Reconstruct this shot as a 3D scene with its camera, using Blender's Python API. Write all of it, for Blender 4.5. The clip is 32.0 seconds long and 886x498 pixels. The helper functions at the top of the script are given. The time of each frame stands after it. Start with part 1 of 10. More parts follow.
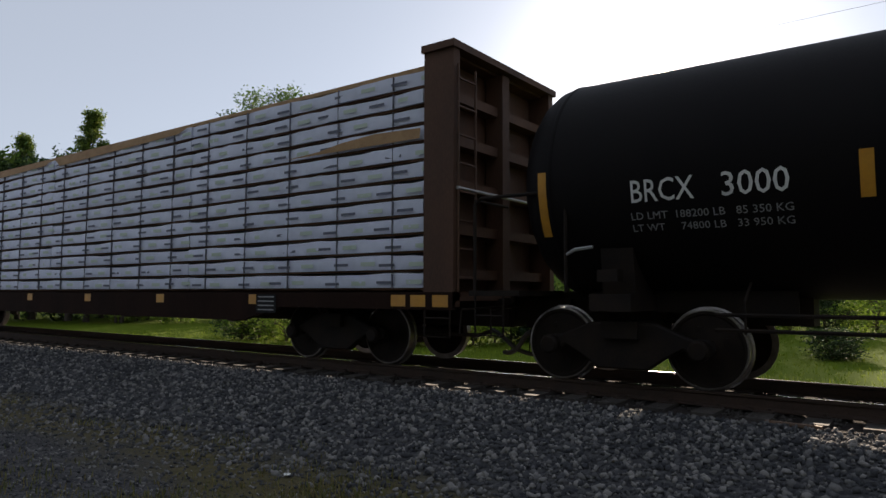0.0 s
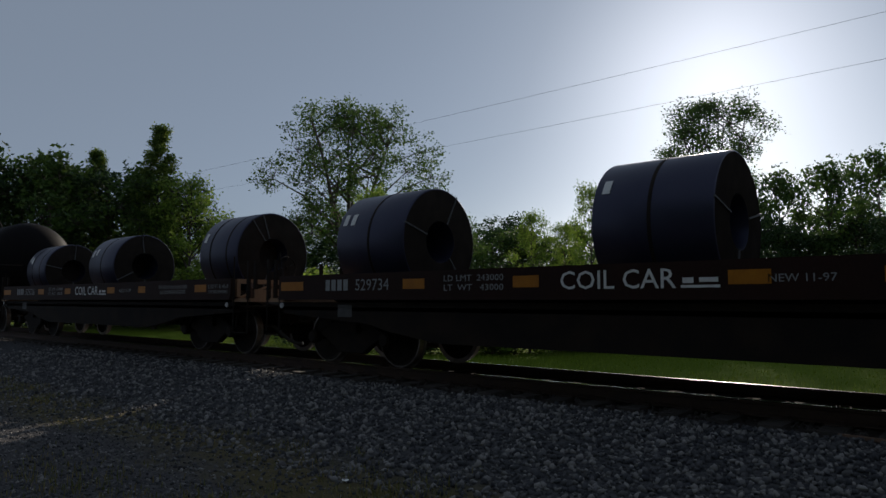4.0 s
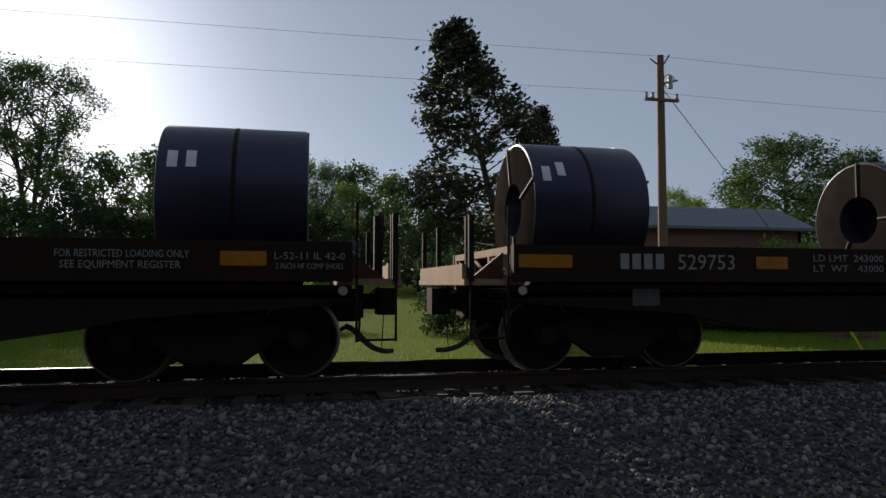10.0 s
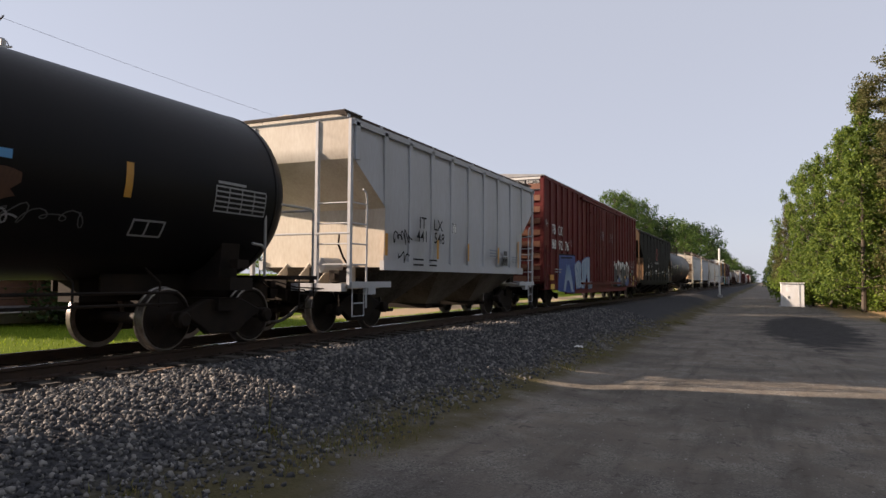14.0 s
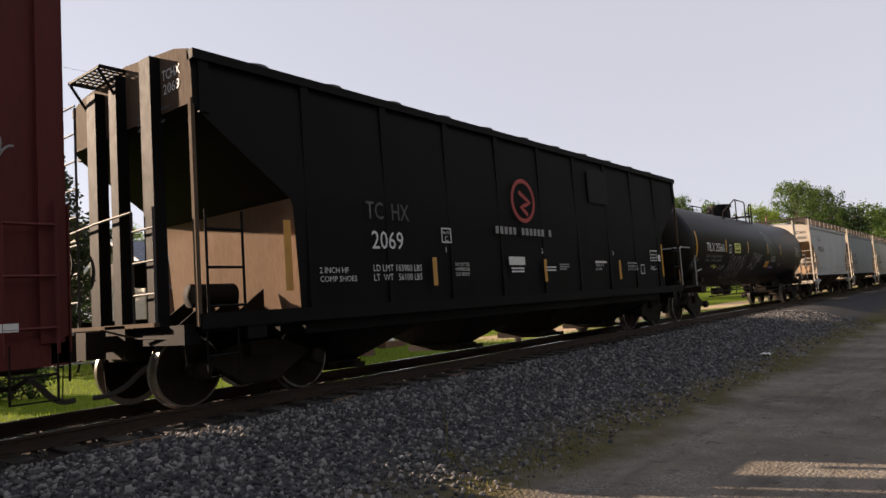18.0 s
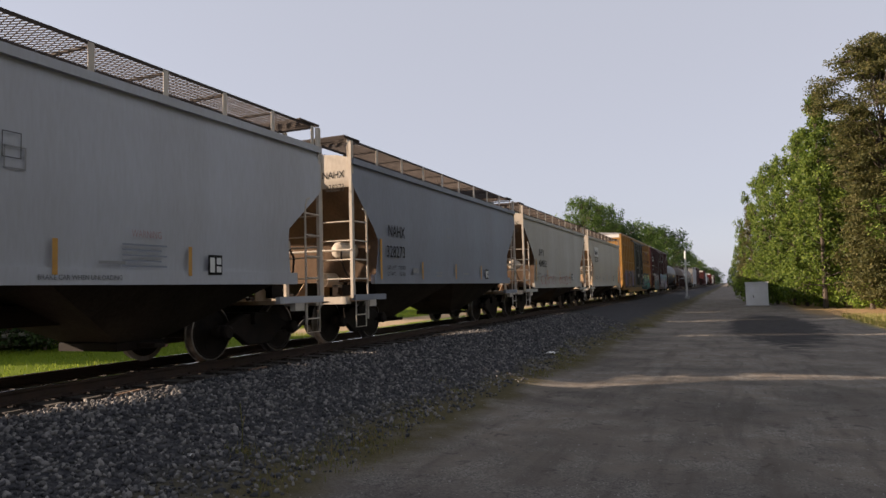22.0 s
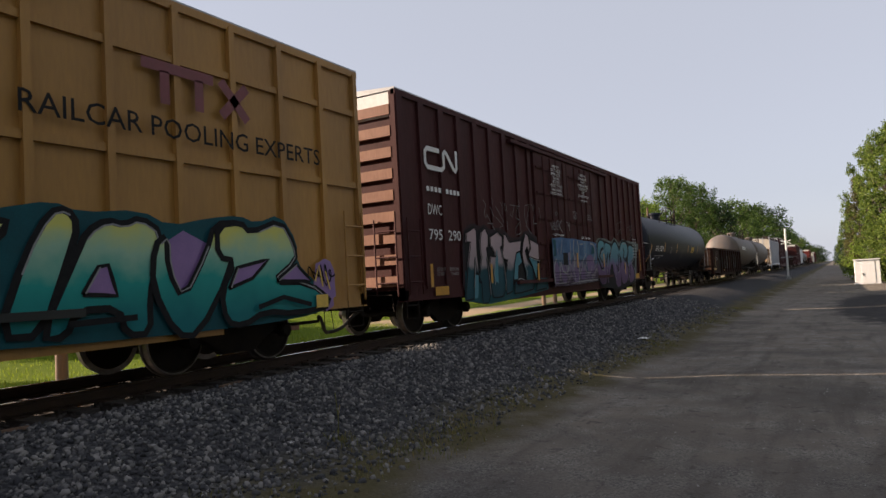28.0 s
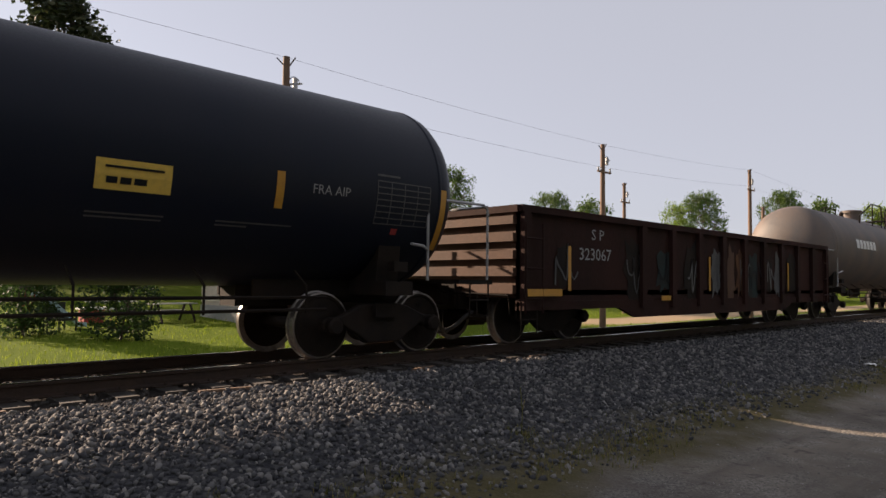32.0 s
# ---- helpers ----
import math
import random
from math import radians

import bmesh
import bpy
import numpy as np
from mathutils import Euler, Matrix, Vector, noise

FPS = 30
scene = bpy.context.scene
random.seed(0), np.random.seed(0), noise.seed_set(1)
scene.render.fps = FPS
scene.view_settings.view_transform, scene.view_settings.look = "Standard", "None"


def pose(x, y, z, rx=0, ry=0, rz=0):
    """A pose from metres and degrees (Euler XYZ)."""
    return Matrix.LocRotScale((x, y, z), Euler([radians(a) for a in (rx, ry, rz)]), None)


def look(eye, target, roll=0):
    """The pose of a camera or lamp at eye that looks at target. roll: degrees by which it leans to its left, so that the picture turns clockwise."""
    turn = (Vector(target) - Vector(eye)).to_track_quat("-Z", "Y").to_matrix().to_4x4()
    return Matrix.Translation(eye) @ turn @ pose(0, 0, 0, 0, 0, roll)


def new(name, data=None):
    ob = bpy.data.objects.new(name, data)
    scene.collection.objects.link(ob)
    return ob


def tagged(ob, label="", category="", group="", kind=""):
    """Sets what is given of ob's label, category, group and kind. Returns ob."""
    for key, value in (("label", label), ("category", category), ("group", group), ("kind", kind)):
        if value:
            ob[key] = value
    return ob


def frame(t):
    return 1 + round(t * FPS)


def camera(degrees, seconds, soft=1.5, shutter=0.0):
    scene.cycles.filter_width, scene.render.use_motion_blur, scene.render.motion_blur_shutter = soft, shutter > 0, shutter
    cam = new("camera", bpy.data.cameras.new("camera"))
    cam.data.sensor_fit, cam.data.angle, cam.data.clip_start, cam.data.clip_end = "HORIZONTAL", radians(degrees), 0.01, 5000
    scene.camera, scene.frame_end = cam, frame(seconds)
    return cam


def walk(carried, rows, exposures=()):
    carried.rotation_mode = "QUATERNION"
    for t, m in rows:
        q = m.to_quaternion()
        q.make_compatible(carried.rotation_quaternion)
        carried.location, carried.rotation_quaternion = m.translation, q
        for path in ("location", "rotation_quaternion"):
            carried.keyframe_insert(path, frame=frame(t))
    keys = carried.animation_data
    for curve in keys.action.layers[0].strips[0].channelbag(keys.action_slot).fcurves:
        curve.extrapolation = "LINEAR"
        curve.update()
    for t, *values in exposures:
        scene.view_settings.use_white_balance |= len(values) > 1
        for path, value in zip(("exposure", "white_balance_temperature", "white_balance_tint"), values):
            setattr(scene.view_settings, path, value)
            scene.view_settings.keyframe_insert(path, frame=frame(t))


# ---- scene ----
cam = camera(66.42, 32.0, soft=1.5, shutter=0.0)
# seconds, yaw, pitch, roll of the hand-held camera, which stands in one spot
PATH = [
    (0.0, 36.31, 3.83, -0.17), (0.5, 35.45, 3.75, -0.67), (1.0, 35.38, 3.57, -0.58),
    (1.5, 36.35, 3.74, -0.59), (2.0, 37.31, 3.91, -0.60), (2.5, 38.80, 4.31, 0.10),
    (4.5, 43.46, 4.50, -0.80), (5.0, 48.14, 4.18, -1.02), (5.5, 49.14, 2.34, 0.44),
    (6.0, 49.25, 1.34, 0.86), (6.5, 45.63, 0.75, 0.80), (7.0, 39.75, 1.12, 0.22),
    (7.5, 34.35, -0.07, 0.80), (8.0, 27.55, -1.38, -0.25), (8.5, 15.99, -0.42, 1.24),
    (9.0, 8.80, 0.23, 0.55), (9.5, 0.12, 0.99, -0.14), (10.0, -12.34, 2.98, -0.06),
    (10.5, -21.54, 2.31, -2.95), (11.0, -25.14, 0.71, -2.57), (11.5, -32.34, 0.60, -2.65),
    (12.0, -39.49, -0.99, -1.20), (12.5, -47.38, 1.48, 0.01), (13.0, -54.46, 3.08, 0.15),
    (13.5, -58.80, 2.43, -1.10), (14.0, -64.66, 2.59, -0.43), (14.5, -67.73, 3.56, 0.45),
    (15.0, -69.95, 3.92, 1.04), (15.5, -69.76, 5.58, 1.45), (17.5, -53.38, 4.52, 4.11),
    (18.0, -50.97, 4.64, 3.91), (18.5, -52.24, 4.14, 3.87), (19.0, -52.45, 4.48, 3.79),
    (19.5, -52.54, 4.29, 3.79), (20.0, -52.89, 4.10, 3.73), (20.5, -50.91, 4.75, 4.11),
    (21.0, -48.84, 4.82, 4.49), (21.5, -57.16, 4.07, 1.12), (22.0, -67.10, 3.45, 1.49),
    (22.5, -70.75, 3.36, 2.34), (23.0, -71.31, 3.86, 2.32), (23.5, -71.37, 2.96, 1.91),
    (24.0, -71.52, 3.03, 2.28), (24.5, -70.66, 3.17, 2.49), (25.0, -69.94, 3.15, 2.58),
    (25.5, -68.92, 3.18, 2.54), (27.5, -60.73, 3.23, 3.20), (28.0, -59.85, 2.79, 3.18),
    (28.5, -61.35, 4.03, 2.96), (29.0, -62.39, 3.81, 4.07), (29.5, -63.33, 4.03, 3.56),
    (30.0, -64.17, 4.34, 3.60), (30.5, -63.75, 4.62, 3.60), (31.0, -62.85, 4.89, 3.89),
    (31.5, -56.14, 5.00, 3.26), (32.0, -43.80, 2.84, -0.68),
]
EYE = (0.0, 0.0, 1.57)
EXPOSURE = [   # seconds, stops, kelvin, tint
    (0.0, 0.95, 6050, 14), (1.0, 0.45, 5850, 14), (2.0, -0.06, 5500, 12), (5.0, -0.2, 5500, 10), (7.0, 0.06, 5500, 10), (9.0, 0.08, 5500, 10), (10.0, 0.12, 5600, 11),
    (11.5, 0.7, 6500, 16), (13.0, 1.03, 6400, 20), (14.0, 1.18, 6250, 19), (15.5, 1.06, 6200, 18), (16.5, 1.23, 6500, 20), (18.0, 1.33, 6600, 20), (20.0, 1.15, 6600, 20), (21.5, 1.16, 6500, 20), (23.0, 1.08, 6200, 18), (25.0, 1.08, 6300, 18), (28.0, 1.18, 6300, 18), (31.0, 1.18, 6400, 20), (32.0, 1.12, 6500, 20),
]
walk(cam, [(t, pose(*EYE, 90 + p, r, y)) for t, y, p, r in PATH], EXPOSURE)

# ---- light ----
SUN_AZ, SUN_EL = radians(18.4), radians(20.0)   # to the left of the track's square line
to_sun = Vector((-math.sin(SUN_AZ) * math.cos(SUN_EL), math.cos(SUN_AZ) * math.cos(SUN_EL), math.sin(SUN_EL)))
world = bpy.data.worlds.new("world")
scene.world = world
world.use_nodes = True
wn = world.node_tree.nodes
sky = wn.new("ShaderNodeTexSky")
sky.sky_type = "NISHITA"
sky.sun_disc = False
sky.sun_elevation = SUN_EL
sky.sun_rotation = -SUN_AZ
sky.air_density, sky.dust_density, sky.ozone_density = 1.0, 0.7, 1.0
wn["Background"].inputs["Strength"].default_value = 0.0037
milky = wn.new("ShaderNodeHueSaturation")
milky.inputs["Saturation"].default_value = 0.4
aureole = wn.new("ShaderNodeGamma")   # the haze gathers the glow round the sun
aureole.inputs["Gamma"].default_value = 1.8
world.node_tree.links.new(sky.outputs[0], aureole.inputs["Color"])
world.node_tree.links.new(aureole.outputs[0], milky.inputs["Color"])
world.node_tree.links.new(milky.outputs[0], wn["Background"].inputs["Color"])
# even summer haze over the blue
haze = wn.new("ShaderNodeBackground")
haze.inputs["Color"].default_value, haze.inputs["Strength"].default_value = (0.86, 0.93, 1.0, 1), 0.25
both = wn.new("ShaderNodeAddShader")
world.node_tree.links.new(wn["Background"].outputs[0], both.inputs[0])
world.node_tree.links.new(haze.outputs[0], both.inputs[1])
world.node_tree.links.new(both.outputs[0], wn["World Output"].inputs["Surface"])
sun_data = bpy.data.lights.new("sun", "SUN")
sun_data.energy, sun_data.angle, sun_data.color = 5.3, radians(0.6), (1.0, 0.8, 0.56)
sun = new("sun", sun_data)
sun.matrix_world = look(to_sun * 60, (0, 0, 0))

# ---- materials ----


def shade(name, color, color2=None, rough=0.6, metal=0.0, scale=3.0, bump=0.0, fine=40.0, spread=0.5, streak=1.0, spec=0.5, vary=0.0):
    """A surface of two colours mixed by coarse and fine noise, with relief. streak > 1 draws the stains out downwards."""
    m = bpy.data.materials.new(name)
    m.use_nodes = True
    n, l = m.node_tree.nodes, m.node_tree.links
    b = n["Principled BSDF"]
    co = n.new("ShaderNodeTexCoord")
    mp = n.new("ShaderNodeMapping")
    mp.inputs["Scale"].default_value = (1, 1, 1 / streak)
    l.new(co.outputs["Object"], mp.inputs["Vector"])
    big, small = n.new("ShaderNodeTexNoise"), n.new("ShaderNodeTexNoise")
    big.inputs["Scale"].default_value, big.inputs["Detail"].default_value = scale, 6
    small.inputs["Scale"].default_value, small.inputs["Detail"].default_value = fine, 4
    for t in (big, small):
        l.new(mp.outputs[0], t.inputs["Vector"])
    add = n.new("ShaderNodeMath")
    add.operation = "MULTIPLY_ADD"
    l.new(small.outputs["Fac"], add.inputs[0])
    add.inputs[1].default_value = 0.45
    l.new(big.outputs["Fac"], add.inputs[2])
    ramp = n.new("ShaderNodeMapRange")
    ramp.inputs["From Min"].default_value, ramp.inputs["From Max"].default_value = 0.72 - spread / 2, 0.72 + spread / 2
    l.new(add.outputs[0], ramp.inputs["Value"])
    mix = n.new("ShaderNodeMix")
    mix.data_type = "RGBA"
    c2 = color2 or tuple(c * 0.7 for c in color)
    mix.inputs[6].default_value, mix.inputs[7].default_value = (*color, 1), (*c2, 1)
    l.new(ramp.outputs[0], mix.inputs[0])
    out = mix.outputs[2]
    if vary:
        info = n.new("ShaderNodeObjectInfo")
        hsv = n.new("ShaderNodeHueSaturation")
        mr = n.new("ShaderNodeMapRange")
        mr.inputs["To Min"].default_value, mr.inputs["To Max"].default_value = 1 - vary, 1 + vary
        l.new(info.outputs["Random"], mr.inputs["Value"])
        l.new(mr.outputs[0], hsv.inputs["Value"])
        l.new(out, hsv.inputs["Color"])
        out = hsv.outputs[0]
    l.new(out, b.inputs["Base Color"])
    rr = n.new("ShaderNodeMapRange")
    rr.inputs["To Min"].default_value, rr.inputs["To Max"].default_value = max(0.05, rough - 0.12), min(1, rough + 0.12)
    l.new(small.outputs["Fac"], rr.inputs["Value"])
    l.new(rr.outputs[0], b.inputs["Roughness"])
    b.inputs["Metallic"].default_value = metal
    b.inputs["Specular IOR Level"].default_value = spec
    if bump:
        bp = n.new("ShaderNodeBump")
        bp.inputs["Strength"].default_value, bp.inputs["Distance"].default_value = 0.6, bump
        l.new(add.outputs[0], bp.inputs["Height"])
        l.new(bp.outputs[0], b.inputs["Normal"])
    return m


def leafy(name, c1, c2, c3, through_=0.4):
    """Leaves: their colour changes from leaf to leaf, and some light passes through."""
    m = bpy.data.materials.new(name)
    m.use_nodes = True
    n, l = m.node_tree.nodes, m.node_tree.links
    b, o = n["Principled BSDF"], n["Material Output"]
    geo = n.new("ShaderNodeNewGeometry")
    ramp = n.new("ShaderNodeValToRGB")
    ramp.color_ramp.elements[0].color, ramp.color_ramp.elements[1].color = (*c1, 1), (*c3, 1)
    ramp.color_ramp.elements.new(0.5).color = (*c2, 1)
    l.new(geo.outputs["Random Per Island"], ramp.inputs[0])
    l.new(ramp.outputs[0], b.inputs["Base Color"])
    b.inputs["Roughness"].default_value = 0.6 if through_ else 0.85
    b.inputs["Specular IOR Level"].default_value = 0.3
    tr = n.new("ShaderNodeBsdfTranslucent")
    l.new(ramp.outputs[0], tr.inputs["Color"])
    mx = n.new("ShaderNodeMixShader")
    mx.inputs[0].default_value = through_
    l.new(b.outputs[0], mx.inputs[1])
    l.new(tr.outputs[0], mx.inputs[2])
    l.new(mx.outputs[0], o.inputs["Surface"])
    return m


M_STEEL = shade("dark_steel", (0.011, 0.01, 0.01), (0.028, 0.02, 0.015), 0.7, 0.0, 2.5, 0.004, spec=0.1)
M_RIM = shade("polished_rim", (0.3, 0.28, 0.26), (0.12, 0.1, 0.09), 0.38, 0.8, 6)
M_WHEEL = shade("wheel_steel", (0.01, 0.008, 0.007), (0.022, 0.015, 0.011), 0.65, 0.0, 5, 0.003, spec=0.12)
M_RAIL = shade("railhead", (0.7, 0.7, 0.7), (0.55, 0.53, 0.5), 0.16, 1.0, 8)
M_RUST = shade("rusty_web", (0.055, 0.03, 0.019), (0.032, 0.021, 0.016), 0.85, 0.1, 4, 0.004)
M_TIE = shade("tie_wood", (0.034, 0.029, 0.026), (0.062, 0.053, 0.045), 0.85, 0, 2, 0.01, 30, vary=0.3)
M_TANK = shade("tank_black", (0.006, 0.006, 0.0075), (0.011, 0.0095, 0.009), 0.42, 0, 0.8, 0.002, 60, streak=4, spec=0.09)
M_TANKM = shade("matt_tank_black", (0.0045, 0.0042, 0.005), (0.009, 0.0075, 0.0075), 0.6, 0, 0.8, 0.002, 60, streak=4, spec=0.08)
M_TANKE = shade("tank_head_dusty", (0.022, 0.017, 0.012), (0.014, 0.011, 0.009), 0.5, 0, 1.1, 0.001, 40, streak=3, spec=0.1)
M_TANKG = shade("tank_grey", (0.07, 0.068, 0.07), (0.15, 0.11, 0.085), 0.6, 0, 1.2, 0.002, streak=3)
M_TANKB = shade("tank_slate", (0.008, 0.0115, 0.022), (0.014, 0.016, 0.024), 0.45, 0, 0.8, 0.002, streak=4, spec=0.14)
M_COILCAR = shade("coil_car_brown", (0.03, 0.013, 0.01), (0.018, 0.01, 0.008), 0.6, 0, 1.5, 0.002, streak=3, spec=0.12)
M_COIL = shade("coil_steel", (0.024, 0.026, 0.054), (0.038, 0.039, 0.068), 0.4, 0.5, 1.2, 0.001, 90, spec=0.4)
M_COILEND = shade("coil_end", (0.034, 0.028, 0.024), (0.02, 0.017, 0.015), 0.95, 0.0, 3, 0.003, 120, spec=0.0)
M_BULK = shade("bulkhead_brown", (0.11, 0.056, 0.034), (0.06, 0.035, 0.025), 0.65, 0, 1.6, 0.003, streak=3, spec=0.2)
M_DUNN = shade("brown_dunnage", (0.12, 0.065, 0.035), (0.07, 0.04, 0.025), 0.8, 0, 4, spec=0.1)
# bulkhead brown darkened for the side sill: its shade is put into the colour
M_BULKD = shade("shaded_bulkhead_brown", (0.028, 0.015, 0.011), (0.016, 0.01, 0.008), 0.8, 0, 1.6, 0.003, streak=3, spec=0.05)
M_WRAP = shade("lumber_wrap", (0.64, 0.67, 0.8), (0.5, 0.53, 0.64), 0.42, 0, 2.2, 0.012, 9, vary=0.08)
M_INK = shade("faded_print", (0.09, 0.09, 0.11), (0.2, 0.2, 0.23), 0.6, 0, 9)
# tan for the black hopper's end, with the grazing sun put into the colour
M_TANU = shade("sunlit_tan_end_sheet", (0.12, 0.085, 0.058), (0.075, 0.052, 0.036), 0.85, 0, 1.1, 0.003, 20, streak=3, spec=0.1)
M_FADEK = shade("faded_black_patch", (0.012, 0.013, 0.014), (0.018, 0.018, 0.018), 0.7, 0, 3, spec=0.12)
M_TANP = shade("dull_tan_sheet", (0.2, 0.13, 0.085), (0.13, 0.085, 0.055), 0.85, 0, 1.1, 0.003, 20, streak=3, spec=0.1)
M_GRATE = shade("rusty_grating", (0.07, 0.055, 0.046), (0.05, 0.04, 0.034), 0.8, 0.0, 4, spec=0.2)
M_LUMBER = shade("lumber_wood", (0.42, 0.26, 0.12), (0.3, 0.18, 0.08), 0.7, 0, 6, 0.004)
M_HOPW = shade("hopper_white", (0.45, 0.47, 0.51), (0.37, 0.37, 0.38), 0.55, 0, 0.9, 0.002, 25, streak=6)
M_HOPC = shade("hopper_cream", (0.47, 0.45, 0.4), (0.38, 0.35, 0.3), 0.55, 0, 0.9, 0.002, 25, streak=6)
M_HOPT = shade("hopper_tan", (0.42, 0.42, 0.4), (0.32, 0.3, 0.26), 0.55, 0, 0.8, 0.002, 25, streak=6)
M_HOPB = shade("hopper_blue_grey", (0.23, 0.26, 0.31), (0.19, 0.2, 0.23), 0.55, 0, 0.8, 0.002, 25, streak=6)
M_HOPK = shade("hopper_black", (0.0035, 0.0035, 0.0045), (0.009, 0.008, 0.0075), 0.7, 0, 1, 0.002, streak=5, spec=0.12)
# dark brown that holds the shade under the cars in its colour
M_HOPUNDER = shade("shaded_hopper_underside", (0.05, 0.04, 0.031), (0.022, 0.017, 0.013), 0.8, 0, 1.3, 0.003, 20, streak=3, spec=0.1)
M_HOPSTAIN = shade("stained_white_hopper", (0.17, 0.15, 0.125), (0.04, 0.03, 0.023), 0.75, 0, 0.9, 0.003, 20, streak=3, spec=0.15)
M_HOPCR = shade("hopper_cream_end", (0.58, 0.54, 0.47), (0.4, 0.34, 0.27), 0.7, 0, 1.1, 0.003, 20, streak=3)
M_GREYP = shade("dull_grey_paint", (0.09, 0.09, 0.09), (0.06, 0.06, 0.06), 0.7, 0, 9)
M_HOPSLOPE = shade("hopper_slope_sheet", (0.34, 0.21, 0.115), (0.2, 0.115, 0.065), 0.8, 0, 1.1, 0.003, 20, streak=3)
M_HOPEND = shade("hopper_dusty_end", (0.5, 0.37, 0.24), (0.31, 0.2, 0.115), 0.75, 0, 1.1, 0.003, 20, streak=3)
M_BOXR = shade("boxcar_red", (0.14, 0.024, 0.023), (0.085, 0.02, 0.019), 0.6, 0, 1, 0.002, 25, streak=6, spec=0.15)
# dusty boxcar ends; the sun that falls on them is put into this orange too
M_BOXE = shade("boxcar_dusty_sunlit_end", (0.27, 0.12, 0.066), (0.17, 0.07, 0.042), 0.7, 0, 1.2, 0.002, 25, streak=4)
M_TAUPE = shade("taupe_paint", (0.17, 0.115, 0.09), (0.12, 0.09, 0.08), 0.6, 0, 3)
M_GREENP = shade("green_placard", (0.05, 0.3, 0.05), (0.04, 0.22, 0.04), 0.6, 0, 6)
M_INKD = shade("dark_print", (0.06, 0.065, 0.1), (0.16, 0.17, 0.22), 0.6, 0, 22, spread=0.9)
M_PALEG = shade("pale_green_print", (0.42, 0.52, 0.4), (0.5, 0.56, 0.5), 0.6, 0, 6)
M_BOXC = shade("boxcar_brown", (0.07, 0.02, 0.02), (0.042, 0.015, 0.015), 0.6, 0, 1, 0.002, 25, streak=6, spec=0.12)
M_BOXY = shade("boxcar_yellow", (0.42, 0.215, 0.04), (0.29, 0.15, 0.038), 0.55, 0, 0.9, 0.002, 25, streak=6)
M_DOORG = shade("door_dark_green", (0.006, 0.01, 0.009), (0.012, 0.014, 0.013), 0.5, 0, 1, 0.002, streak=5)
M_GON = shade("gondola_brown", (0.045, 0.018, 0.014), (0.02, 0.012, 0.01), 0.75, 0, 1.4, 0.004, streak=4, spec=0.1)
M_GALV = shade("galvanised", (0.4, 0.4, 0.4), (0.3, 0.3, 0.3), 0.5, 0.4, 5)
M_REFL = shade("orange_reflector", (0.42, 0.17, 0.01), (0.3, 0.12, 0.012), 0.45, 0, 5, spec=0.2)
M_YEL = shade("reflective_yellow", (0.55, 0.27, 0.02), (0.42, 0.2, 0.025), 0.4, 0, 5)
M_WHITE = shade("white_paint", (0.72, 0.72, 0.7), (0.6, 0.6, 0.58), 0.6, 0, 12)
M_BLACKP = shade("black_paint", (0.012, 0.012, 0.014), (0.02, 0.02, 0.02), 0.7, 0, 12, spec=0.12)
M_YPAINT = shade("yellow_paint", (0.75, 0.5, 0.08), (0.6, 0.4, 0.08), 0.6, 0, 12)
M_RED = shade("red_paint", (0.4, 0.04, 0.03), (0.3, 0.03, 0.03), 0.6, 0, 8)
M_MAROON = shade("maroon_paint", (0.2, 0.05, 0.06), (0.16, 0.05, 0.05), 0.6, 0, 8)
M_DIMW = shade("dim_white_paint", (0.3, 0.3, 0.3), (0.22, 0.22, 0.22), 0.6, 0, 12)
M_BLUEP = shade("blue_paint", (0.1, 0.22, 0.48), (0.08, 0.3, 0.55), 0.5, 0, 4)
M_DEEPB = shade("deep_blue_paint", (0.02, 0.055, 0.24), (0.015, 0.04, 0.17), 0.5, 0, 4)
M_TEAL = shade("teal_paint", (0.02, 0.27, 0.27), (0.03, 0.36, 0.3), 0.5, 0, 3)
M_LIME = shade("pale_green_paint", (0.5, 0.58, 0.16), (0.6, 0.58, 0.14), 0.5, 0, 3)
M_PURPLE = shade("purple_paint", (0.2, 0.12, 0.3), (0.28, 0.16, 0.36), 0.5, 0, 3)
M_POLE = shade("pole_wood", (0.19, 0.112, 0.07), (0.12, 0.08, 0.055), 0.8, 0, 2, 0.006, 30, streak=8)
M_CABLE = shade("cable_black", (0.03, 0.03, 0.03), (0.04, 0.04, 0.04), 0.6, 0, 5)
M_BARK = shade("bark", (0.09, 0.07, 0.055), (0.05, 0.04, 0.03), 0.9, 0, 3, 0.02, 20, streak=4)
M_LEAF = leafy("leaf_green", (0.035, 0.072, 0.013), (0.065, 0.118, 0.02), (0.115, 0.17, 0.032))
M_LEAFM = leafy("leaf_wood_edge", (0.042, 0.08, 0.013), (0.1, 0.155, 0.02), (0.2, 0.255, 0.042), 0.4)
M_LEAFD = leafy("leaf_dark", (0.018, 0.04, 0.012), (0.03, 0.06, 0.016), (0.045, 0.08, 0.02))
M_LEAFL = leafy("leaf_light", (0.1, 0.17, 0.02), (0.17, 0.26, 0.03), (0.26, 0.34, 0.055), 0.5)
# down-facing slope sheets: soot, with their shade put into the brown as well
M_SOOTSHADE = shade("sooty_shaded_slope_sheet", (0.15, 0.1, 0.066), (0.075, 0.05, 0.034), 0.85, 0, 1.1, 0.003, 20, streak=3, spec=0.1)
M_NEEDLE = leafy("pine_needles", (0.042, 0.052, 0.015), (0.084, 0.086, 0.025), (0.14, 0.125, 0.042))
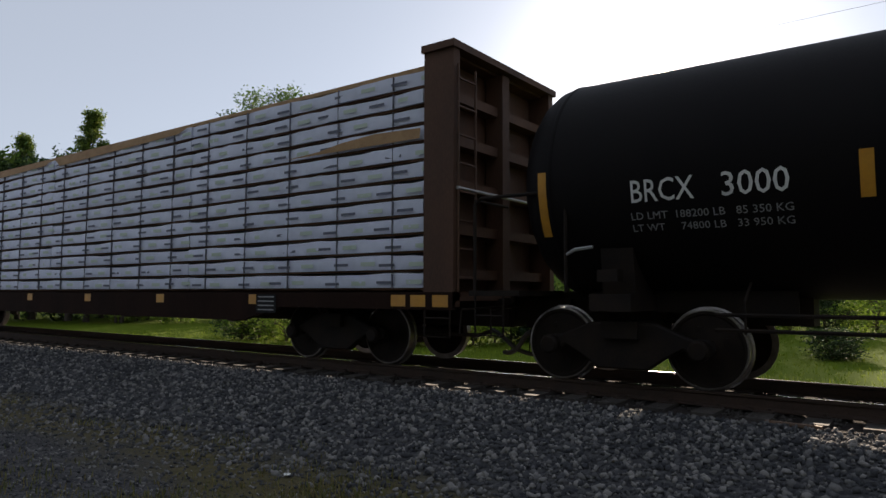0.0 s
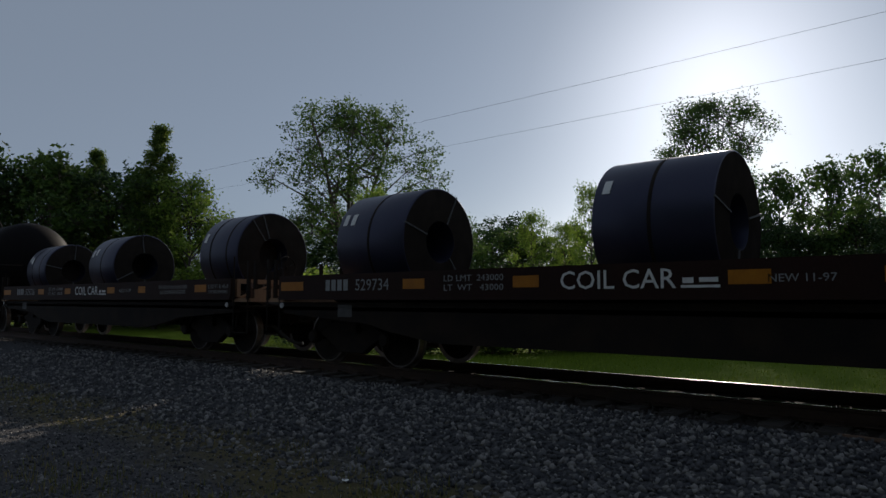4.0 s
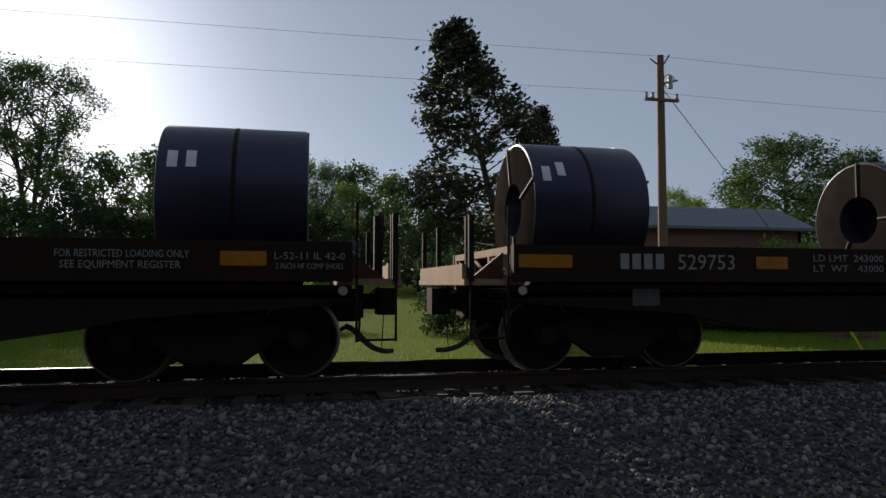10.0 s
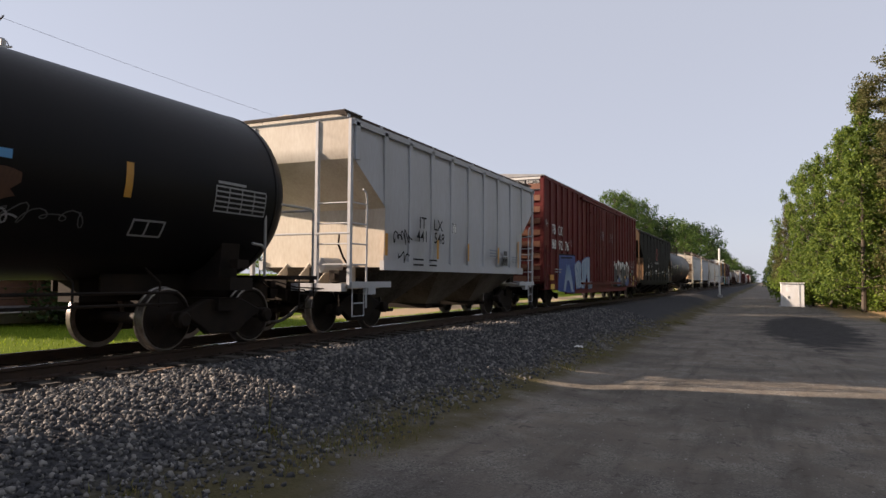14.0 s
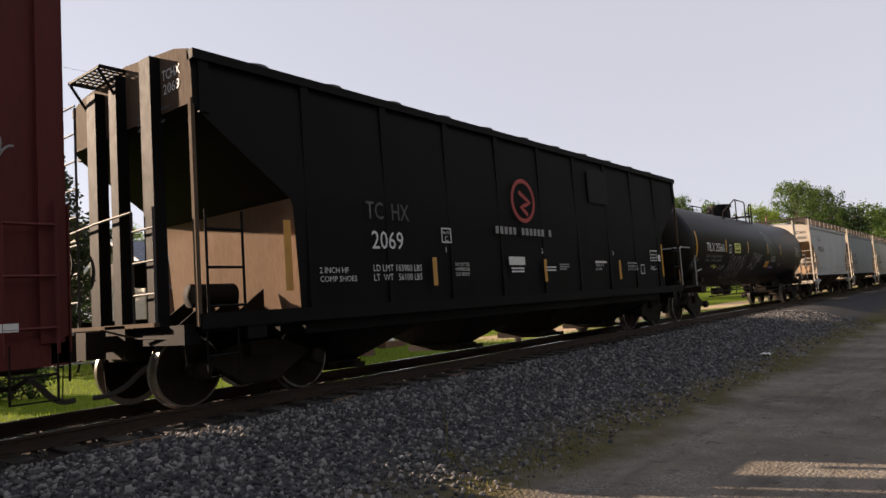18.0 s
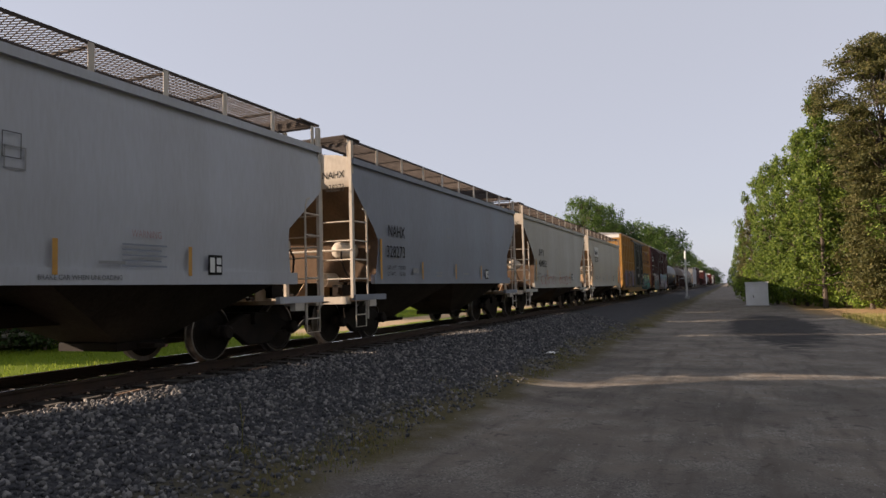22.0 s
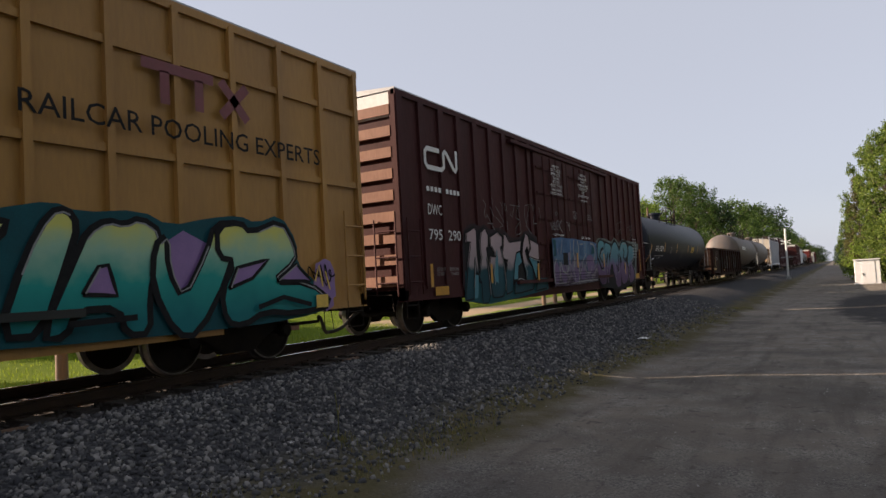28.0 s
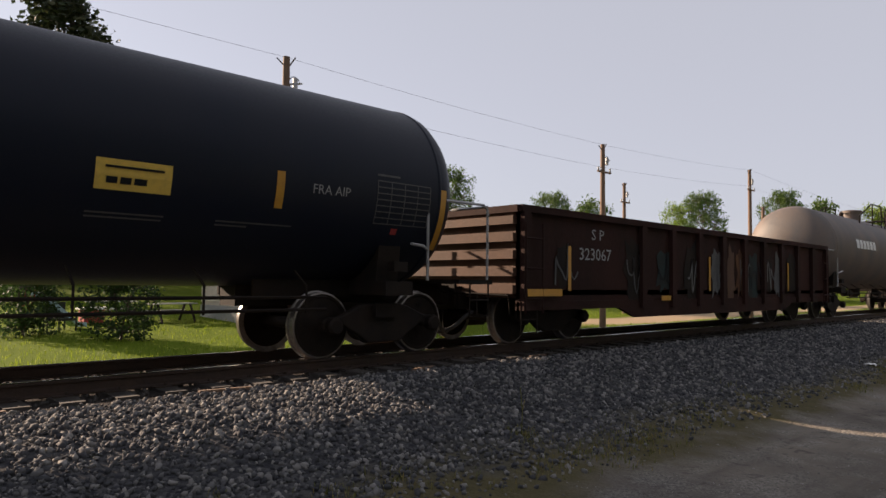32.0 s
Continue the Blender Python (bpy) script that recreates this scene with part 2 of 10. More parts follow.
M_CEDAR = leafy("cedar_sprays", (0.018, 0.03, 0.012), (0.032, 0.045, 0.016), (0.06, 0.06, 0.022), 0.25)
M_GRASS = leafy("grass_blades", (0.1, 0.12, 0.03), (0.17, 0.16, 0.05), (0.26, 0.2, 0.08))
M_STONE = leafy("ballast_stone", (0.034, 0.035, 0.041), (0.075, 0.074, 0.077), (0.24, 0.228, 0.215), 0.0)
M_LAWN = leafy("lawn_blades", (0.11, 0.17, 0.009), (0.16, 0.22, 0.014), (0.22, 0.27, 0.035), 0.55)
M_SHED = shade("shed_white", (0.75, 0.76, 0.78), (0.66, 0.66, 0.66), 0.5, 0, 2, 0.002)
M_VERGE = leafy("dry_verge_grass", (0.13, 0.15, 0.03), (0.22, 0.21, 0.06), (0.34, 0.28, 0.12), 0.4)
M_PEBBLE = leafy("pale_road_pebbles", (0.11, 0.105, 0.095), (0.16, 0.15, 0.135), (0.28, 0.265, 0.245), 0.0)
M_BRICK = shade("brown_brick", (0.19, 0.095, 0.06), (0.13, 0.07, 0.05), 0.85, 0, 5, 0.006, 30)
M_CREAM = shade("cream_siding", (0.6, 0.52, 0.4), (0.5, 0.43, 0.34), 0.65, 0, 3, 0.002)
M_SLIDE = shade("pale_blue_plastic", (0.35, 0.5, 0.55), (0.3, 0.44, 0.5), 0.4, 0, 3)
M_ROOF = shade("roof_blue_grey", (0.16, 0.18, 0.22), (0.12, 0.13, 0.16), 0.8, 0, 4, 0.006)
M_SIDING = shade("siding_white", (0.7, 0.69, 0.66), (0.6, 0.58, 0.54), 0.6, 0, 3, 0.002)
M_GLASS = shade("window_dark", (0.03, 0.035, 0.04), (0.02, 0.02, 0.025), 0.1, 0, 2)


def graded(name, stops, rough=0.5, swirl=0.5):
    """Spray paint that fades from colour to colour with height; stops of (metres, colour)."""
    m = bpy.data.materials.new(name)
    m.use_nodes = True
    n, l = m.node_tree.nodes, m.node_tree.links
    b = n["Principled BSDF"]
    co, sep, tex = n.new("ShaderNodeTexCoord"), n.new("ShaderNodeSeparateXYZ"), n.new("ShaderNodeTexNoise")
    l.new(co.outputs["Object"], sep.inputs[0])
    l.new(co.outputs["Object"], tex.inputs["Vector"])
    tex.inputs["Scale"].default_value, tex.inputs["Detail"].default_value = 2.5, 5
    add = n.new("ShaderNodeMath")
    add.operation = "MULTIPLY_ADD"
    l.new(tex.outputs["Fac"], add.inputs[0])
    add.inputs[1].default_value = swirl
    l.new(sep.outputs["Z"], add.inputs[2])
    lo, hi = stops[0][0], stops[-1][0]
    mr = n.new("ShaderNodeMapRange")
    mr.inputs["From Min"].default_value, mr.inputs["From Max"].default_value = lo + swirl / 2, hi + swirl / 2
    l.new(add.outputs[0], mr.inputs["Value"])
    ramp = n.new("ShaderNodeValToRGB")
    e = ramp.color_ramp.elements
    e[0].color, e[1].color = (*stops[0][1], 1), (*stops[-1][1], 1)
    for z, c in stops[1:-1]:
        e.new((z - lo) / (hi - lo)).color = (*c, 1)
    l.new(mr.outputs[0], ramp.inputs[0])
    l.new(ramp.outputs[0], b.inputs["Base Color"])
    b.inputs["Roughness"].default_value = rough
    b.inputs["Specular IOR Level"].default_value = 0.15
    return m


M_FADE1 = graded("teal_to_lime_fade", [(0.8, (0.01, 0.16, 0.17)), (1.3, (0.02, 0.3, 0.26)), (1.65, (0.3, 0.5, 0.36)), (1.95, (0.6, 0.6, 0.16))])
M_FADE2 = graded("purple_to_aqua_fade", [(0.75, (0.08, 0.04, 0.1)), (1.35, (0.13, 0.08, 0.18)), (1.6, (0.07, 0.17, 0.22)), (2.2, (0.09, 0.26, 0.3))])
M_FADE5 = graded("rose_grey_to_teal_fade", [(0.6, (0.008, 0.05, 0.07)), (1.3, (0.01, 0.065, 0.085)), (1.46, (0.32, 0.26, 0.27)), (2.2, (0.44, 0.33, 0.34))])
M_STEELB = shade("steel_blue_paint", (0.025, 0.15, 0.2), (0.03, 0.19, 0.25), 0.5, 0, 3)
M_BLUED = shade("slate_blue_paint", (0.07, 0.13, 0.25), (0.05, 0.16, 0.26), 0.55, 0, 3, spread=0.8)
M_LILAC = shade("grey_lilac_paint", (0.22, 0.2, 0.27), (0.14, 0.1, 0.18), 0.55, 0, 5, spread=0.9)
M_PLUM = shade("plum_paint", (0.1, 0.06, 0.15), (0.14, 0.08, 0.19), 0.55, 0, 4)
M_SCRAWL = shade("thin_grey_spray", (0.17, 0.17, 0.17), (0.1, 0.1, 0.1), 0.7, 0, 12)
M_TEALD = shade("dark_teal_paint", (0.01, 0.085, 0.1), (0.012, 0.06, 0.075), 0.6, 0, 3, spec=0.15)
M_NAVY = shade("navy_paint", (0.05, 0.075, 0.2), (0.04, 0.06, 0.16), 0.6, 0, 6)
M_REDF = shade("faded_red_paint", (0.33, 0.17, 0.16), (0.38, 0.28, 0.27), 0.6, 0, 6)
M_PALEB = shade("chalky_blue_white_paint", (0.36, 0.41, 0.45), (0.12, 0.2, 0.32), 0.6, 0, 2.2, spread=0.9)
M_MURK = shade("murky_teal_paint", (0.025, 0.045, 0.045), (0.03, 0.025, 0.022), 0.7, 0, 3, spec=0.1)
M_RUSTP = shade("rusty_tan_paint", (0.14, 0.07, 0.035), (0.06, 0.03, 0.02), 0.7, 0, 3, spec=0.1)
M_PALEF = shade("pale_green_grey_paint", (0.15, 0.18, 0.165), (0.08, 0.1, 0.095), 0.6, 0, 5, spec=0.15)
M_DOORART = graded("blue_plum_door_spray", [(0.8, (0.05, 0.03, 0.06)), (1.0, (0.24, 0.22, 0.25)), (1.12, (0.07, 0.04, 0.1)), (1.32, (0.2, 0.18, 0.24)), (1.5, (0.04, 0.05, 0.1)), (1.7, (0.08, 0.16, 0.24)), (1.9, (0.03, 0.08, 0.18)), (2.2, (0.06, 0.14, 0.27))], swirl=1.5)
M_HALO = shade("blue_black_overspray", (0.026, 0.026, 0.034), (0.045, 0.022, 0.022), 0.7, 0, 2, spread=0.9, spec=0.12)
M_FADE4 = graded("blue_fade", [(0.7, (0.3, 0.36, 0.42)), (1.3, (0.2, 0.28, 0.38)), (1.8, (0.1, 0.18, 0.33))])

# ---- shape helpers ----
_shared = {}


def link_mesh(name, bm, material, smooth=False):
    me = bpy.data.meshes.new(name)
    bm.to_mesh(me)
    bm.free()
    for m in (material if isinstance(material, (list, tuple)) else [material]):
        me.materials.append(m)
    if smooth:
        me.polygons.foreach_set("use_smooth", [True] * len(me.polygons))
        me.set_sharp_from_angle(angle=radians(35))
    return me


def part(name, bm, material, parent, label="", smooth=False, at=None):
    """One mesh object under a thing or a part; bm may also be a finished mesh."""
    me = bm if isinstance(bm, bpy.types.Mesh) else link_mesh(name, bm, material, smooth)
    ob = new(name, me)
    ob.parent = parent
    if at is not None:
        ob.matrix_basis = at
    return tagged(ob, label)


def thing(name, label, category, group="", at=None, kind=""):
    ob = new(name)
    ob.empty_display_size = 0.2
    if at is not None:
        ob.matrix_basis = at
    return tagged(ob, label, category, group, kind)


def box(bm, x0, x1, y0, y1, z0, z1):
    v = [bm.verts.new((x, y, z)) for x in (x0, x1) for y in (y0, y1) for z in (z0, z1)]
    for f in ((0, 1, 3, 2), (4, 6, 7, 5), (0, 4, 5, 1), (2, 3, 7, 6), (0, 2, 6, 4), (1, 5, 7, 3)):
        bm.faces.new([v[i] for i in f])
    return bm


def boxes(*rows):
    bm = bmesh.new()
    for r in rows:
        box(bm, *r)
    return bm


def prism(pts, a0, a1, axis="y", bm=None):
    """A flat outline drawn out along an axis: outline in xz for y, in yz for x, in xy for z."""
    bm = bm or bmesh.new()
    put = {"y": lambda p, a: (p[0], a, p[1]), "x": lambda p, a: (a, p[0], p[1]), "z": lambda p, a: (p[0], p[1], a)}[axis]
    v0, v1 = [bm.verts.new(put(p, a0)) for p in pts], [bm.verts.new(put(p, a1)) for p in pts]
    n = len(pts)
    bm.faces.new(v0)
    bm.faces.new(v1[::-1])
    for i in range(n):
        bm.faces.new((v0[i], v1[i], v1[(i + 1) % n], v0[(i + 1) % n]))
    bmesh.ops.recalc_face_normals(bm, faces=bm.faces[:])
    return bm


def rod(bm, a, b, r, n=6, r2=None):
    a, b = Vector(a), Vector(b)
    d = (b - a).normalized()
    u = d.orthogonal().normalized()
    w = d.cross(u)
    r2 = r if r2 is None else r2
    ra = [bm.verts.new(a + (u * math.cos(k) + w * math.sin(k)) * r) for k in (2 * math.pi * i / n for i in range(n))]
    rb = [bm.verts.new(b + (u * math.cos(k) + w * math.sin(k)) * r2) for k in (2 * math.pi * i / n for i in range(n))]
    for i in range(n):
        bm.faces.new((ra[i], ra[(i + 1) % n], rb[(i + 1) % n], rb[i]))
    bm.faces.new(ra[::-1])
    bm.faces.new(rb)
    return bm


def rods(*rows, r=0.02, n=6):
    """Bent bars: each row is a string of points, swept as one tube."""
    bm = bmesh.new()
    for pts in rows:
        pts = [Vector(p) for p in pts]
        rings = []
        u = None
        for i, p in enumerate(pts):
            d = (pts[min(i + 1, len(pts) - 1)] - pts[max(i - 1, 0)]).normalized()
            u = d.orthogonal().normalized() if u is None else (u - d * u.dot(d)).normalized()
            w = d.cross(u)
            k = r
            if 0 < i < len(pts) - 1:
                c = (pts[i + 1] - p).normalized().dot(d)
                k = r / max(0.5, c)
            rings.append([bm.verts.new(p + (u * math.cos(q) + w * math.sin(q)) * (k if i in (0, len(pts) - 1) else r * 1.08)) for q in (2 * math.pi * j / n for j in range(n))])
        for x_, y_ in zip(rings, rings[1:]):
            for j in range(n):
                bm.faces.new((x_[j], x_[(j + 1) % n], y_[(j + 1) % n], y_[j]))
        bm.faces.new(rings[0][::-1])
        bm.faces.new(rings[-1])
    return bm


def lathe(profile, axis="x", n=24, bm=None, at=(0, 0, 0)):
    """Turns a profile of (along, radius) about an axis."""
    bm = bm or bmesh.new()
    rings = []
    for s, r in profile:
        ring = []
        for i in range(n):
            k = 2 * math.pi * i / n
            c, d = r * math.cos(k), r * math.sin(k)
            p = {"x": (s, c, d), "y": (c, s, d), "z": (c, d, s)}[axis]
            ring.append(bm.verts.new(Vector(p) + Vector(at)))
        rings.append(ring)
    for a, b in zip(rings, rings[1:]):
        for i in range(n):
            bm.faces.new((a[i], a[(i + 1) % n], b[(i + 1) % n], b[i]))
    if profile[0][1] > 0.001:
        bm.faces.new(rings[0][::-1])
    if profile[-1][1] > 0.001:
        bm.faces.new(rings[-1])
    bmesh.ops.recalc_face_normals(bm, faces=bm.faces[:])
    return bm


def soften(bm, w=0.01, seg=1):
    bmesh.ops.bevel(bm, geom=[e for e in bm.edges if len(e.link_faces) == 2 and e.calc_face_angle(0) > 0.7], offset=w, segments=seg, affect="EDGES", profile=0.6)
    return bm


def ribbon(strokes, width, wrap, closed=False):
    """Painted strokes in the (across, up) plane of a car's side; wrap puts a point onto the side."""
    bm = bmesh.new()
    for pts in strokes:
        raw = [Vector((p[0], p[1])) for p in pts]
        pts = [raw[0]]
        for a, b in zip(raw, raw[1:]):
            k = max(1, int((b - a).length / 0.12))
            pts += [a.lerp(b, (i + 1) / k) for i in range(k)]
        left, right = [], []
        for i, p in enumerate(pts):
            d = (pts[min(i + 1, len(pts) - 1)] - pts[max(i - 1, 0)])
            d = d.normalized() if d.length > 1e-6 else Vector((1, 0))
            nrm = Vector((-d.y, d.x)) * width / 2
            left.append(bm.verts.new(wrap(*(p + nrm))))
            right.append(bm.verts.new(wrap(*(p - nrm))))
        for i in range(len(pts) - 1):
            bm.faces.new((left[i], right[i], right[i + 1], left[i + 1]))
    return bm


def flat_side(y, out=0.006):
    return lambda x, z: (x, y - out, z)


def round_side(zc, r, out=0.006):
    """Onto a lying tank: z is read as the height along the straight side."""
    def put(x, z):
        k = (z - zc) / r
        return (x, -(r + out) * math.cos(k), zc + (r + out) * math.sin(k))
    return put


def lettering(name, text, x, z, size, material, parent, wrap, label="", width=None, slim=1.0):
    """Built-in font, laid onto a side. x, z: lower left corner."""
    cu = bpy.data.curves.new(name, "FONT")
    cu.body, cu.size, cu.resolution_u = text, size / 0.7, 2
    cu.offset = 0.006 * size if size > 0.18 else 0.0
    tmp = bpy.data.objects.new(name, cu)
    me = bpy.data.meshes.new_from_object(tmp)
    bpy.data.objects.remove(tmp)
    bpy.data.curves.remove(cu)
    n = len(me.vertices)
    co = np.empty(n * 3)
    me.vertices.foreach_get("co", co)
    co = co.reshape(-1, 3)
    wd = co[:, 0].max()
    s = width / wd if width else slim
    out = np.array([wrap(x + c[0] * s, z + c[1]) for c in co])
    me.vertices.foreach_set("co", out.ravel())
    me.materials.clear()
    me.materials.append(material)
    me.update()
    ob = new(name, me)
    ob.parent = parent
    return tagged(ob, label)


def bars(name, rows, material, parent, wrap, label=""):
    """Plain bars (x, z, width, height) laid onto a side, bent with it."""
    if len(rows) == 2:
        return [bars(name, [r], material, parent, wrap, label) for r in rows][-1]
    bm = bmesh.new()
    for x, z, w, h in rows:
        k = max(1, int(h / 0.12))
        lo = [(bm.verts.new(wrap(x, z + h * i / k)), bm.verts.new(wrap(x + w, z + h * i / k))) for i in range(k + 1)]
        for a, b in zip(lo, lo[1:]):
            bm.faces.new((a[0], a[1], b[1], b[0]))
    ob = part(name, bm, material, parent, label)
    return tagged(ob, kind="stuff" if len(rows) > 2 else "")


def blob(cx, cz, w, h, wrap, seed, n=18, rough=0.12):
    rr = random.Random(seed)
    bm = bmesh.new()
    c = bm.verts.new(wrap(cx, cz))
    ring = []
    for i in range(n):
        k = 2 * math.pi * i / n
        q = 1 + rr.uniform(-rough, rough)
        cc, ss = math.cos(k), math.sin(k)
        u = math.copysign(abs(cc) ** 0.6, cc)
        v = math.copysign(abs(ss) ** 0.6, ss)
        ring.append(bm.verts.new(wrap(cx + u * w / 2 * q, cz + v * h / 2 * q)))
    for i in range(n):
        bm.faces.new((c, ring[i], ring[(i + 1) % n]))
    return bm


def curl(*pts, rounds=2):
    """A soft closed outline through the points."""
    for _ in range(rounds):
        pts = [q for a, b in zip(pts, pts[1:] + pts[:1]) for q in ((a[0] * 0.75 + b[0] * 0.25, a[1] * 0.75 + b[1] * 0.25), (a[0] * 0.25 + b[0] * 0.75, a[1] * 0.25 + b[1] * 0.75))]
    return list(pts) + [pts[0]]


def bend(pts):
    """An open stroke with its corners rounded off."""
    for _ in range(2):
        q = [pts[0]]
        for a, b in zip(pts, pts[1:]):
            q += [(a[0] * 0.75 + b[0] * 0.25, a[1] * 0.75 + b[1] * 0.25), (a[0] * 0.25 + b[0] * 0.75, a[1] * 0.25 + b[1] * 0.75)]
        pts = q + [pts[-1]]
    return list(pts)


def patch(pts, wrap):
    """A flat painted field with the given outline."""
    bm = bmesh.new()
    bm.faces.new([bm.verts.new(wrap(*p)) for p in pts])
    return bm


def sprayed(car, pts, fill, y, line=M_BLACKP, fat=0.09, rounds=1):
    """One sprayed letter: filled field, dark edge and a thin pale line inside the edge."""
    flat = lambda o: (lambda a, b: (a, y - o, b))
    out = curl(*pts, rounds=rounds)
    part("graffiti_letter", patch(out[:-1], flat(0.0)), fill, car, "sprayed letter shape")
    part("graffiti_outline", ribbon([out], fat, flat(0.003)), line, car, "dark sprayed outline")
    cx, cz = sum(p[0] for p in pts) / len(pts), sum(p[1] for p in pts) / len(pts)
    n = len(out)
    part("graffiti_highlight", ribbon([[(cx + (a - cx) * 0.94 + 0.02, cz + (b - cz) * 0.95) for a, b in out[n // 8: n // 2]]], 0.02, flat(0.005)), M_DIMW, car, "thin pale edge line")


def drips(x0, x1, zt, zb, deep, n, seed):
    """Outline of a pale cap: soft top, ragged drips along its lower edge."""
    rr = random.Random(seed)
    top_ = [(x0, (zt + zb) / 2), (x0 + (x1 - x0) * 0.12, zt - 0.03), (x0 + (x1 - x0) * 0.5, zt), (x0 + (x1 - x0) * 0.88, zt - 0.04), (x1, (zt + zb) / 2)]
    low_ = [(x1 + (x0 - x1) * (i + 0.5) / n, zb - (deep * rr.uniform(0.5, 1.0) if i % 2 == 0 else -0.02)) for i in range(n)]
    return top_ + low_


def scrawl(x, z, w, h, seed, loops=6):
    """One wild pen stroke of a tag."""
    rr = random.Random(seed)
    pts = []
    for i in range(loops * 10):
        u = i / (loops * 10)
        pts.append((x + w * (u + 0.08 * math.sin(u * loops * 6.28 + seed)), z + h * (0.5 + 0.45 * math.sin(u * loops * 6.28 * 1.07 + seed * 1.7) * (0.6 + 0.4 * math.sin(u * 9 + seed)))))
    return [pts]


def thick(strokes, width, wrap_at, out, x0=0.0, z0=0.0, sx=1.0, sz=1.0):
    """Fat spray-can strokes: quads with round joints, each a hair above the one before."""
    bm = bmesh.new()
    d = out
    for pts in strokes:
        q = [Vector((x0 + p[0] * sx, z0 + p[1] * sz)) for p in pts]
        for i, p in enumerate(q):
            d += 0.0002
            w = wrap_at(d)
            bm.faces.new([bm.verts.new(w(p.x + width / 2 * math.cos(k), p.y + width / 2 * math.sin(k))) for k in (j * math.pi / 5 for j in range(10))])
            if i + 1 < len(q):
                t = (q[i + 1] - p)
                n = Vector((-t.y, t.x)).normalized() * width / 2
                d += 0.0002
                w = wrap_at(d)
                bm.faces.new([bm.verts.new(w(*c)) for c in (p + n, p - n, q[i + 1] - n, q[i + 1] + n)])
    return bm


GLYPHS = [
    [[(0.0, 0.0), (0.35, 1.0), (0.55, 1.0), (0.85, 0.0)], [(0.18, 0.4), (0.7, 0.4)]],
    [[(0.1, 1.0), (0.15, 0.1), (0.75, 0.05)], [(0.1, 1.0), (0.3, 0.95)]],
    [[(0.05, 1.0), (0.4, 0.0), (0.8, 1.0)]],
    [[(0.05, 0.95), (0.8, 1.0), (0.15, 0.05), (0.9, 0.08)]],
    [[(0.8, 0.85), (0.4, 1.0), (0.1, 0.75), (0.7, 0.4), (0.65, 0.1), (0.3, 0.0), (0.05, 0.15)]],
    [[(0.75, 0.95), (0.15, 0.95), (0.1, 0.05), (0.8, 0.05)], [(0.12, 0.5), (0.6, 0.52)]],
    [[(0.1, 0.0), (0.12, 1.0), (0.6, 0.95), (0.65, 0.6), (0.15, 0.5), (0.75, 0.0)]],
    [[(0.1, 0.0), (0.1, 1.0), (0.45, 0.4), (0.8, 1.0), (0.82, 0.0)]],
    [[(0.45, 1.0), (0.1, 0.7), (0.12, 0.25), (0.45, 0.0), (0.8, 0.3), (0.78, 0.72), (0.45, 1.0)]],
    [[(0.0, 0.95), (0.95, 1.0)], [(0.5, 0.97), (0.42, 0.0)]],
    [[(0.25, 0.8), (0.5, 1.0), (0.45, 0.0)]],
]


def mural(car, letters, x0, x1, z0, z1, y, fill, line, fat=0.3, seed=1, glow=None, drop=None):
    """A painted piece: a row of fat interlocked letter shapes with a dark line round each."""
    rr = random.Random(seed)
    n = len(letters)
    step_ = (x1 - x0) / n
    at = lambda o: (lambda x, z: (x, y - o, z))
    if glow:
        part("graffiti_glow", thick([[(x0 + 0.2, (z0 + z1) / 2), (x1 - 0.2, (z0 + z1) / 2)]], (z1 - z0) * 0.95, at, 0.002), glow, car, "soft sprayed background")
    for i, g in enumerate(letters):
        xa = x0 + step_ * i + rr.uniform(-0.05, 0.05)
        za, zb = z0 + rr.uniform(0, 0.12) + fat / 2, z1 - rr.uniform(0, 0.15) - fat / 2
        sl = rr.uniform(-0.08, 0.12)
        fx, fy = rr.random() < 0.6, rr.random() < 0.5
        st = [[((1 - u if fx else u) + sl * v, 1 - v if fy else v) for u, v in s] for s in GLYPHS[g]]
        st += [[(u + 0.35, v * 0.8) for u, v in GLYPHS[(g * 5 + i + 3) % 11][0][:3]]]
        o = 0.006 + i * 0.004
        if drop:
            part("graffiti_shade", thick(st, fat * 1.25, at, o, xa + 0.1, za - 0.08, step_ * 1.05, zb - za), drop, car, "sprayed drop shade")
        part("graffiti_outline", thick(st, fat * 1.4, at, o + 0.008, xa, za, step_ * 1.05, zb - za), line, car, "dark sprayed outline")
        part("graffiti_letter", thick(st, fat * 0.88, at, o + 0.016, xa, za, step_ * 1.05, zb - za), fill[i % len(fill)], car, "sprayed letter shape")
        st2 = [[(u - 0.06, v + 0.04) for u, v in s[: max(2, len(s) // 2)]] for s in st]
        part("graffiti_highlight", thick(st2, 0.03, at, o + 0.024, xa, za, step_ * 1.05, zb - za), M_DIMW, car)

# ---- ground ----
RAIL_Z, TRACK_Y = 0.5, 8.7525


def smooth(a, b, v):
    t = min(1, max(0, (v - a) / (b - a)))
    return t * t * (3 - 2 * t)


def ground_z(x, y):
    z = 0.30 * smooth(3.7, 7.0, y)
    # the yard falls off towards the crossing
    z -= (0.28 * smooth(-6, 9, x) + 0.12 * smooth(9, 20, x) + 0.11 * smooth(20, 45, x)) * (1 - smooth(2.8, 6.4, y))
    z -= 0.72 * smooth(10.2, 12.4, y)
    z += 2.1 * smooth(19, 60, y) + 1.5 * smooth(60, 160, y)
    if y < 6.5:
        z += 0.03 * noise.noise(Vector((x * 0.35, y * 0.6, 3))) * (1 - smooth(5, 6.5, y))
    if y > 12:
        z += 0.12 * noise.noise(Vector((x * 0.1, y * 0.1, 7))) * smooth(12, 20, y)
    return z


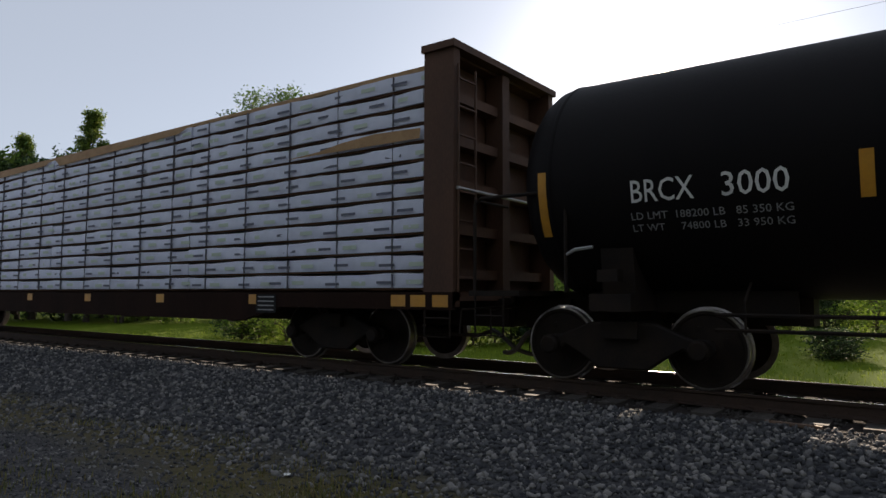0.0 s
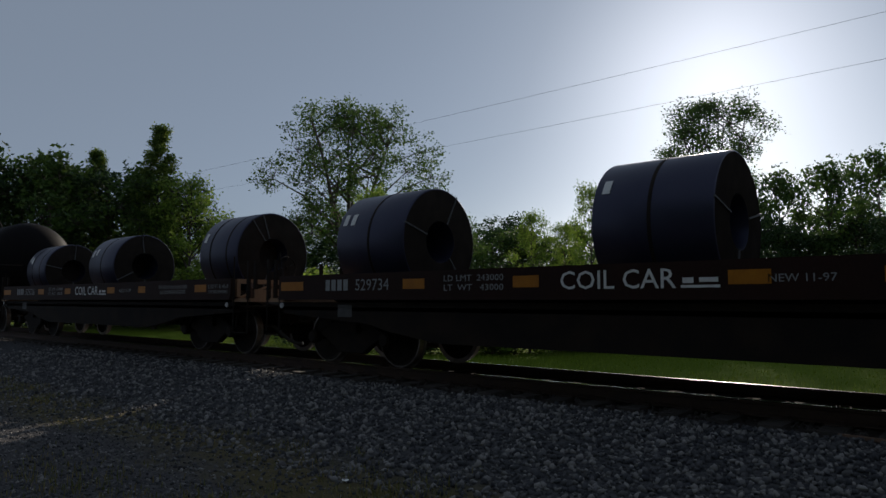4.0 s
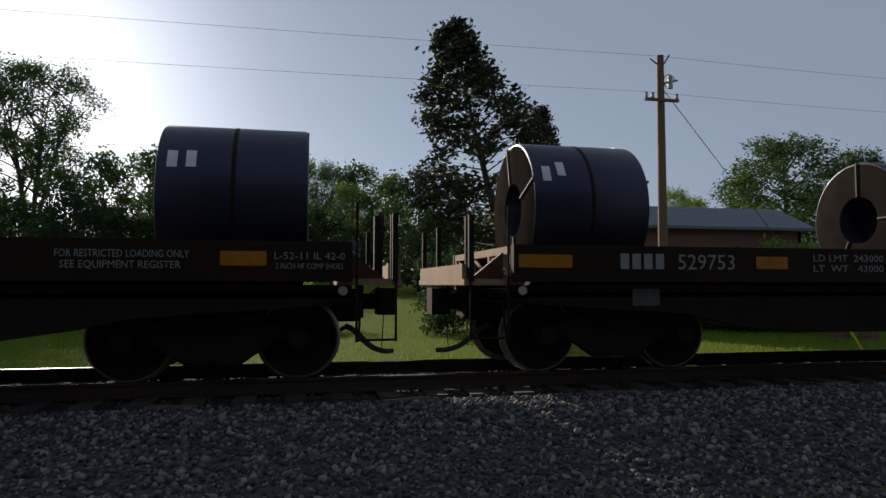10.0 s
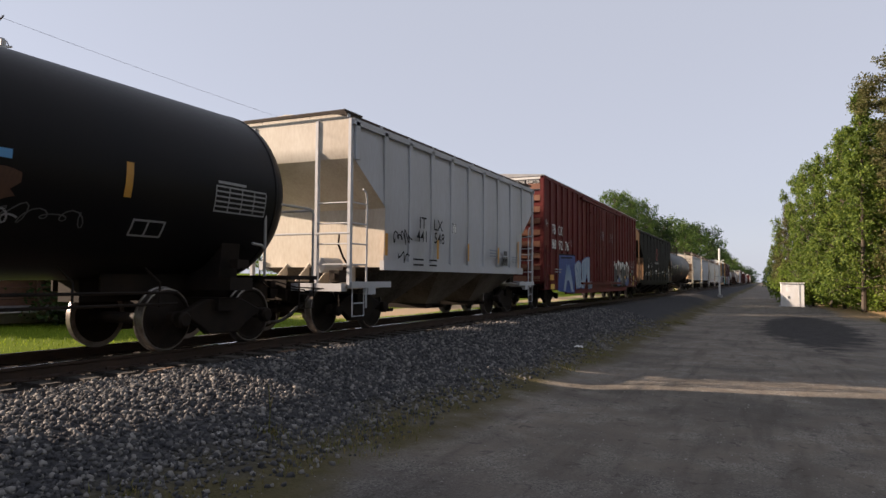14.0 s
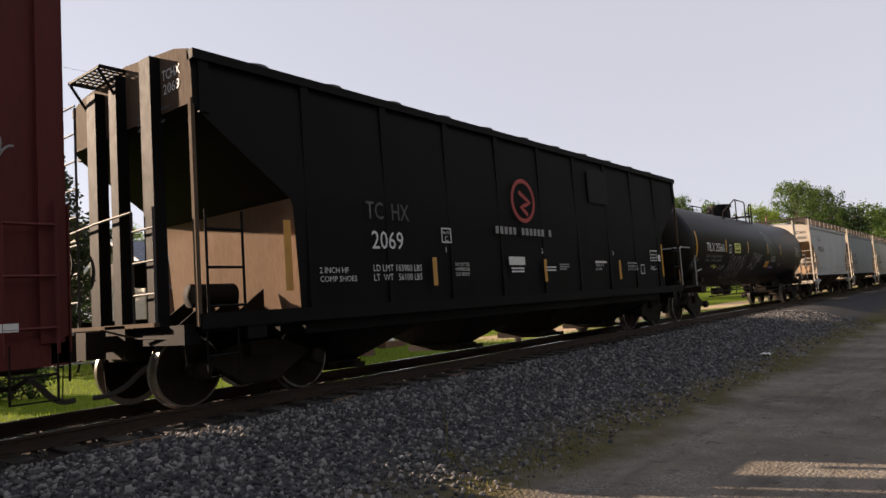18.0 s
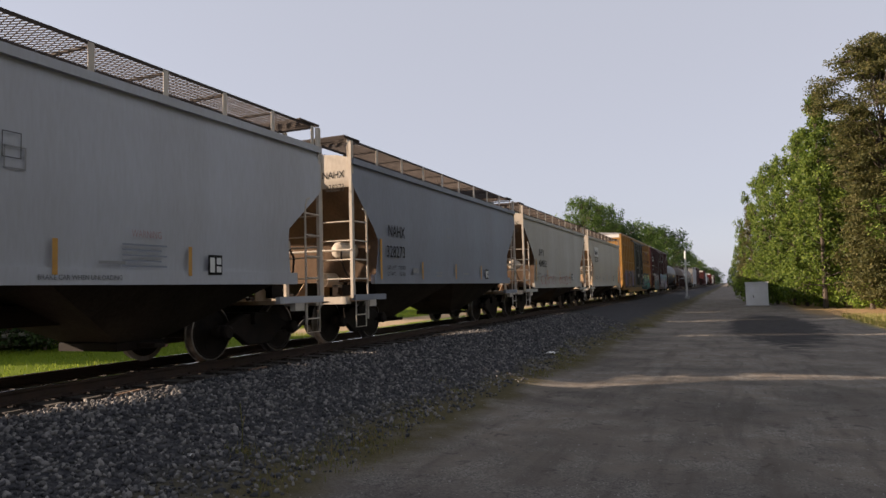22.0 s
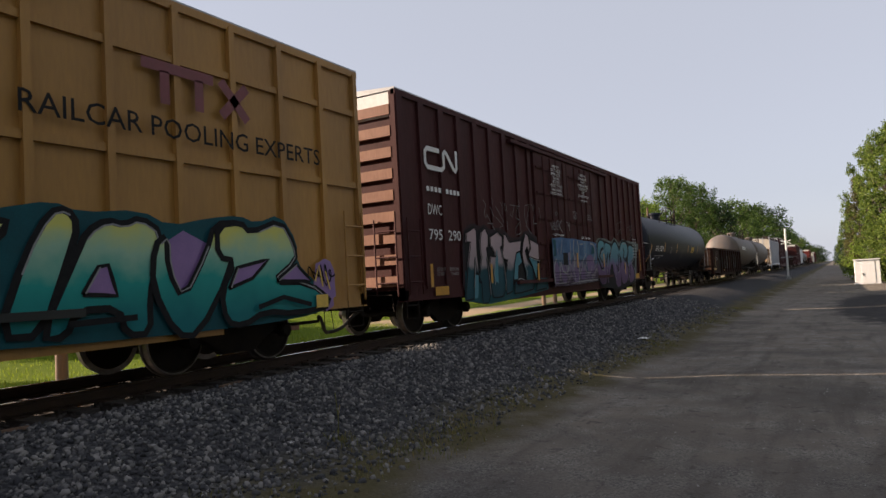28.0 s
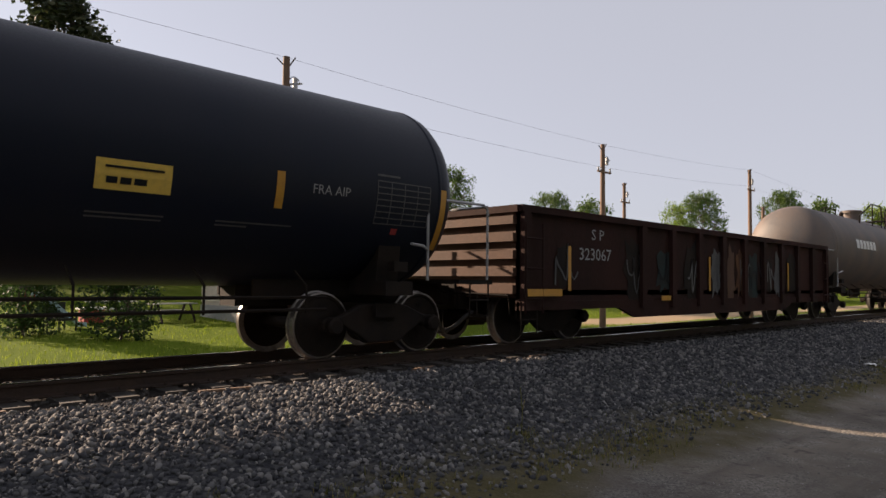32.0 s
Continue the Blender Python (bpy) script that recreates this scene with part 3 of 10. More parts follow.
def ground_material():
    m = bpy.data.materials.new("ground")
    m.use_nodes = True
    n, l = m.node_tree.nodes, m.node_tree.links
    b = n["Principled BSDF"]
    co = n.new("ShaderNodeTexCoord")
    sep = n.new("ShaderNodeSeparateXYZ")
    l.new(co.outputs["Object"], sep.inputs[0])

    def noise_tex(scale, detail=5, dist=0.0):
        t = n.new("ShaderNodeTexNoise")
        t.inputs["Scale"].default_value, t.inputs["Detail"].default_value, t.inputs["Distortion"].default_value = scale, detail, dist
        l.new(co.outputs["Object"], t.inputs["Vector"])
        return t.outputs["Fac"]

    def math_node(op, a, c, d=None):
        t = n.new("ShaderNodeMath")
        t.operation = op
        for i, v in enumerate((a, c, d)):
            if v is None:
                continue
            if isinstance(v, (int, float)):
                t.inputs[i].default_value = v
            else:
                l.new(v, t.inputs[i])
        return t.outputs[0]

    def step(v, a, c):
        t = n.new("ShaderNodeMapRange")
        t.inputs["From Min"].default_value, t.inputs["From Max"].default_value = a, c
        l.new(v, t.inputs["Value"])
        return t.outputs[0]

    def mixc(f, a, c):
        t = n.new("ShaderNodeMix")
        t.data_type = "RGBA"
        l.new(f, t.inputs[0])
        for i, v in ((6, a), (7, c)):
            if isinstance(v, tuple):
                t.inputs[i].default_value = (*v, 1)
            else:
                l.new(v, t.inputs[i])
        return t.outputs[2]

    wob = math_node("MULTIPLY_ADD", noise_tex(0.5), 1.4, -0.7)
    wob = math_node("ADD", wob, math_node("MULTIPLY_ADD", noise_tex(3.0), 0.5, -0.25))
    y = math_node("ADD", sep.outputs["Y"], wob)
    vor = n.new("ShaderNodeTexVoronoi")
    vor.inputs["Scale"].default_value = 24
    l.new(co.outputs["Object"], vor.inputs["Vector"])
    vor2 = n.new("ShaderNodeTexVoronoi")
    vor2.inputs["Scale"].default_value = 55
    l.new(co.outputs["Object"], vor2.inputs["Vector"])
    cell = n.new("ShaderNodeSeparateColor")
    l.new(vor.outputs["Color"], cell.inputs[0])
    gravel = mixc(cell.outputs[0], (0.03, 0.031, 0.036), (0.085, 0.083, 0.083))
    cell2 = n.new("ShaderNodeSeparateColor")
    l.new(vor2.outputs["Color"], cell2.inputs[0])
    dirt = mixc(noise_tex(1.2, 6), (0.15, 0.128, 0.106), (0.215, 0.188, 0.158))
    grit = mixc(cell2.outputs[0], (0.13, 0.118, 0.104), (0.29, 0.265, 0.23))
    dirt = mixc(step(noise_tex(2.2, 6), 0.42, 0.62), dirt, grit)
    dirt = mixc(math_node("MULTIPLY", step(noise_tex(0.5, 6, 0.6), 0.45, 0.7), 0.75), dirt, (0.1, 0.09, 0.079))
    # packed mud in dark flecks and old ruts along the road
    rut = n.new("ShaderNodeMapping")
    rut.inputs["Scale"].default_value = (0.35, 2.6, 1.0)
    l.new(co.outputs["Object"], rut.inputs["Vector"])
    ruts = n.new("ShaderNodeTexNoise")
    ruts.inputs["Scale"].default_value, ruts.inputs["Detail"].default_value = 1.6, 8
    l.new(rut.outputs[0], ruts.inputs["Vector"])
    dirt = mixc(math_node("MULTIPLY", step(ruts.outputs["Fac"], 0.52, 0.7), 0.45), dirt, (0.075, 0.066, 0.057))
    dirt = mixc(math_node("MULTIPLY", step(noise_tex(5.5, 8, 0.8), 0.6, 0.68), 0.55), dirt, (0.06, 0.053, 0.047))
    # the dirt road peters out into grey gravel to the left
    fine = mixc(cell2.outputs[0], (0.033, 0.032, 0.035), (0.105, 0.1, 0.098))
    dirt = mixc(step(math_node("ADD", sep.outputs["X"], math_node("MULTIPLY", wob, 3.0)), 2.0, 7.5), fine, dirt)
    weeds = mixc(noise_tex(9), (0.06, 0.056, 0.028), (0.12, 0.1, 0.056))
    lawn = mixc(noise_tex(0.25, 4), (0.095, 0.14, 0.006), (0.15, 0.195, 0.012))
    lawn = mixc(noise_tex(14, 5), lawn, (0.05, 0.08, 0.008))
    near = mixc(step(y, 3.8, 4.4), dirt, gravel)
    # a dry weedy seam between the road and the ballast
    seam = math_node("MULTIPLY", step(y, 3.2, 3.7), math_node("SUBTRACT", 1.0, step(y, 4.1, 4.7)))
    seam = math_node("MULTIPLY", seam, step(noise_tex(0.9, 4), 0.32, 0.46))
    col = mixc(seam, near, weeds)
    # oil-dark track bed, darkened further to paint in the shade beneath the train
    bed = math_node("MULTIPLY", step(sep.outputs["Y"], 7.05, 7.4), math_node("SUBTRACT", 1.0, step(sep.outputs["Y"], 9.8, 10.3)))
    col = mixc(math_node("MULTIPLY", bed, 0.8), col, (0.04, 0.033, 0.029))
    col = mixc(step(y, 11.2, 11.9), col, lawn)
    # grass verge beyond the road
    side = math_node("MULTIPLY", math_node("SUBTRACT", 1.0, step(y, -6.4, -5.3)), step(sep.outputs["X"], 14, 20))
    col = mixc(side, col, mixc(noise_tex(0.5), (0.15, 0.16, 0.03), (0.27, 0.22, 0.075)))
    # orange dirt at the foot of the wood
    foot = math_node("MULTIPLY", math_node("SUBTRACT", 1.0, step(y, -5.0, -4.0)), step(sep.outputs["X"], 42, 48))
    foot = math_node("MULTIPLY", foot, math_node("SUBTRACT", 1.0, step(sep.outputs["X"], 76, 90)))
    col = mixc(foot, col, mixc(noise_tex(0.7), (0.36, 0.24, 0.13), (0.27, 0.2, 0.11)))
    # sandy lane past the lawn
    lane = math_node("MULTIPLY", step(y, 18.2, 18.9), math_node("SUBTRACT", 1.0, step(y, 21.5, 22.3)))
    lane = math_node("MULTIPLY", lane, step(sep.outputs["X"], 26, 30))
    col = mixc(lane, col, (0.34, 0.26, 0.17))
    # a broad wet-dark stain on the road
    ex = math_node("POWER", math_node("MULTIPLY", math_node("SUBTRACT", sep.outputs["X"], 34.5), 1 / 13.0), 2.0)
    ey = math_node("POWER", math_node("MULTIPLY", math_node("ADD", sep.outputs["Y"], 1.75), 1 / 2.1), 2.0)
    er = math_node("ADD", math_node("ADD", ex, ey), math_node("MULTIPLY", noise_tex(0.9, 8, 1.5), 1.5))
    col = mixc(math_node("SUBTRACT", 1.0, step(er, 1.35, 1.75)), col, mixc(noise_tex(2.0), (0.035, 0.034, 0.034), (0.075, 0.07, 0.066)))
    l.new(col, b.inputs["Base Color"])
    b.inputs["Roughness"].default_value = 1.0
    b.inputs["Specular IOR Level"].default_value = 0.05
    hgt = math_node("ADD", math_node("MULTIPLY", vor.outputs["Distance"], -0.6), math_node("MULTIPLY", noise_tex(40), 0.5))
    bp = n.new("ShaderNodeBump")
    bp.inputs["Strength"].default_value, bp.inputs["Distance"].default_value = 0.8, 0.03
    l.new(hgt, bp.inputs["Height"])
    l.new(bp.outputs[0], b.inputs["Normal"])
    return m


xs = sorted(set([-3000, -1200, -600, -300, -180, -120, -80] + [x * 2.0 for x in range(-30, -8)] + [x * 0.5 for x in range(-32, 65)] + [x * 2.0 for x in range(17, 45)] + [100, 120, 150, 200, 300, 600, 1200, 3000]))
ys = sorted(set([-3000, -1000, -400, -150, -60, -30, -20, -15, -10, -8, -6] + [y * 0.4 for y in range(-12, 38)] + [16, 18, 20, 24, 28, 34, 40, 46, 52, 60, 80, 100, 130, 160, 300, 800, 3000]))
verts = [(x, y, ground_z(x, y)) for y in ys for x in xs]
nx = len(xs)
faces = [(j * nx + i, j * nx + i + 1, (j + 1) * nx + i + 1, (j + 1) * nx + i) for j in range(len(ys) - 1) for i in range(nx - 1)]
me = bpy.data.meshes.new("ground")
me.from_pydata(verts, [], faces)
me.materials.append(ground_material())
me.polygons.foreach_set("use_smooth", [True] * len(me.polygons))
tagged(new("ground", me), "grey gravel yard, ballast shoulder and green lawn", "ground", kind="structure")

# ---- track ----
track = thing("railway_track", "straight railway track with worn steel rails on dark wooden ties", "railway track", kind="structure")
for ry in (8.0, 9.505):
    prof = [(-0.07, 0.33), (0.07, 0.33), (0.07, 0.345), (0.012, 0.365), (0.012, 0.455), (0.036, 0.465), (0.036, 0.494), (0.028, 0.5), (-0.028, 0.5), (-0.036, 0.494), (-0.036, 0.465), (-0.012, 0.455), (-0.012, 0.365), (-0.07, 0.345)]
    bm = prism([(ry + a, b) for a, b in prof], -320, 900, "x")
    me = link_mesh("rail", bm, [M_RUST, M_RAIL])
    for p in me.polygons:
        if p.normal.z > 0.5 and p.center.z > 0.49:
            p.material_index = 1
    part("rail", me, None, track, "rust-sided rail with a bright worn head")

tie_me = link_mesh("tie", soften(boxes((-0.115, 0.115, -1.3, 1.3, -0.15, 0.0)), 0.012), M_TIE)
rr = random.Random(8)
for k in range(-70, 150):
    part("tie", tie_me, None, track, at=pose(k * 0.52 + rr.uniform(-0.02, 0.02), TRACK_Y + rr.uniform(-0.04, 0.04), 0.333, 0, 0, rr.uniform(-0.8, 0.8)))
part("far_ties", boxes(*[(k * 0.52 - 0.115, k * 0.52 + 0.115, TRACK_Y - 1.3, TRACK_Y + 1.3, 0.2, 0.333) for k in list(range(-300, -70)) + list(range(150, 500))]), M_TIE, track)["kind"] = "stuff"
plate_me = link_mesh("tie_plate", boxes((-0.1, 0.1, -0.17, 0.17, 0.0, 0.012), (-0.06, -0.03, 0.075, 0.1, 0.012, 0.04), (0.03, 0.06, -0.1, -0.075, 0.012, 0.04)), M_RUST)
for k in range(-40, 80):
    part("tie_plate", plate_me, None, track, at=pose(k * 0.52, 8.0, 0.333))


def scatter(name, label, category, pts, sizes, mat, seed, squash=0.7, sink=0.25):
    """Many small angular stones as one object."""
    rng = np.random.default_rng(seed)
    g = (1 + 5 ** 0.5) / 2
    base = np.array([(-1, g, 0), (1, g, 0), (-1, -g, 0), (1, -g, 0), (0, -1, g), (0, 1, g), (0, -1, -g), (0, 1, -g), (g, 0, -1), (g, 0, 1), (-g, 0, -1), (-g, 0, 1)], float) / 1.9
    tri = np.array([(0, 11, 5), (0, 5, 1), (0, 1, 7), (0, 7, 10), (0, 10, 11), (1, 5, 9), (5, 11, 4), (11, 10, 2), (10, 7, 6), (7, 1, 8), (3, 9, 4), (3, 4, 2), (3, 2, 6), (3, 6, 8), (3, 8, 9), (4, 9, 5), (2, 4, 11), (6, 2, 10), (8, 6, 7), (9, 8, 1)])
    n = len(pts)
    q = rng.normal(size=(n, 4))
    q /= np.linalg.norm(q, axis=1)[:, None]
    w, x, y, z = q.T
    R = np.stack([1 - 2 * (y * y + z * z), 2 * (x * y - z * w), 2 * (x * z + y * w), 2 * (x * y + z * w), 1 - 2 * (x * x + z * z), 2 * (y * z - x * w), 2 * (x * z - y * w), 2 * (y * z + x * w), 1 - 2 * (x * x + y * y)], 1).reshape(n, 3, 3)
    v = base[None] * rng.uniform(0.6, 1.25, (n, 12, 1)) * (np.array([1.25, 1.0, squash]))[None, None]
    v = np.einsum("nij,nkj->nki", R, v) * np.asarray(sizes)[:, None, None]
    v += np.asarray(pts)[:, None, :]
    v[:, :, 2] += (np.asarray(sizes) * sink)[:, None]
    f = (tri[None] + (np.arange(n) * 12)[:, None, None]).reshape(-1, 3)
    me = bpy.data.meshes.new(name)
    me.vertices.add(n * 12)
    me.vertices.foreach_set("co", v.ravel())
    me.loops.add(len(f) * 3)
    me.loops.foreach_set("vertex_index", f.ravel().astype(np.int32))
    me.polygons.add(len(f))
    me.polygons.foreach_set("loop_start", np.arange(0, len(f) * 3, 3, dtype=np.int32))
    me.update(calc_edges=True)
    me.materials.append(mat)
    return tagged(new(name, me), label, category, kind="stuff")


rng = np.random.default_rng(3)
N = 52000
px_ = np.concatenate([rng.normal(1.0, 9.0, N // 2), rng.uniform(-20, 32, N // 2)])
py_ = rng.uniform(3.7, 7.35, N)
keep = rng.random(N) < np.clip((py_ - 3.7) / 0.9, 0.15, 1)
px_, py_ = px_[keep], py_[keep]
scatter("ballast_stones", "angular grey ballast stones on the shoulder", "stones", [(a, b, ground_z(a, b)) for a, b in zip(px_, py_)], rng.choice([0.016, 0.022, 0.03, 0.04], len(px_), p=[0.35, 0.35, 0.22, 0.08]), M_STONE, 4)
N = 26000
px_, py_ = rng.uniform(-17, 4.0, N), rng.uniform(-1.5, 4.3, N)
ok = (np.hypot(px_, py_) > 1.4) & (rng.random(N) < np.clip((4.0 - px_) / 4.0, 0, 1)) & (py_ > np.clip(0.6 - 0.6 * (px_ + 1), -1.5, 0.6))
px_, py_ = px_[ok], py_[ok]
scatter("yard_gravel", "grey crushed stone spread over the yard", "stones", [(a, b, ground_z(a, b)) for a, b in zip(px_, py_)], rng.choice([0.011, 0.016, 0.023], len(px_), p=[0.45, 0.4, 0.15]), M_STONE, 7)
N = 6000
px_, py_ = np.concatenate([rng.normal(2, 6, N // 2), rng.uniform(-14, 24, N // 2)]), rng.uniform(-1.5, 4.2, N)
ok = np.hypot(px_, py_) > 1.5
px_, py_ = px_[ok], py_[ok]
scatter("road_gravel", "loose small gravel on the dirt road", "stones", [(a, b, ground_z(a, b)) for a, b in zip(px_, py_)], rng.choice([0.006, 0.009, 0.014], len(px_), p=[0.5, 0.38, 0.12]), M_PEBBLE, 5, sink=-0.05)
N = 9000
px_, py_ = rng.uniform(-16, 30, N), rng.uniform(7.5, 10.2, N)
scatter("track_stones", "dark oily ballast between the ties", "stones", [(a, b, 0.30) for a, b in zip(px_, py_)], rng.uniform(0.02, 0.035, N), M_TIE, 6)


def blades(name, label, category, roots, height, width, mat, seed):
    """Bent grass blades, two faces each, as one object."""
    rng = np.random.default_rng(seed)
    r = np.asarray(roots)
    n = len(r)
    a = rng.uniform(0, 6.283, n)
    d = np.stack([np.cos(a), np.sin(a), np.zeros(n)], 1)
    s = np.stack([-d[:, 1], d[:, 0], np.zeros(n)], 1)
    h = height * rng.uniform(0.4, 1.3, n)[:, None]
    up = np.array([0, 0, 1.0])
    b = rng.uniform(0.1, 0.7, n)[:, None]
    v = np.stack([r - s * width, r + s * width, r + up * h * 0.6 + d * h * b * 0.35 + s * width * 0.7, r + up * h * 0.6 + d * h * b * 0.35 - s * width * 0.7, r + up * h * 0.95 + d * h * b], 1).reshape(-1, 3)
    i = np.arange(n)[:, None] * 5
    f = [tuple(q) for q in (i + np.array([0, 1, 2, 3])).tolist()] + [tuple(q) for q in (i + np.array([3, 2, 4])).tolist()]
    me = bpy.data.meshes.new(name)
    me.from_pydata(v.tolist(), [], f)
    me.materials.append(mat)
    return tagged(new(name, me), label, category, kind="stuff")


N = 70000
gx, gy = rng.uniform(-34, 60, N), 11.7 + 26 * rng.random(N) ** 1.6
lane_ = (gx > 28) & (gy > 18.3) & (gy < 22.2)
gx, gy = gx[~lane_], gy[~lane_]
blades("lawn_grass", "mown green lawn grass in low sun", "grass", [(a, b, ground_z(a, b)) for a, b in zip(gx, gy)], 0.1, 0.012, M_LAWN, 12)
tufts = []
for k in range(130):
    a = rng.uniform(-16, 34)
    c = 4.1 + 0.3 * math.sin(a * 0.7) + rng.normal() * 0.22
    m = int(rng.integers(8, 60))
    for _ in range(m):
        u, w = a + rng.normal() * 0.14, c + rng.normal() * 0.1
        tufts.append((u, w, ground_z(u, w)))
for cx, cy, sx_, sy_, n_ in ((-4.5, 2.7, 0.4, 0.35, 1500), (-4.0, 3.9, 0.25, 0.3, 500), (5.7, 4.65, 0.12, 0.1, 120), (6.6, 4.1, 0.6, 0.2, 500), (-6.4, 2.4, 0.7, 0.35, 500)):
    for _ in range(n_):
        u, w = cx + rng.normal() * sx_, cy + rng.normal() * sy_
        tufts.append((u, w, ground_z(u, w)))
blades("weed_tufts", "dry yellow-green weeds along the road's edge", "weeds", tufts, 0.065, 0.005, M_GRASS, 13)
N = 16000
gx, gy = 18 + 50 * rng.random(N), -5.7 - 9 * rng.random(N) ** 1.4
ok = (gx < 44) | (gy < -9.5)
gx, gy = gx[ok], gy[ok]
blades("verge_grass", "tall dry yellow-green grass on the verge", "grass", [(a, b, ground_z(a, b)) for a, b in zip(gx, gy)], 0.28, 0.012, M_VERGE, 14)

# ---- rolling stock: each car's own space has x along the train, the near side at -y, z from the rail head ----
CARS, WHEELS, LOADS = [], [], []


def bogie_meshes():
    if _shared:
        return _shared
    r = 0.457
    bm = lathe([(-0.82, 0.0), (-0.82, 0.07), (-0.80, 0.11), (-0.79, 0.38), (-0.805, 0.4), (-0.805, 0.432), (-0.805, r - 0.01), (-0.80, r), (-0.70, r + 0.003), (-0.69, r + 0.025), (-0.67, r + 0.025), (-0.665, 0.4), (-0.69, 0.37), (-0.72, 0.12), (-0.66, 0.085), (0.66, 0.085), (0.72, 0.12), (0.69, 0.37), (0.665, 0.4), (0.67, r + 0.025), (0.69, r + 0.025), (0.70, r + 0.003), (0.80, r), (0.805, r - 0.01), (0.805, 0.432), (0.805, 0.4), (0.79, 0.38), (0.80, 0.11), (0.82, 0.07), (0.82, 0.0)], "y", 36)
    # four lightening marks on each plate, so that the wheel is seen to turn
    for s in (-1, 1):
        for k in range(4):
            a = math.pi / 2 * k + 0.4
            box(bm, 0.24 * math.cos(a) - 0.035, 0.24 * math.cos(a) + 0.035, s * 0.79 - 0.012, s * 0.79 + 0.012, 0.24 * math.sin(a) - 0.035, 0.24 * math.sin(a) + 0.035)
    me = link_mesh("wheelset", bm, [M_WHEEL, M_RIM], True)
    for p in me.polygons:
        c = p.center
        if math.hypot(c.x, c.z) > 0.392 and abs(c.y) > 0.66:
            p.material_index = 1 if (math.hypot(c.x, c.z) > 0.43) else 0
    _shared["wheelset"] = me
    pts = [(-1.06, 0.5), (-1.02, 0.57), (-0.78, 0.58), (-0.4, 0.74), (0.4, 0.74), (0.78, 0.58), (1.02, 0.57), (1.06, 0.5), (1.03, 0.4), (0.78, 0.4), (0.72, 0.46), (0.5, 0.34), (0.3, 0.2), (-0.3, 0.2), (-0.5, 0.34), (-0.72, 0.46), (-0.78, 0.4), (-1.03, 0.4)]
    _shared["side_frame"] = link_mesh("side_frame", soften(prism(pts, -0.07, 0.07, "y"), 0.02), M_STEEL)
    bm = bmesh.new()
    for x in (-0.14, 0, 0.14):
        for k in range(7):
            lathe([(0.27 + k * 0.04, 0.055), (0.285 + k * 0.04, 0.065), (0.30 + k * 0.04, 0.055)], "z", 10, bm, (x, 0, 0))
    _shared["spring_group"] = link_mesh("spring_group", bm, M_STEEL)
    _shared["bolster"] = link_mesh("bolster", soften(boxes((-0.22, 0.22, -1.15, 1.15, 0.56, 0.76), (-0.3, 0.3, -0.3, 0.3, 0.74, 0.9)), 0.02), M_STEEL)
    _shared["bearing_cap"] = link_mesh("bearing_cap", lathe([(0, 0.12), (0.1, 0.12), (0.13, 0.09), (0.13, 0.0)], "y", 14), M_WHEEL, True)
    return _shared


def bogie(car, xc):
    s = bogie_meshes()
    b = part("truck", s["bolster"], None, car, "dark cast-steel truck", at=pose(xc, 0, 0))
    for sy in (-1, 1):
        part("side_frame", s["side_frame"], None, b, at=pose(0, sy * 1.0, 0))
        part("spring_group", s["spring_group"], None, b, at=pose(0, sy * 1.0, 0))
        for sx in (-0.9, 0.9):
            part("bearing_cap", s["bearing_cap"], None, b, at=pose(sx, sy * 1.06, 0.457, 0, 0, 0 if sy > 0 else 180))
    for sx in (-0.9, 0.9):
        WHEELS.append((part("wheelset", s["wheelset"], None, b, "dark wheels with bright rims", at=pose(sx, 0, 0.457)), sx))


def bend3(pts):
    """A run of points with its corners rounded off."""
    q = [Vector(p) for p in pts]
    for _ in range(2):
        q = [q[0]] + [v for a, b in zip(q, q[1:]) for v in (a.lerp(b, 0.25), a.lerp(b, 0.75))] + [q[-1]]
    return q


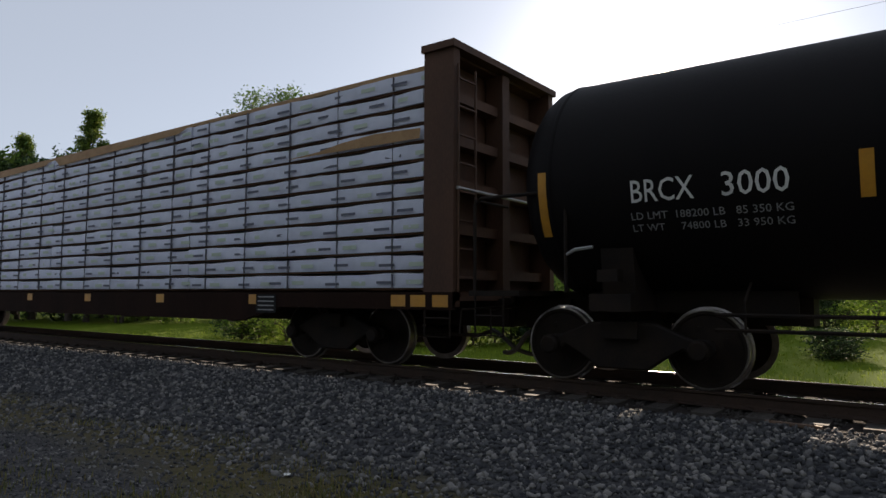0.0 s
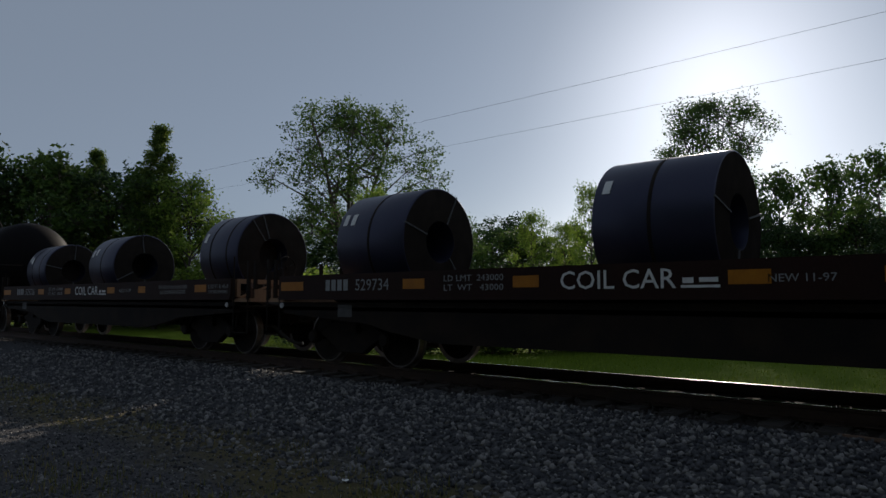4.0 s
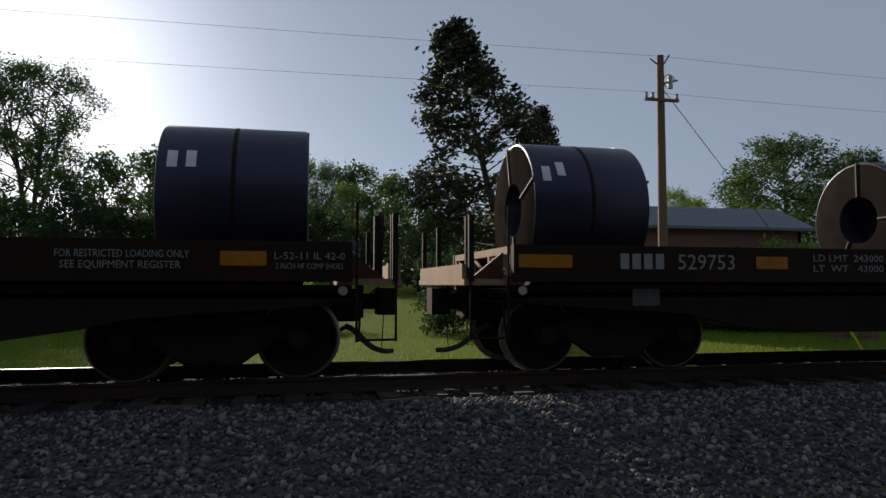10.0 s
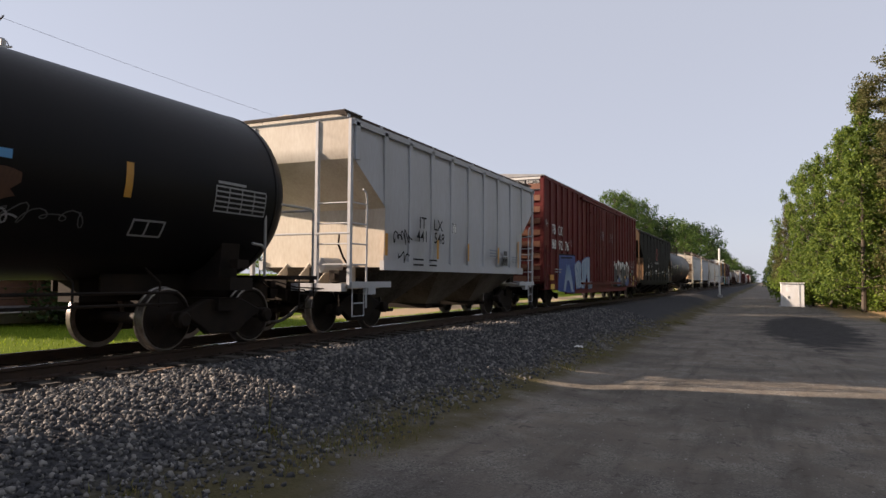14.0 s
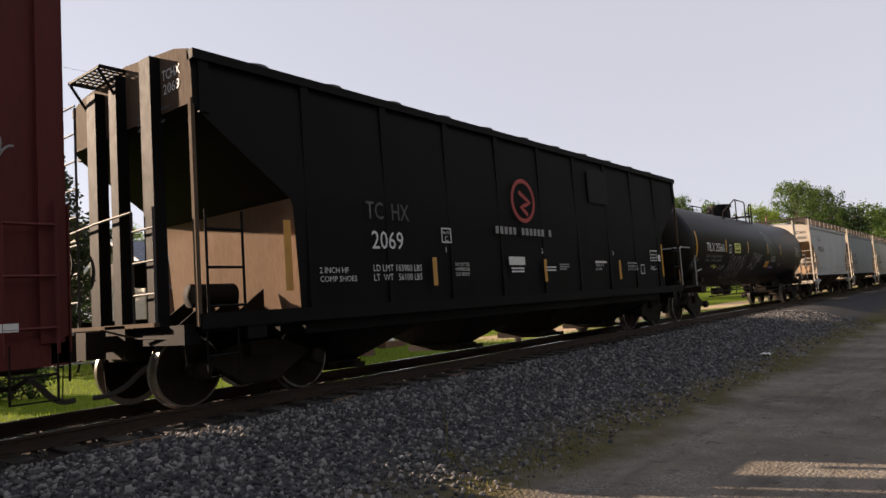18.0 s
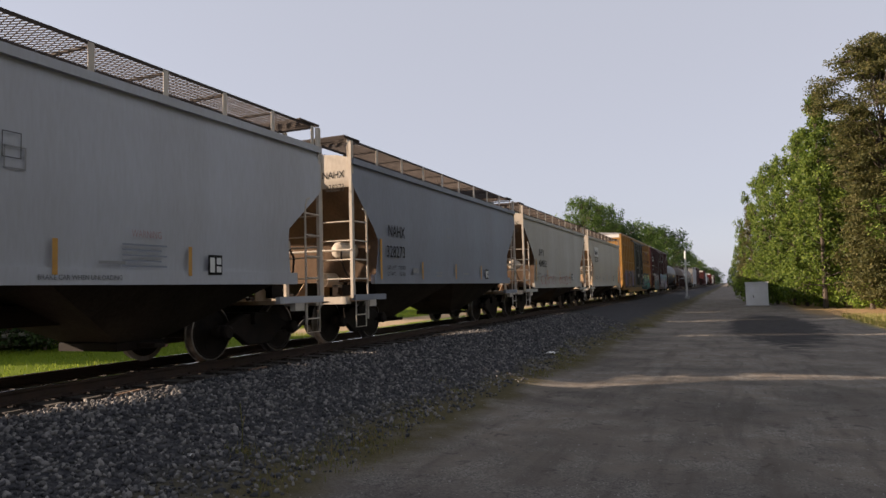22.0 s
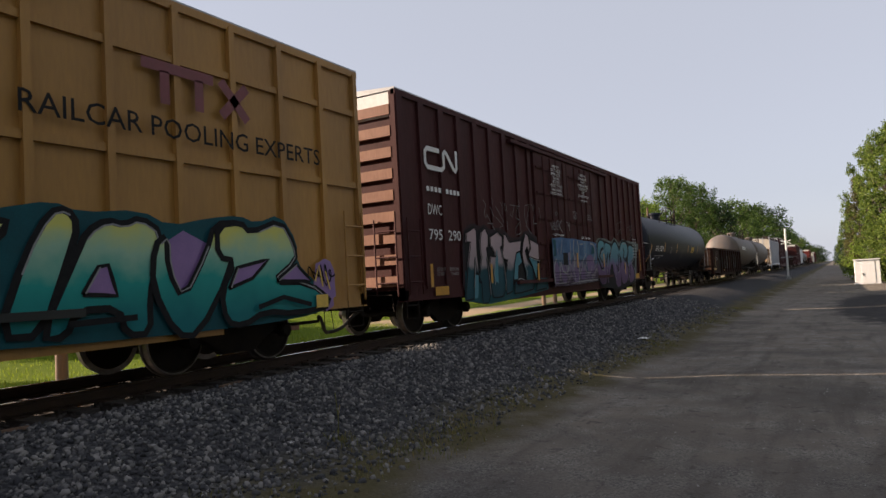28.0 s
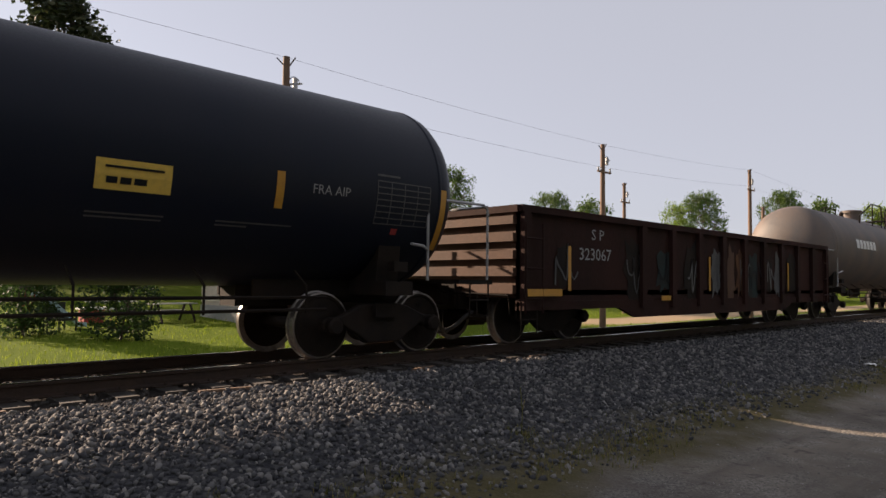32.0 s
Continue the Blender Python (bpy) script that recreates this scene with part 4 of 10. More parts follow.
def couplers(car, length, z=0.85, reach=0.55):
    for s, x in ((-1, 0), (1, length)):
        bm = boxes((x - 0.1, x + s * reach, -0.08, 0.08, z - 0.1, z + 0.1)) if s > 0 else boxes((x - reach, x + 0.1, -0.08, 0.08, z - 0.1, z + 0.1))
        box(bm, x + s * reach - 0.12, x + s * reach + 0.12, -0.17, 0.17, z - 0.17, z + 0.17)
        part("coupler", soften(bm, 0.03), M_STEEL, car, "heavy knuckle coupler")
        xa, xb = sorted((x - s * 0.5, x + s * 0.18))
        part("draft_housing", soften(boxes((xa, xb, -0.32, 0.32, z - 0.24, z + 0.16)), 0.02), M_STEEL, car)
        part("striker_plate", soften(boxes((min(x + s * 0.18, x + s * 0.24), max(x + s * 0.18, x + s * 0.24), -0.27, 0.27, z - 0.2, z + 0.22)), 0.012), M_STEEL, car)
        part("train_line", rods([(x - s * 1.4, -0.62, z - 0.36), (x - s * 0.15, -0.62, z - 0.36), (x, -0.5, z - 0.3)], r=0.028), M_STEEL, car)
        pts = bend3([(x, -0.5, z - 0.28), (x + s * 0.12, -0.46, z - 0.34), (x + s * 0.3, -0.36, z - 0.54), (x + s * 0.48, -0.26, z - 0.62), (x + s * 0.62, -0.2, z - 0.62)])
        part("air_hose", rods(pts, r=0.033), M_CABLE, car, "sagging rubber air hose")
        part("hose_chain", rods([(x + s * 0.5, -0.22, z - 0.16), (x + s * 0.47, -0.25, z - 0.6)], r=0.008, n=4), M_STEEL, car)
        part("uncoupling_lever", rods([(x + s * 0.08, -1.42, z - 0.3), (x + s * 0.1, -1.4, z + 0.02), (x + s * 0.22, -0.5, z + 0.05), (x + s * 0.45, -0.1, z + 0.18)], r=0.013, n=5), M_STEEL, car)


def ladder(car, x, y, z0, z1, along=True, w=0.45, mat=None, rungs=None):
    """A grab-iron ladder in the side plane (along) or across the end."""
    mat = mat or M_STEEL
    n = rungs or max(2, int((z1 - z0) / 0.38))
    d = (w, 0) if along else (0, w)
    rows = [[(x, y, z0), (x, y, z1)], [(x + d[0], y + d[1], z0), (x + d[0], y + d[1], z1)]]
    for i in range(n):
        z = z0 + (z1 - z0) * (i + 0.5) / n
        rows.append([(x, y, z), (x + d[0], y + d[1], z)])
    part("ladder", rods(*rows, r=0.018, n=5), mat, car)


def step_iron(car, x, y, z, mat=None):
    part("step", rods([(x, y, z + 0.35), (x, y, z - 0.2), (x + 0.42, y, z - 0.2), (x + 0.42, y, z + 0.35)], [(x, y, z + 0.05), (x + 0.42, y, z + 0.05)], r=0.014, n=5), mat or M_STEEL, car)


def hand_wheel(car, x, y, z, r=0.27, mat=None, label=""):
    """Hand-brake wheel: a round rim with four spokes and a hub."""
    bm = rods([(x, y + r * math.cos(a), z + r * math.sin(a)) for a in (i * math.pi / 10 for i in range(21))], r=0.016, n=6)
    for k in range(4):
        a = k * math.pi / 2 + 0.4
        rod(bm, (x, y, z), (x - 0.02, y + r * math.cos(a), z + r * math.sin(a)), 0.012, 5)
    rod(bm, (x - 0.04, y, z), (x + 0.06, y, z), 0.035, 8)
    return part("brake_wheel", bm, mat or M_STEEL, car, label, smooth=True)


def stripes(car, xs_, z, wrap, w=0.11, h=0.5, mat=None):
    for x in xs_:
        bars("reflective_stripe", [(x, z, w, h)], mat or M_YEL, car, wrap, "yellow reflective stripe")


def start_car(name, label, category, x0):
    ob = thing(name, label, category, "cars of the freight train")
    CARS.append((ob, x0))
    return ob


def tank_car(x0, x1, label, mat, zc=2.47, r=1.45, dome=0.5, yellow=True, belts=0, m=None, rail=None, man=None, head=None):
    L = x1 - x0
    car = start_car("tank_car", label, "tank car", x0)
    prof = []
    hd = 0.75
    for i in range(9):
        k = math.pi / 2 * i / 8
        prof.append((hd - hd * math.cos(k) if i else 0.0, r * math.sin(k)))
    prof += [(L - a, b) for a, b in reversed(prof)]
    bm = lathe(prof, "x", 64, at=(0, 0, zc))
    for f in bm.faces:
        f.material_index = 1 if not 0.5 < f.calc_center_median().x < L - 0.5 else 0
    part("tank", bm, [mat, head or mat], car, smooth=True)
    for x in [hd + 0.02, L - hd - 0.02] + [L * (i + 1) / (belts + 1) for i in range(belts)]:
        part("weld_band", lathe([(x - 0.03, r + 0.001), (x - 0.02, r + 0.008), (x + 0.02, r + 0.008), (x + 0.03, r + 0.001)], "x", 64, at=(0, 0, zc)), mat, car, smooth=True)
    for s in (0, 1):
        e = 0 if s == 0 else L
        d = 1 if s == 0 else -1
        q = lambda a: e + d * a
        part("stub_sill", soften(boxes((min(q(-0.45), q(3.4)), max(q(-0.45), q(3.4)), -0.22, 0.22, 0.72, 1.1)), 0.015), M_STEEL, car)
        part("end_platform", boxes((min(q(-0.4), q(0.35)), max(q(-0.4), q(0.35)), -1.45, 1.45, 1.05, 1.12)), M_STEEL, car)
        part("saddle", prism([(-1.1, 1.0), (1.1, 1.0), (1.18, 1.7), (1.05, 1.62), (0.7, 1.25), (0, 1.09), (-0.7, 1.25), (-1.05, 1.62), (-1.18, 1.7)], min(q(1.3), q(1.7)), max(q(1.3), q(1.7)), "x"), M_STEEL, car)
        part("body_bolster", boxes((min(q(1.25), q(1.75)), max(q(1.25), q(1.75)), -1.4, 1.4, 0.88, 1.08)), M_STEEL, car)
        y = 1.38
        for sy in (-1, 1):
            part("end_railing", rods([(q(-0.35), sy * y, 1.1), (q(-0.35), sy * y, 2.25), (q(-0.25), sy * y, 2.32), (q(0.85), sy * y, 2.32), (q(0.95), sy * y, 2.22), (q(0.95), sy * y, 1.1)], [(q(-0.35), sy * y, 2.3), (q(-0.35), sy * y * 0.4, 2.3)], r=0.022), M_GALV if yellow else M_STEEL, car, "bent tube railing")
            step_iron(car, min(q(-0.3), q(0.12)), sy * 1.45, 0.75)
        part("brake_box", soften(boxes((min(q(1.35), q(1.6)), max(q(1.35), q(1.6)), -1.4, -1.25, 1.22, 1.36)), 0.03), M_STEEL, car)
        part("release_rod", rods([(q(0.98), -1.4, 1.55), (q(1.1), -1.44, 1.6), (q(1.32), -1.44, 1.62)], r=0.02), M_GALV, car)
        for sy in (-1, 1):
            part("shear_plate", soften(boxes((min(q(0.9), q(3.3)), max(q(0.9), q(3.3)), sy * 0.5 - 0.02, sy * 0.5 + 0.02, 0.86, 1.2)), 0.01), M_STEEL, car)
    for y, z in ((-1.2, 0.86), (-1.2, 0.7), (0.9, 0.8)):
        part("brake_pipe", rods([(2.6, y, z), (L - 2.6, y, z)], r=0.022), M_STEEL, car, "brake pipe under the tank")
    m = m or L / 2
    for k in range(9):
        x = 2.9 + (L - 5.8) * k / 8
        part("pipe_hanger", rods([(x, -1.2, 0.66), (x, -1.2, 1.0), (x, -0.9, 1.2)], r=0.016, n=4), M_STEEL, car)
    part("bottom_outlet", lathe([(0.62, 0.12), (0.75, 0.2), (0.95, 0.22), (1.12, 0.3)], "z", 16, at=(m, 0, 0)), M_STEEL, car)
    part("brake_cylinder", lathe([(m + 1.2, 0.0), (m + 1.22, 0.14), (m + 1.6, 0.14), (m + 1.62, 0.06), (m + 2.2, 0.03), (m + 2.2, 0.0)], "x", 14, at=(0, -0.5, 0.82)), M_STEEL, car, smooth=True)
    part("air_reservoir", lathe([(m - 2.9, 0.0), (m - 2.86, 0.13), (m - 2.1, 0.13), (m - 2.06, 0.0)], "x", 14, at=(0, -0.4, 0.84)), M_STEEL, car, smooth=True)
    part("outlet_step", rods([(m - 0.9, -1.3, 1.0), (m - 0.9, -1.3, 0.5), (m - 0.45, -1.3, 0.5), (m - 0.45, -1.3, 1.0)], r=0.016), M_STEEL, car)
    # manway, its platform and the bent safety rails
    mx, mr, mt = man or (m - 0.2, 0.42, zc + r + dome)
    part("manway", lathe([(zc + r - 0.15, mr * 0.88), (mt - 0.1, mr * 0.88), (mt - 0.1, mr), (mt, mr), (mt + 0.04, mr * 0.5)], "z", 28, at=(mx, 0, 0)), mat, car, smooth=True)
    part("valve", lathe([(zc + r - 0.05, 0.09), (zc + r + 0.22, 0.09), (zc + r + 0.27, 0.05)], "z", 12, at=(mx - 1.0, 0.1, 0)), M_STEEL, car)
    s_ = (m - 2.4) if rail is None else rail
    pz = zc + r - 0.32
    end_ = 2.7 if belts == 2 else 4.15
    for sy in (-1, 1):
        ya = sy * 0.88
        part("top_platform", soften(boxes((s_ + 1.0 if belts != 2 else s_, s_ + end_, min(ya, ya - sy * 0.4), max(ya, ya - sy * 0.4), pz - 0.02, pz + 0.03)), 0.008), M_STEEL, car, "grated walkway beside the manway")
        if belts == 2:
            runs = [[(s_, ya, pz), (s_, ya, pz + 0.9), (s_ + 0.08, ya, pz + 0.96), (s_ + 0.75, ya, pz + 0.93), (s_ + 0.85, ya, pz + 0.82), (s_ + 0.85, ya, pz + 0.35), (s_ + 0.1, ya, pz + 0.85)],
                    [(s_ + 1.45, ya, pz + 0.05), (s_ + 1.45, ya, pz + 0.85), (s_ + 1.55, ya, pz + 1.0), (s_ + 1.75, ya, pz + 1.0), (s_ + 2.68, ya, pz + 0.34), (s_ + 2.66, ya, pz + 0.26), (s_ + 2.4, ya, pz + 0.18), (s_ + 2.36, ya, pz)],
                    [(s_ + 1.67, ya, pz + 1.0), (s_ + 1.67, ya, pz)]]
        else:
            runs = [[(s_ + 0.02, ya, pz), (s_, ya, pz + 0.28), (s_ + 1.7, ya, pz + 0.92), (s_ + 3.05, ya, pz + 0.92), (s_ + 3.17, ya, pz + 0.84), (s_ + 3.2, ya, pz)],
                    [(s_ + 1.85, ya, pz + 0.92), (s_ + 1.85, ya, pz)],
                    [(s_ + 3.75, ya, pz), (s_ + 3.75, ya, pz + 0.72), (s_ + 3.87, ya, pz + 0.87), (s_ + 4.05, ya, pz + 0.87), (s_ + 4.13, ya, pz + 0.8), (s_ + 4.1, ya, pz)],
                    [(s_ + 3.2, ya, pz + 0.45), (s_ + 3.75, ya, pz + 0.45)]]
        for q_ in runs:
            part("top_railing", rods(q_, r=0.024), M_STEEL, car, "bent safety railing on the tank top")
    part("top_crosswalk", boxes((s_ + end_ - 0.5, s_ + end_, -0.88, 0.88, pz + 0.34, pz + 0.38)), M_STEEL, car)
    for x in (1.5, L - 1.5):
        bogie(car, x)
    couplers(car, L)
    return car, round_side(zc, r), L


def covered_hopper(x0, x1, label, mat, top=4.15, mid=3.0, sill=1.0, cut=1.1, knee=2.2, foot=0.95, ribs=0, walkway=True, posts=None, end_mat=None, bays=3, hem=None, rib=0.09, bay_in=None, slope_mat=None, under_mat=None, fittings=True):
    L = x1 - x0
    hw = 1.6
    posts = posts or mat
    car = start_car("covered_hopper", label, "hopper car", x0)
    hem = hem or sill
    prof = [(-hw + 0.02, hem), (-hw, hem + 0.4), (-hw - 0.03, (sill + top) / 2), (-hw, top - 0.35), (-hw + 0.06, top - 0.08), (-hw + 0.35, top), (0, top + 0.12), (hw - 0.35, top), (hw - 0.06, top - 0.08), (hw, top - 0.35), (hw + 0.03, (sill + top) / 2), (hw, hem + 0.4), (hw - 0.02, hem)]
    # body: sheets of the cross-section, cut slanting at both ends
    def corner_at(z):
        if z >= mid:
            return 0.0
        if z >= knee:
            return cut * (mid - z) / (mid - knee)
        return cut + (foot - cut) * (knee - z) / (knee - sill)

    def cut_at(z):
        # the side sheet's edge swings round its corners
        q_ = 0.02 if mat is M_HOPK or ribs else 0.1
        return sum(corner_at(z + q_ * k / 4) for k in range(-4, 5)) / 9
    zs = []
    for a, b in zip(prof, prof[1:]):
        zs.append(a)
        k = 10 if abs(b[1] - a[1]) > 0.8 else (3 if abs(b[1] - a[1]) > 0.3 else 1)
        zs += [(a[0] + (b[0] - a[0]) * i / k, a[1] + (b[1] - a[1]) * i / k) for i in range(1, k)]
    zs.append(prof[-1])
    bm = bmesh.new()
    left = [bm.verts.new((cut_at(z), y, z)) for y, z in zs]
    right = [bm.verts.new((L - cut_at(z), y, z)) for y, z in zs]
    for i in range(len(zs) - 1):
        f = bm.faces.new((left[i], left[i + 1], right[i + 1], right[i]))
    # end sheets, joined pairwise across
    n = len(zs)
    for side in (left, right):
        for i in range(n // 2):
            j = n - 1 - i
            if i + 1 <= j - 1:
                ring = (side[i], side[i + 1], side[j - 1], side[j]) if i + 1 < j - 1 else (side[i], side[i + 1], side[j])
                f = bm.faces.new(ring)
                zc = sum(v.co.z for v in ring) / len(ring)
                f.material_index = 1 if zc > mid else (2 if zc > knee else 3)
    bm.faces.new((left[0], right[0], right[-1], left[-1]))
    bmesh.ops.recalc_face_normals(bm, faces=bm.faces[:])
    bmesh.ops.split_edges(bm, edges=[e for e in bm.edges if len({f.material_index for f in e.link_faces}) > 1])   # crisp creases
    # on the black hopper, tan bands above and below the slope carry painted sunlight
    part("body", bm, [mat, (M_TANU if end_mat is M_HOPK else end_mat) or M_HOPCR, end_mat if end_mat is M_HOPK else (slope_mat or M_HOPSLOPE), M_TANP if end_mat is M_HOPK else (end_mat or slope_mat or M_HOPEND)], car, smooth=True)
    caged = mat is not M_HOPK
    tip, low = (0.4, 0.42) if caged else (0.3, 0.28)
    # lower hoppers
    bay_in = bay_in or cut
    span = (L - 2 * bay_in) / bays
    for i in range(bays):
        a, b = bay_in + span * i, bay_in + span * (i + 1)
        c = (a + b) / 2
        bm = bmesh.new()
        zt, si = (hem, 0.02) if caged else (0.82, 0.62)
        t0 = [bm.verts.new(v) for v in ((a + si, -hw + 0.12, zt), (b - si, -hw + 0.12, zt), (b - si, hw - 0.12, zt), (a + si, hw - 0.12, zt))]
        t1 = [bm.verts.new(v) for v in ((c - tip, -0.55, low), (c + tip, -0.55, low), (c + tip, 0.55, low), (c - tip, 0.55, low))]
        for k in range(4):
            bm.faces.new((t0[k], t0[(k + 1) % 4], t1[(k + 1) % 4], t1[k]))
        bm.faces.new(t1)
        bmesh.ops.recalc_face_normals(bm, faces=bm.faces[:])
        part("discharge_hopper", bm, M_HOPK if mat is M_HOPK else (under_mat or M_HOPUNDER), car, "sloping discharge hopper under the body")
        part("outlet_gate", soften(boxes((c - tip - 0.05, c + tip + 0.05, -0.6, 0.6, low - 0.12, low), (c - 0.1, c + 0.1, -0.95, -0.6, low - 0.09, low - 0.02)), 0.01), M_STEEL, car)
    if not caged:
        part("lower_skirt", soften(boxes((bay_in + 0.1, L - bay_in - 0.1, -hw + 0.1, hw - 0.1, 0.8, hem)), 0.02), mat, car)
    for ya, yb in ((-hw - 0.04, -hw + 0.06), (hw - 0.06, hw + 0.04)):
        if hem > sill:
            part("side_sill", soften(boxes((foot - 0.06, L - foot + 0.06, ya, yb, hem - 0.06, hem + 0.14)), 0.02), mat, car)
            for xa, xb in ((0.0, cut + 0.25), (L - cut - 0.25, L)):
                part("end_side_sill", soften(boxes((xa, xb, ya, yb, sill - 0.1, sill + 0.02)), 0.012), mat, car)
        else:
            part("side_sill", soften(boxes((0.0, L, ya, yb, sill - 0.08, sill + 0.1)), 0.012), mat, car)
    part("center_sill", boxes((-0.2, L + 0.2, -0.2, 0.2, 0.72, 1.0)), M_STEEL, car)
    part("roof_edge", soften(boxes((0, L, -hw - 0.05, -hw + 0.08, top - 0.22, top - 0.1), (0, L, hw - 0.08, hw + 0.05, top - 0.22, top - 0.1)), 0.02), mat, car)
    for i in range(ribs):
        x = 0.15 + (L - 0.3) * i / (ribs - 1)
        zb = hem + 0.1
        if min(x, L - x) < cut:
            zb = mid - (mid - knee) * (min(x, L - x) / cut) + 0.05
        part("side_post", soften(boxes((x - 0.07, x + 0.07, -hw - rib, -hw + 0.02, zb, top - 0.15)), min(0.02, rib / 3)), mat, car)
        part("side_post", soften(boxes((x - 0.07, x + 0.07, hw - 0.02, hw + 0.09, zb, top - 0.15)), 0.02), mat, car)
    for s in (0, 1):
        e, d = (0, 1) if s == 0 else (L, -1)
        q = lambda a: e + d * a
        part("end_sill", soften(boxes((min(q(-0.15), q(0.05)), max(q(-0.15), q(0.05)), -1.5, 1.5, sill - 0.17 if caged else sill - 0.25, sill - 0.02)), 0.01), posts, car)
        part("end_deck", boxes((min(q(0), q(cut)), max(q(0), q(cut)), -1.5, 1.5, sill - 0.12, sill - 0.05)), end_mat or M_HOPEND, car)
        if not caged:
            for ya, yb, zt in ((-0.9, -0.64, 4.4), (0.0, 0.2, 4.4), (0.6, 0.86, 4.3)):
                part("end_post", soften(boxes((min(q(-0.14), q(0.02)), max(q(-0.14), q(0.02)), ya, yb, sill - 0.05, zt)), 0.012), posts, car)
            part("corner_post", boxes((min(q(-0.02), q(0.03)), max(q(-0.02), q(0.03)), -hw, -hw + 0.06, sill - 0.05, mid + 0.1)), M_TANU, car)
            for ya, yb, zt in ((-0.98, -0.44, 2.48), (1.1, 1.58, 4.2)):
                for y in (ya, yb):
                    part("ladder_stile", rods([(q(-0.2), y, sill), (q(-0.2), y, zt)], r=0.018, n=5), M_GREYP, car)
                for z in [sill + 0.38 + 0.4 * k for k in range(int((zt - sill - 0.3) / 0.4) + 1)]:
                    part("rung", rods([(q(-0.2), ya, z), (q(-0.2), yb, z)], r=0.014, n=5), M_GREYP, car)
            part("cross_rail", rods([(q(-0.2), -0.44, 2.48), (q(-0.2), 0.5, 2.46), (q(-0.2), 1.58, 2.4)], r=0.016, n=5), M_GREYP, car)
            part("end_deck_edge", boxes((min(q(-0.24), q(-0.17)), max(q(-0.24), q(-0.17)), -1.0, 1.6, sill - 0.02, sill + 0.03)), M_TANU, car)
            part("brake_cylinder", lathe([(min(q(0.2), q(0.7)), 0.0), (min(q(0.2), q(0.7)) + 0.02, 0.2), (max(q(0.2), q(0.7)) - 0.02, 0.2), (max(q(0.2), q(0.7)), 0.0)], "x", 14, at=(0, 0.9, sill + 0.75)), posts, car, smooth=True)
        for y in (-hw + 0.03, -0.8, 0.8, hw - 0.03) if caged else ():
            part("end_post", soften(boxes((min(q(-0.03), q(0.06)), max(q(-0.03), q(0.06)), y - 0.032, y + 0.032, sill - 0.05, (top + (0.28 if walkway is True else -0.1)) if abs(y) > 1 or caged else mid + 0.3)), 0.01), posts, car)
        if caged:
            for z in (1.35, 1.75, 2.15, 2.55):
                part("rung", rods([(q(0.02), -hw + 0.03, sill - 1.0 + z), (q(0.02), -0.8, sill - 1.0 + z)], r=0.016, n=5), posts, car)
                part("rung", rods([(q(0.02), -hw, sill - 1.0 + z), (q(0.55), -hw - 0.02, sill - 1.0 + z)], r=0.016, n=5), posts, car)
                part("rung", rods([(q(0.02), hw - 0.03, sill - 1.0 + z), (q(0.02), 0.8, sill - 1.0 + z)], r=0.016, n=5), posts, car)
            part("hooked_stile", rods([(q(0.55), -hw - 0.02, sill - 0.5), (q(0.55), -hw - 0.02, sill + 1.68), (q(0.5), -hw - 0.02, sill + 1.8), (q(0.4), -hw - 0.02, sill + 1.84)], r=0.02, n=6), posts, car)
            part("cross_rail", rods([(q(-0.02), hw - 0.03, sill + 0.95), (q(-0.02), -hw + 0.03, sill + 0.95)], r=0.022, n=6), posts, car)
            if fittings:
              part("air_reservoir", lathe([(min(q(0.3), q(1.05)), 0.0), (min(q(0.3), q(1.05)) + 0.05, 0.15), (min(q(0.3), q(1.05)) + 0.1, 0.18), (max(q(0.3), q(1.05)) - 0.1, 0.18), (max(q(0.3), q(1.05)) - 0.05, 0.15), (max(q(0.3), q(1.05)), 0.0)], "x", 16, at=(0, -1.0, sill + 0.98)), M_HOPCR, car, "round air reservoir", smooth=True)
            part("air_hose" if fittings else "drop_pipe", rods([(q(0.35), -1.1, sill + 0.95), (q(0.25), -1.15, sill + 0.75), (q(0.35), -1.2, sill + 0.5), (q(0.5), -1.25, sill + 0.3)], r=0.02, n=6), M_STEEL, car)
            part("brake_valve", soften(boxes((min(q(0.45), q(0.8)), max(q(0.45), q(0.8)), -1.05, -0.8, sill + 0.0, sill + 0.24), (min(q(0.38), q(0.5)), max(q(0.38), q(0.5)), -0.98, -0.86, sill + 0.06, sill + 0.18)), 0.05), M_STEEL, car)
        for y in (-0.9, -0.3, 0.3, 0.9):
            part("gusset", prism([(q(cut * 0.55), sill - 0.05), (q(cut), sill - 0.05), (q(cut), sill + 0.4)], y - 0.012, y + 0.012), end_mat or M_HOPEND, car)
        part("jacking_pad", soften(boxes((min(q(0.62), q(0.9)), max(q(0.62), q(0.9)), -hw - 0.03, -hw + 0.08, sill - 0.24, sill)), 0.03), posts, car)
        if not caged:
            ladder(car, min(q(0.1), q(0.6)), -hw - 0.02, sill - 0.05, 2.38, True, 0.5, posts)
        step_iron(car, min(q(0.08), q(0.5)), -hw, sill - 0.45, posts)
        part("brake_gear", lathe([(min(q(0.5), q(1.2)), 0.0), (min(q(0.5), q(1.2)) + 0.02, 0.16), (max(q(0.5), q(1.2)) - 0.02, 0.16), (max(q(0.5), q(1.2)), 0.0)], "x", 14, at=(0, -0.5, sill + 0.35)), posts, car, smooth=True)
        if s == 0:
            hand_wheel(car, *((-0.1, 0.75, sill + 1.0) if caged else (-0.26, 1.4, 1.98)))
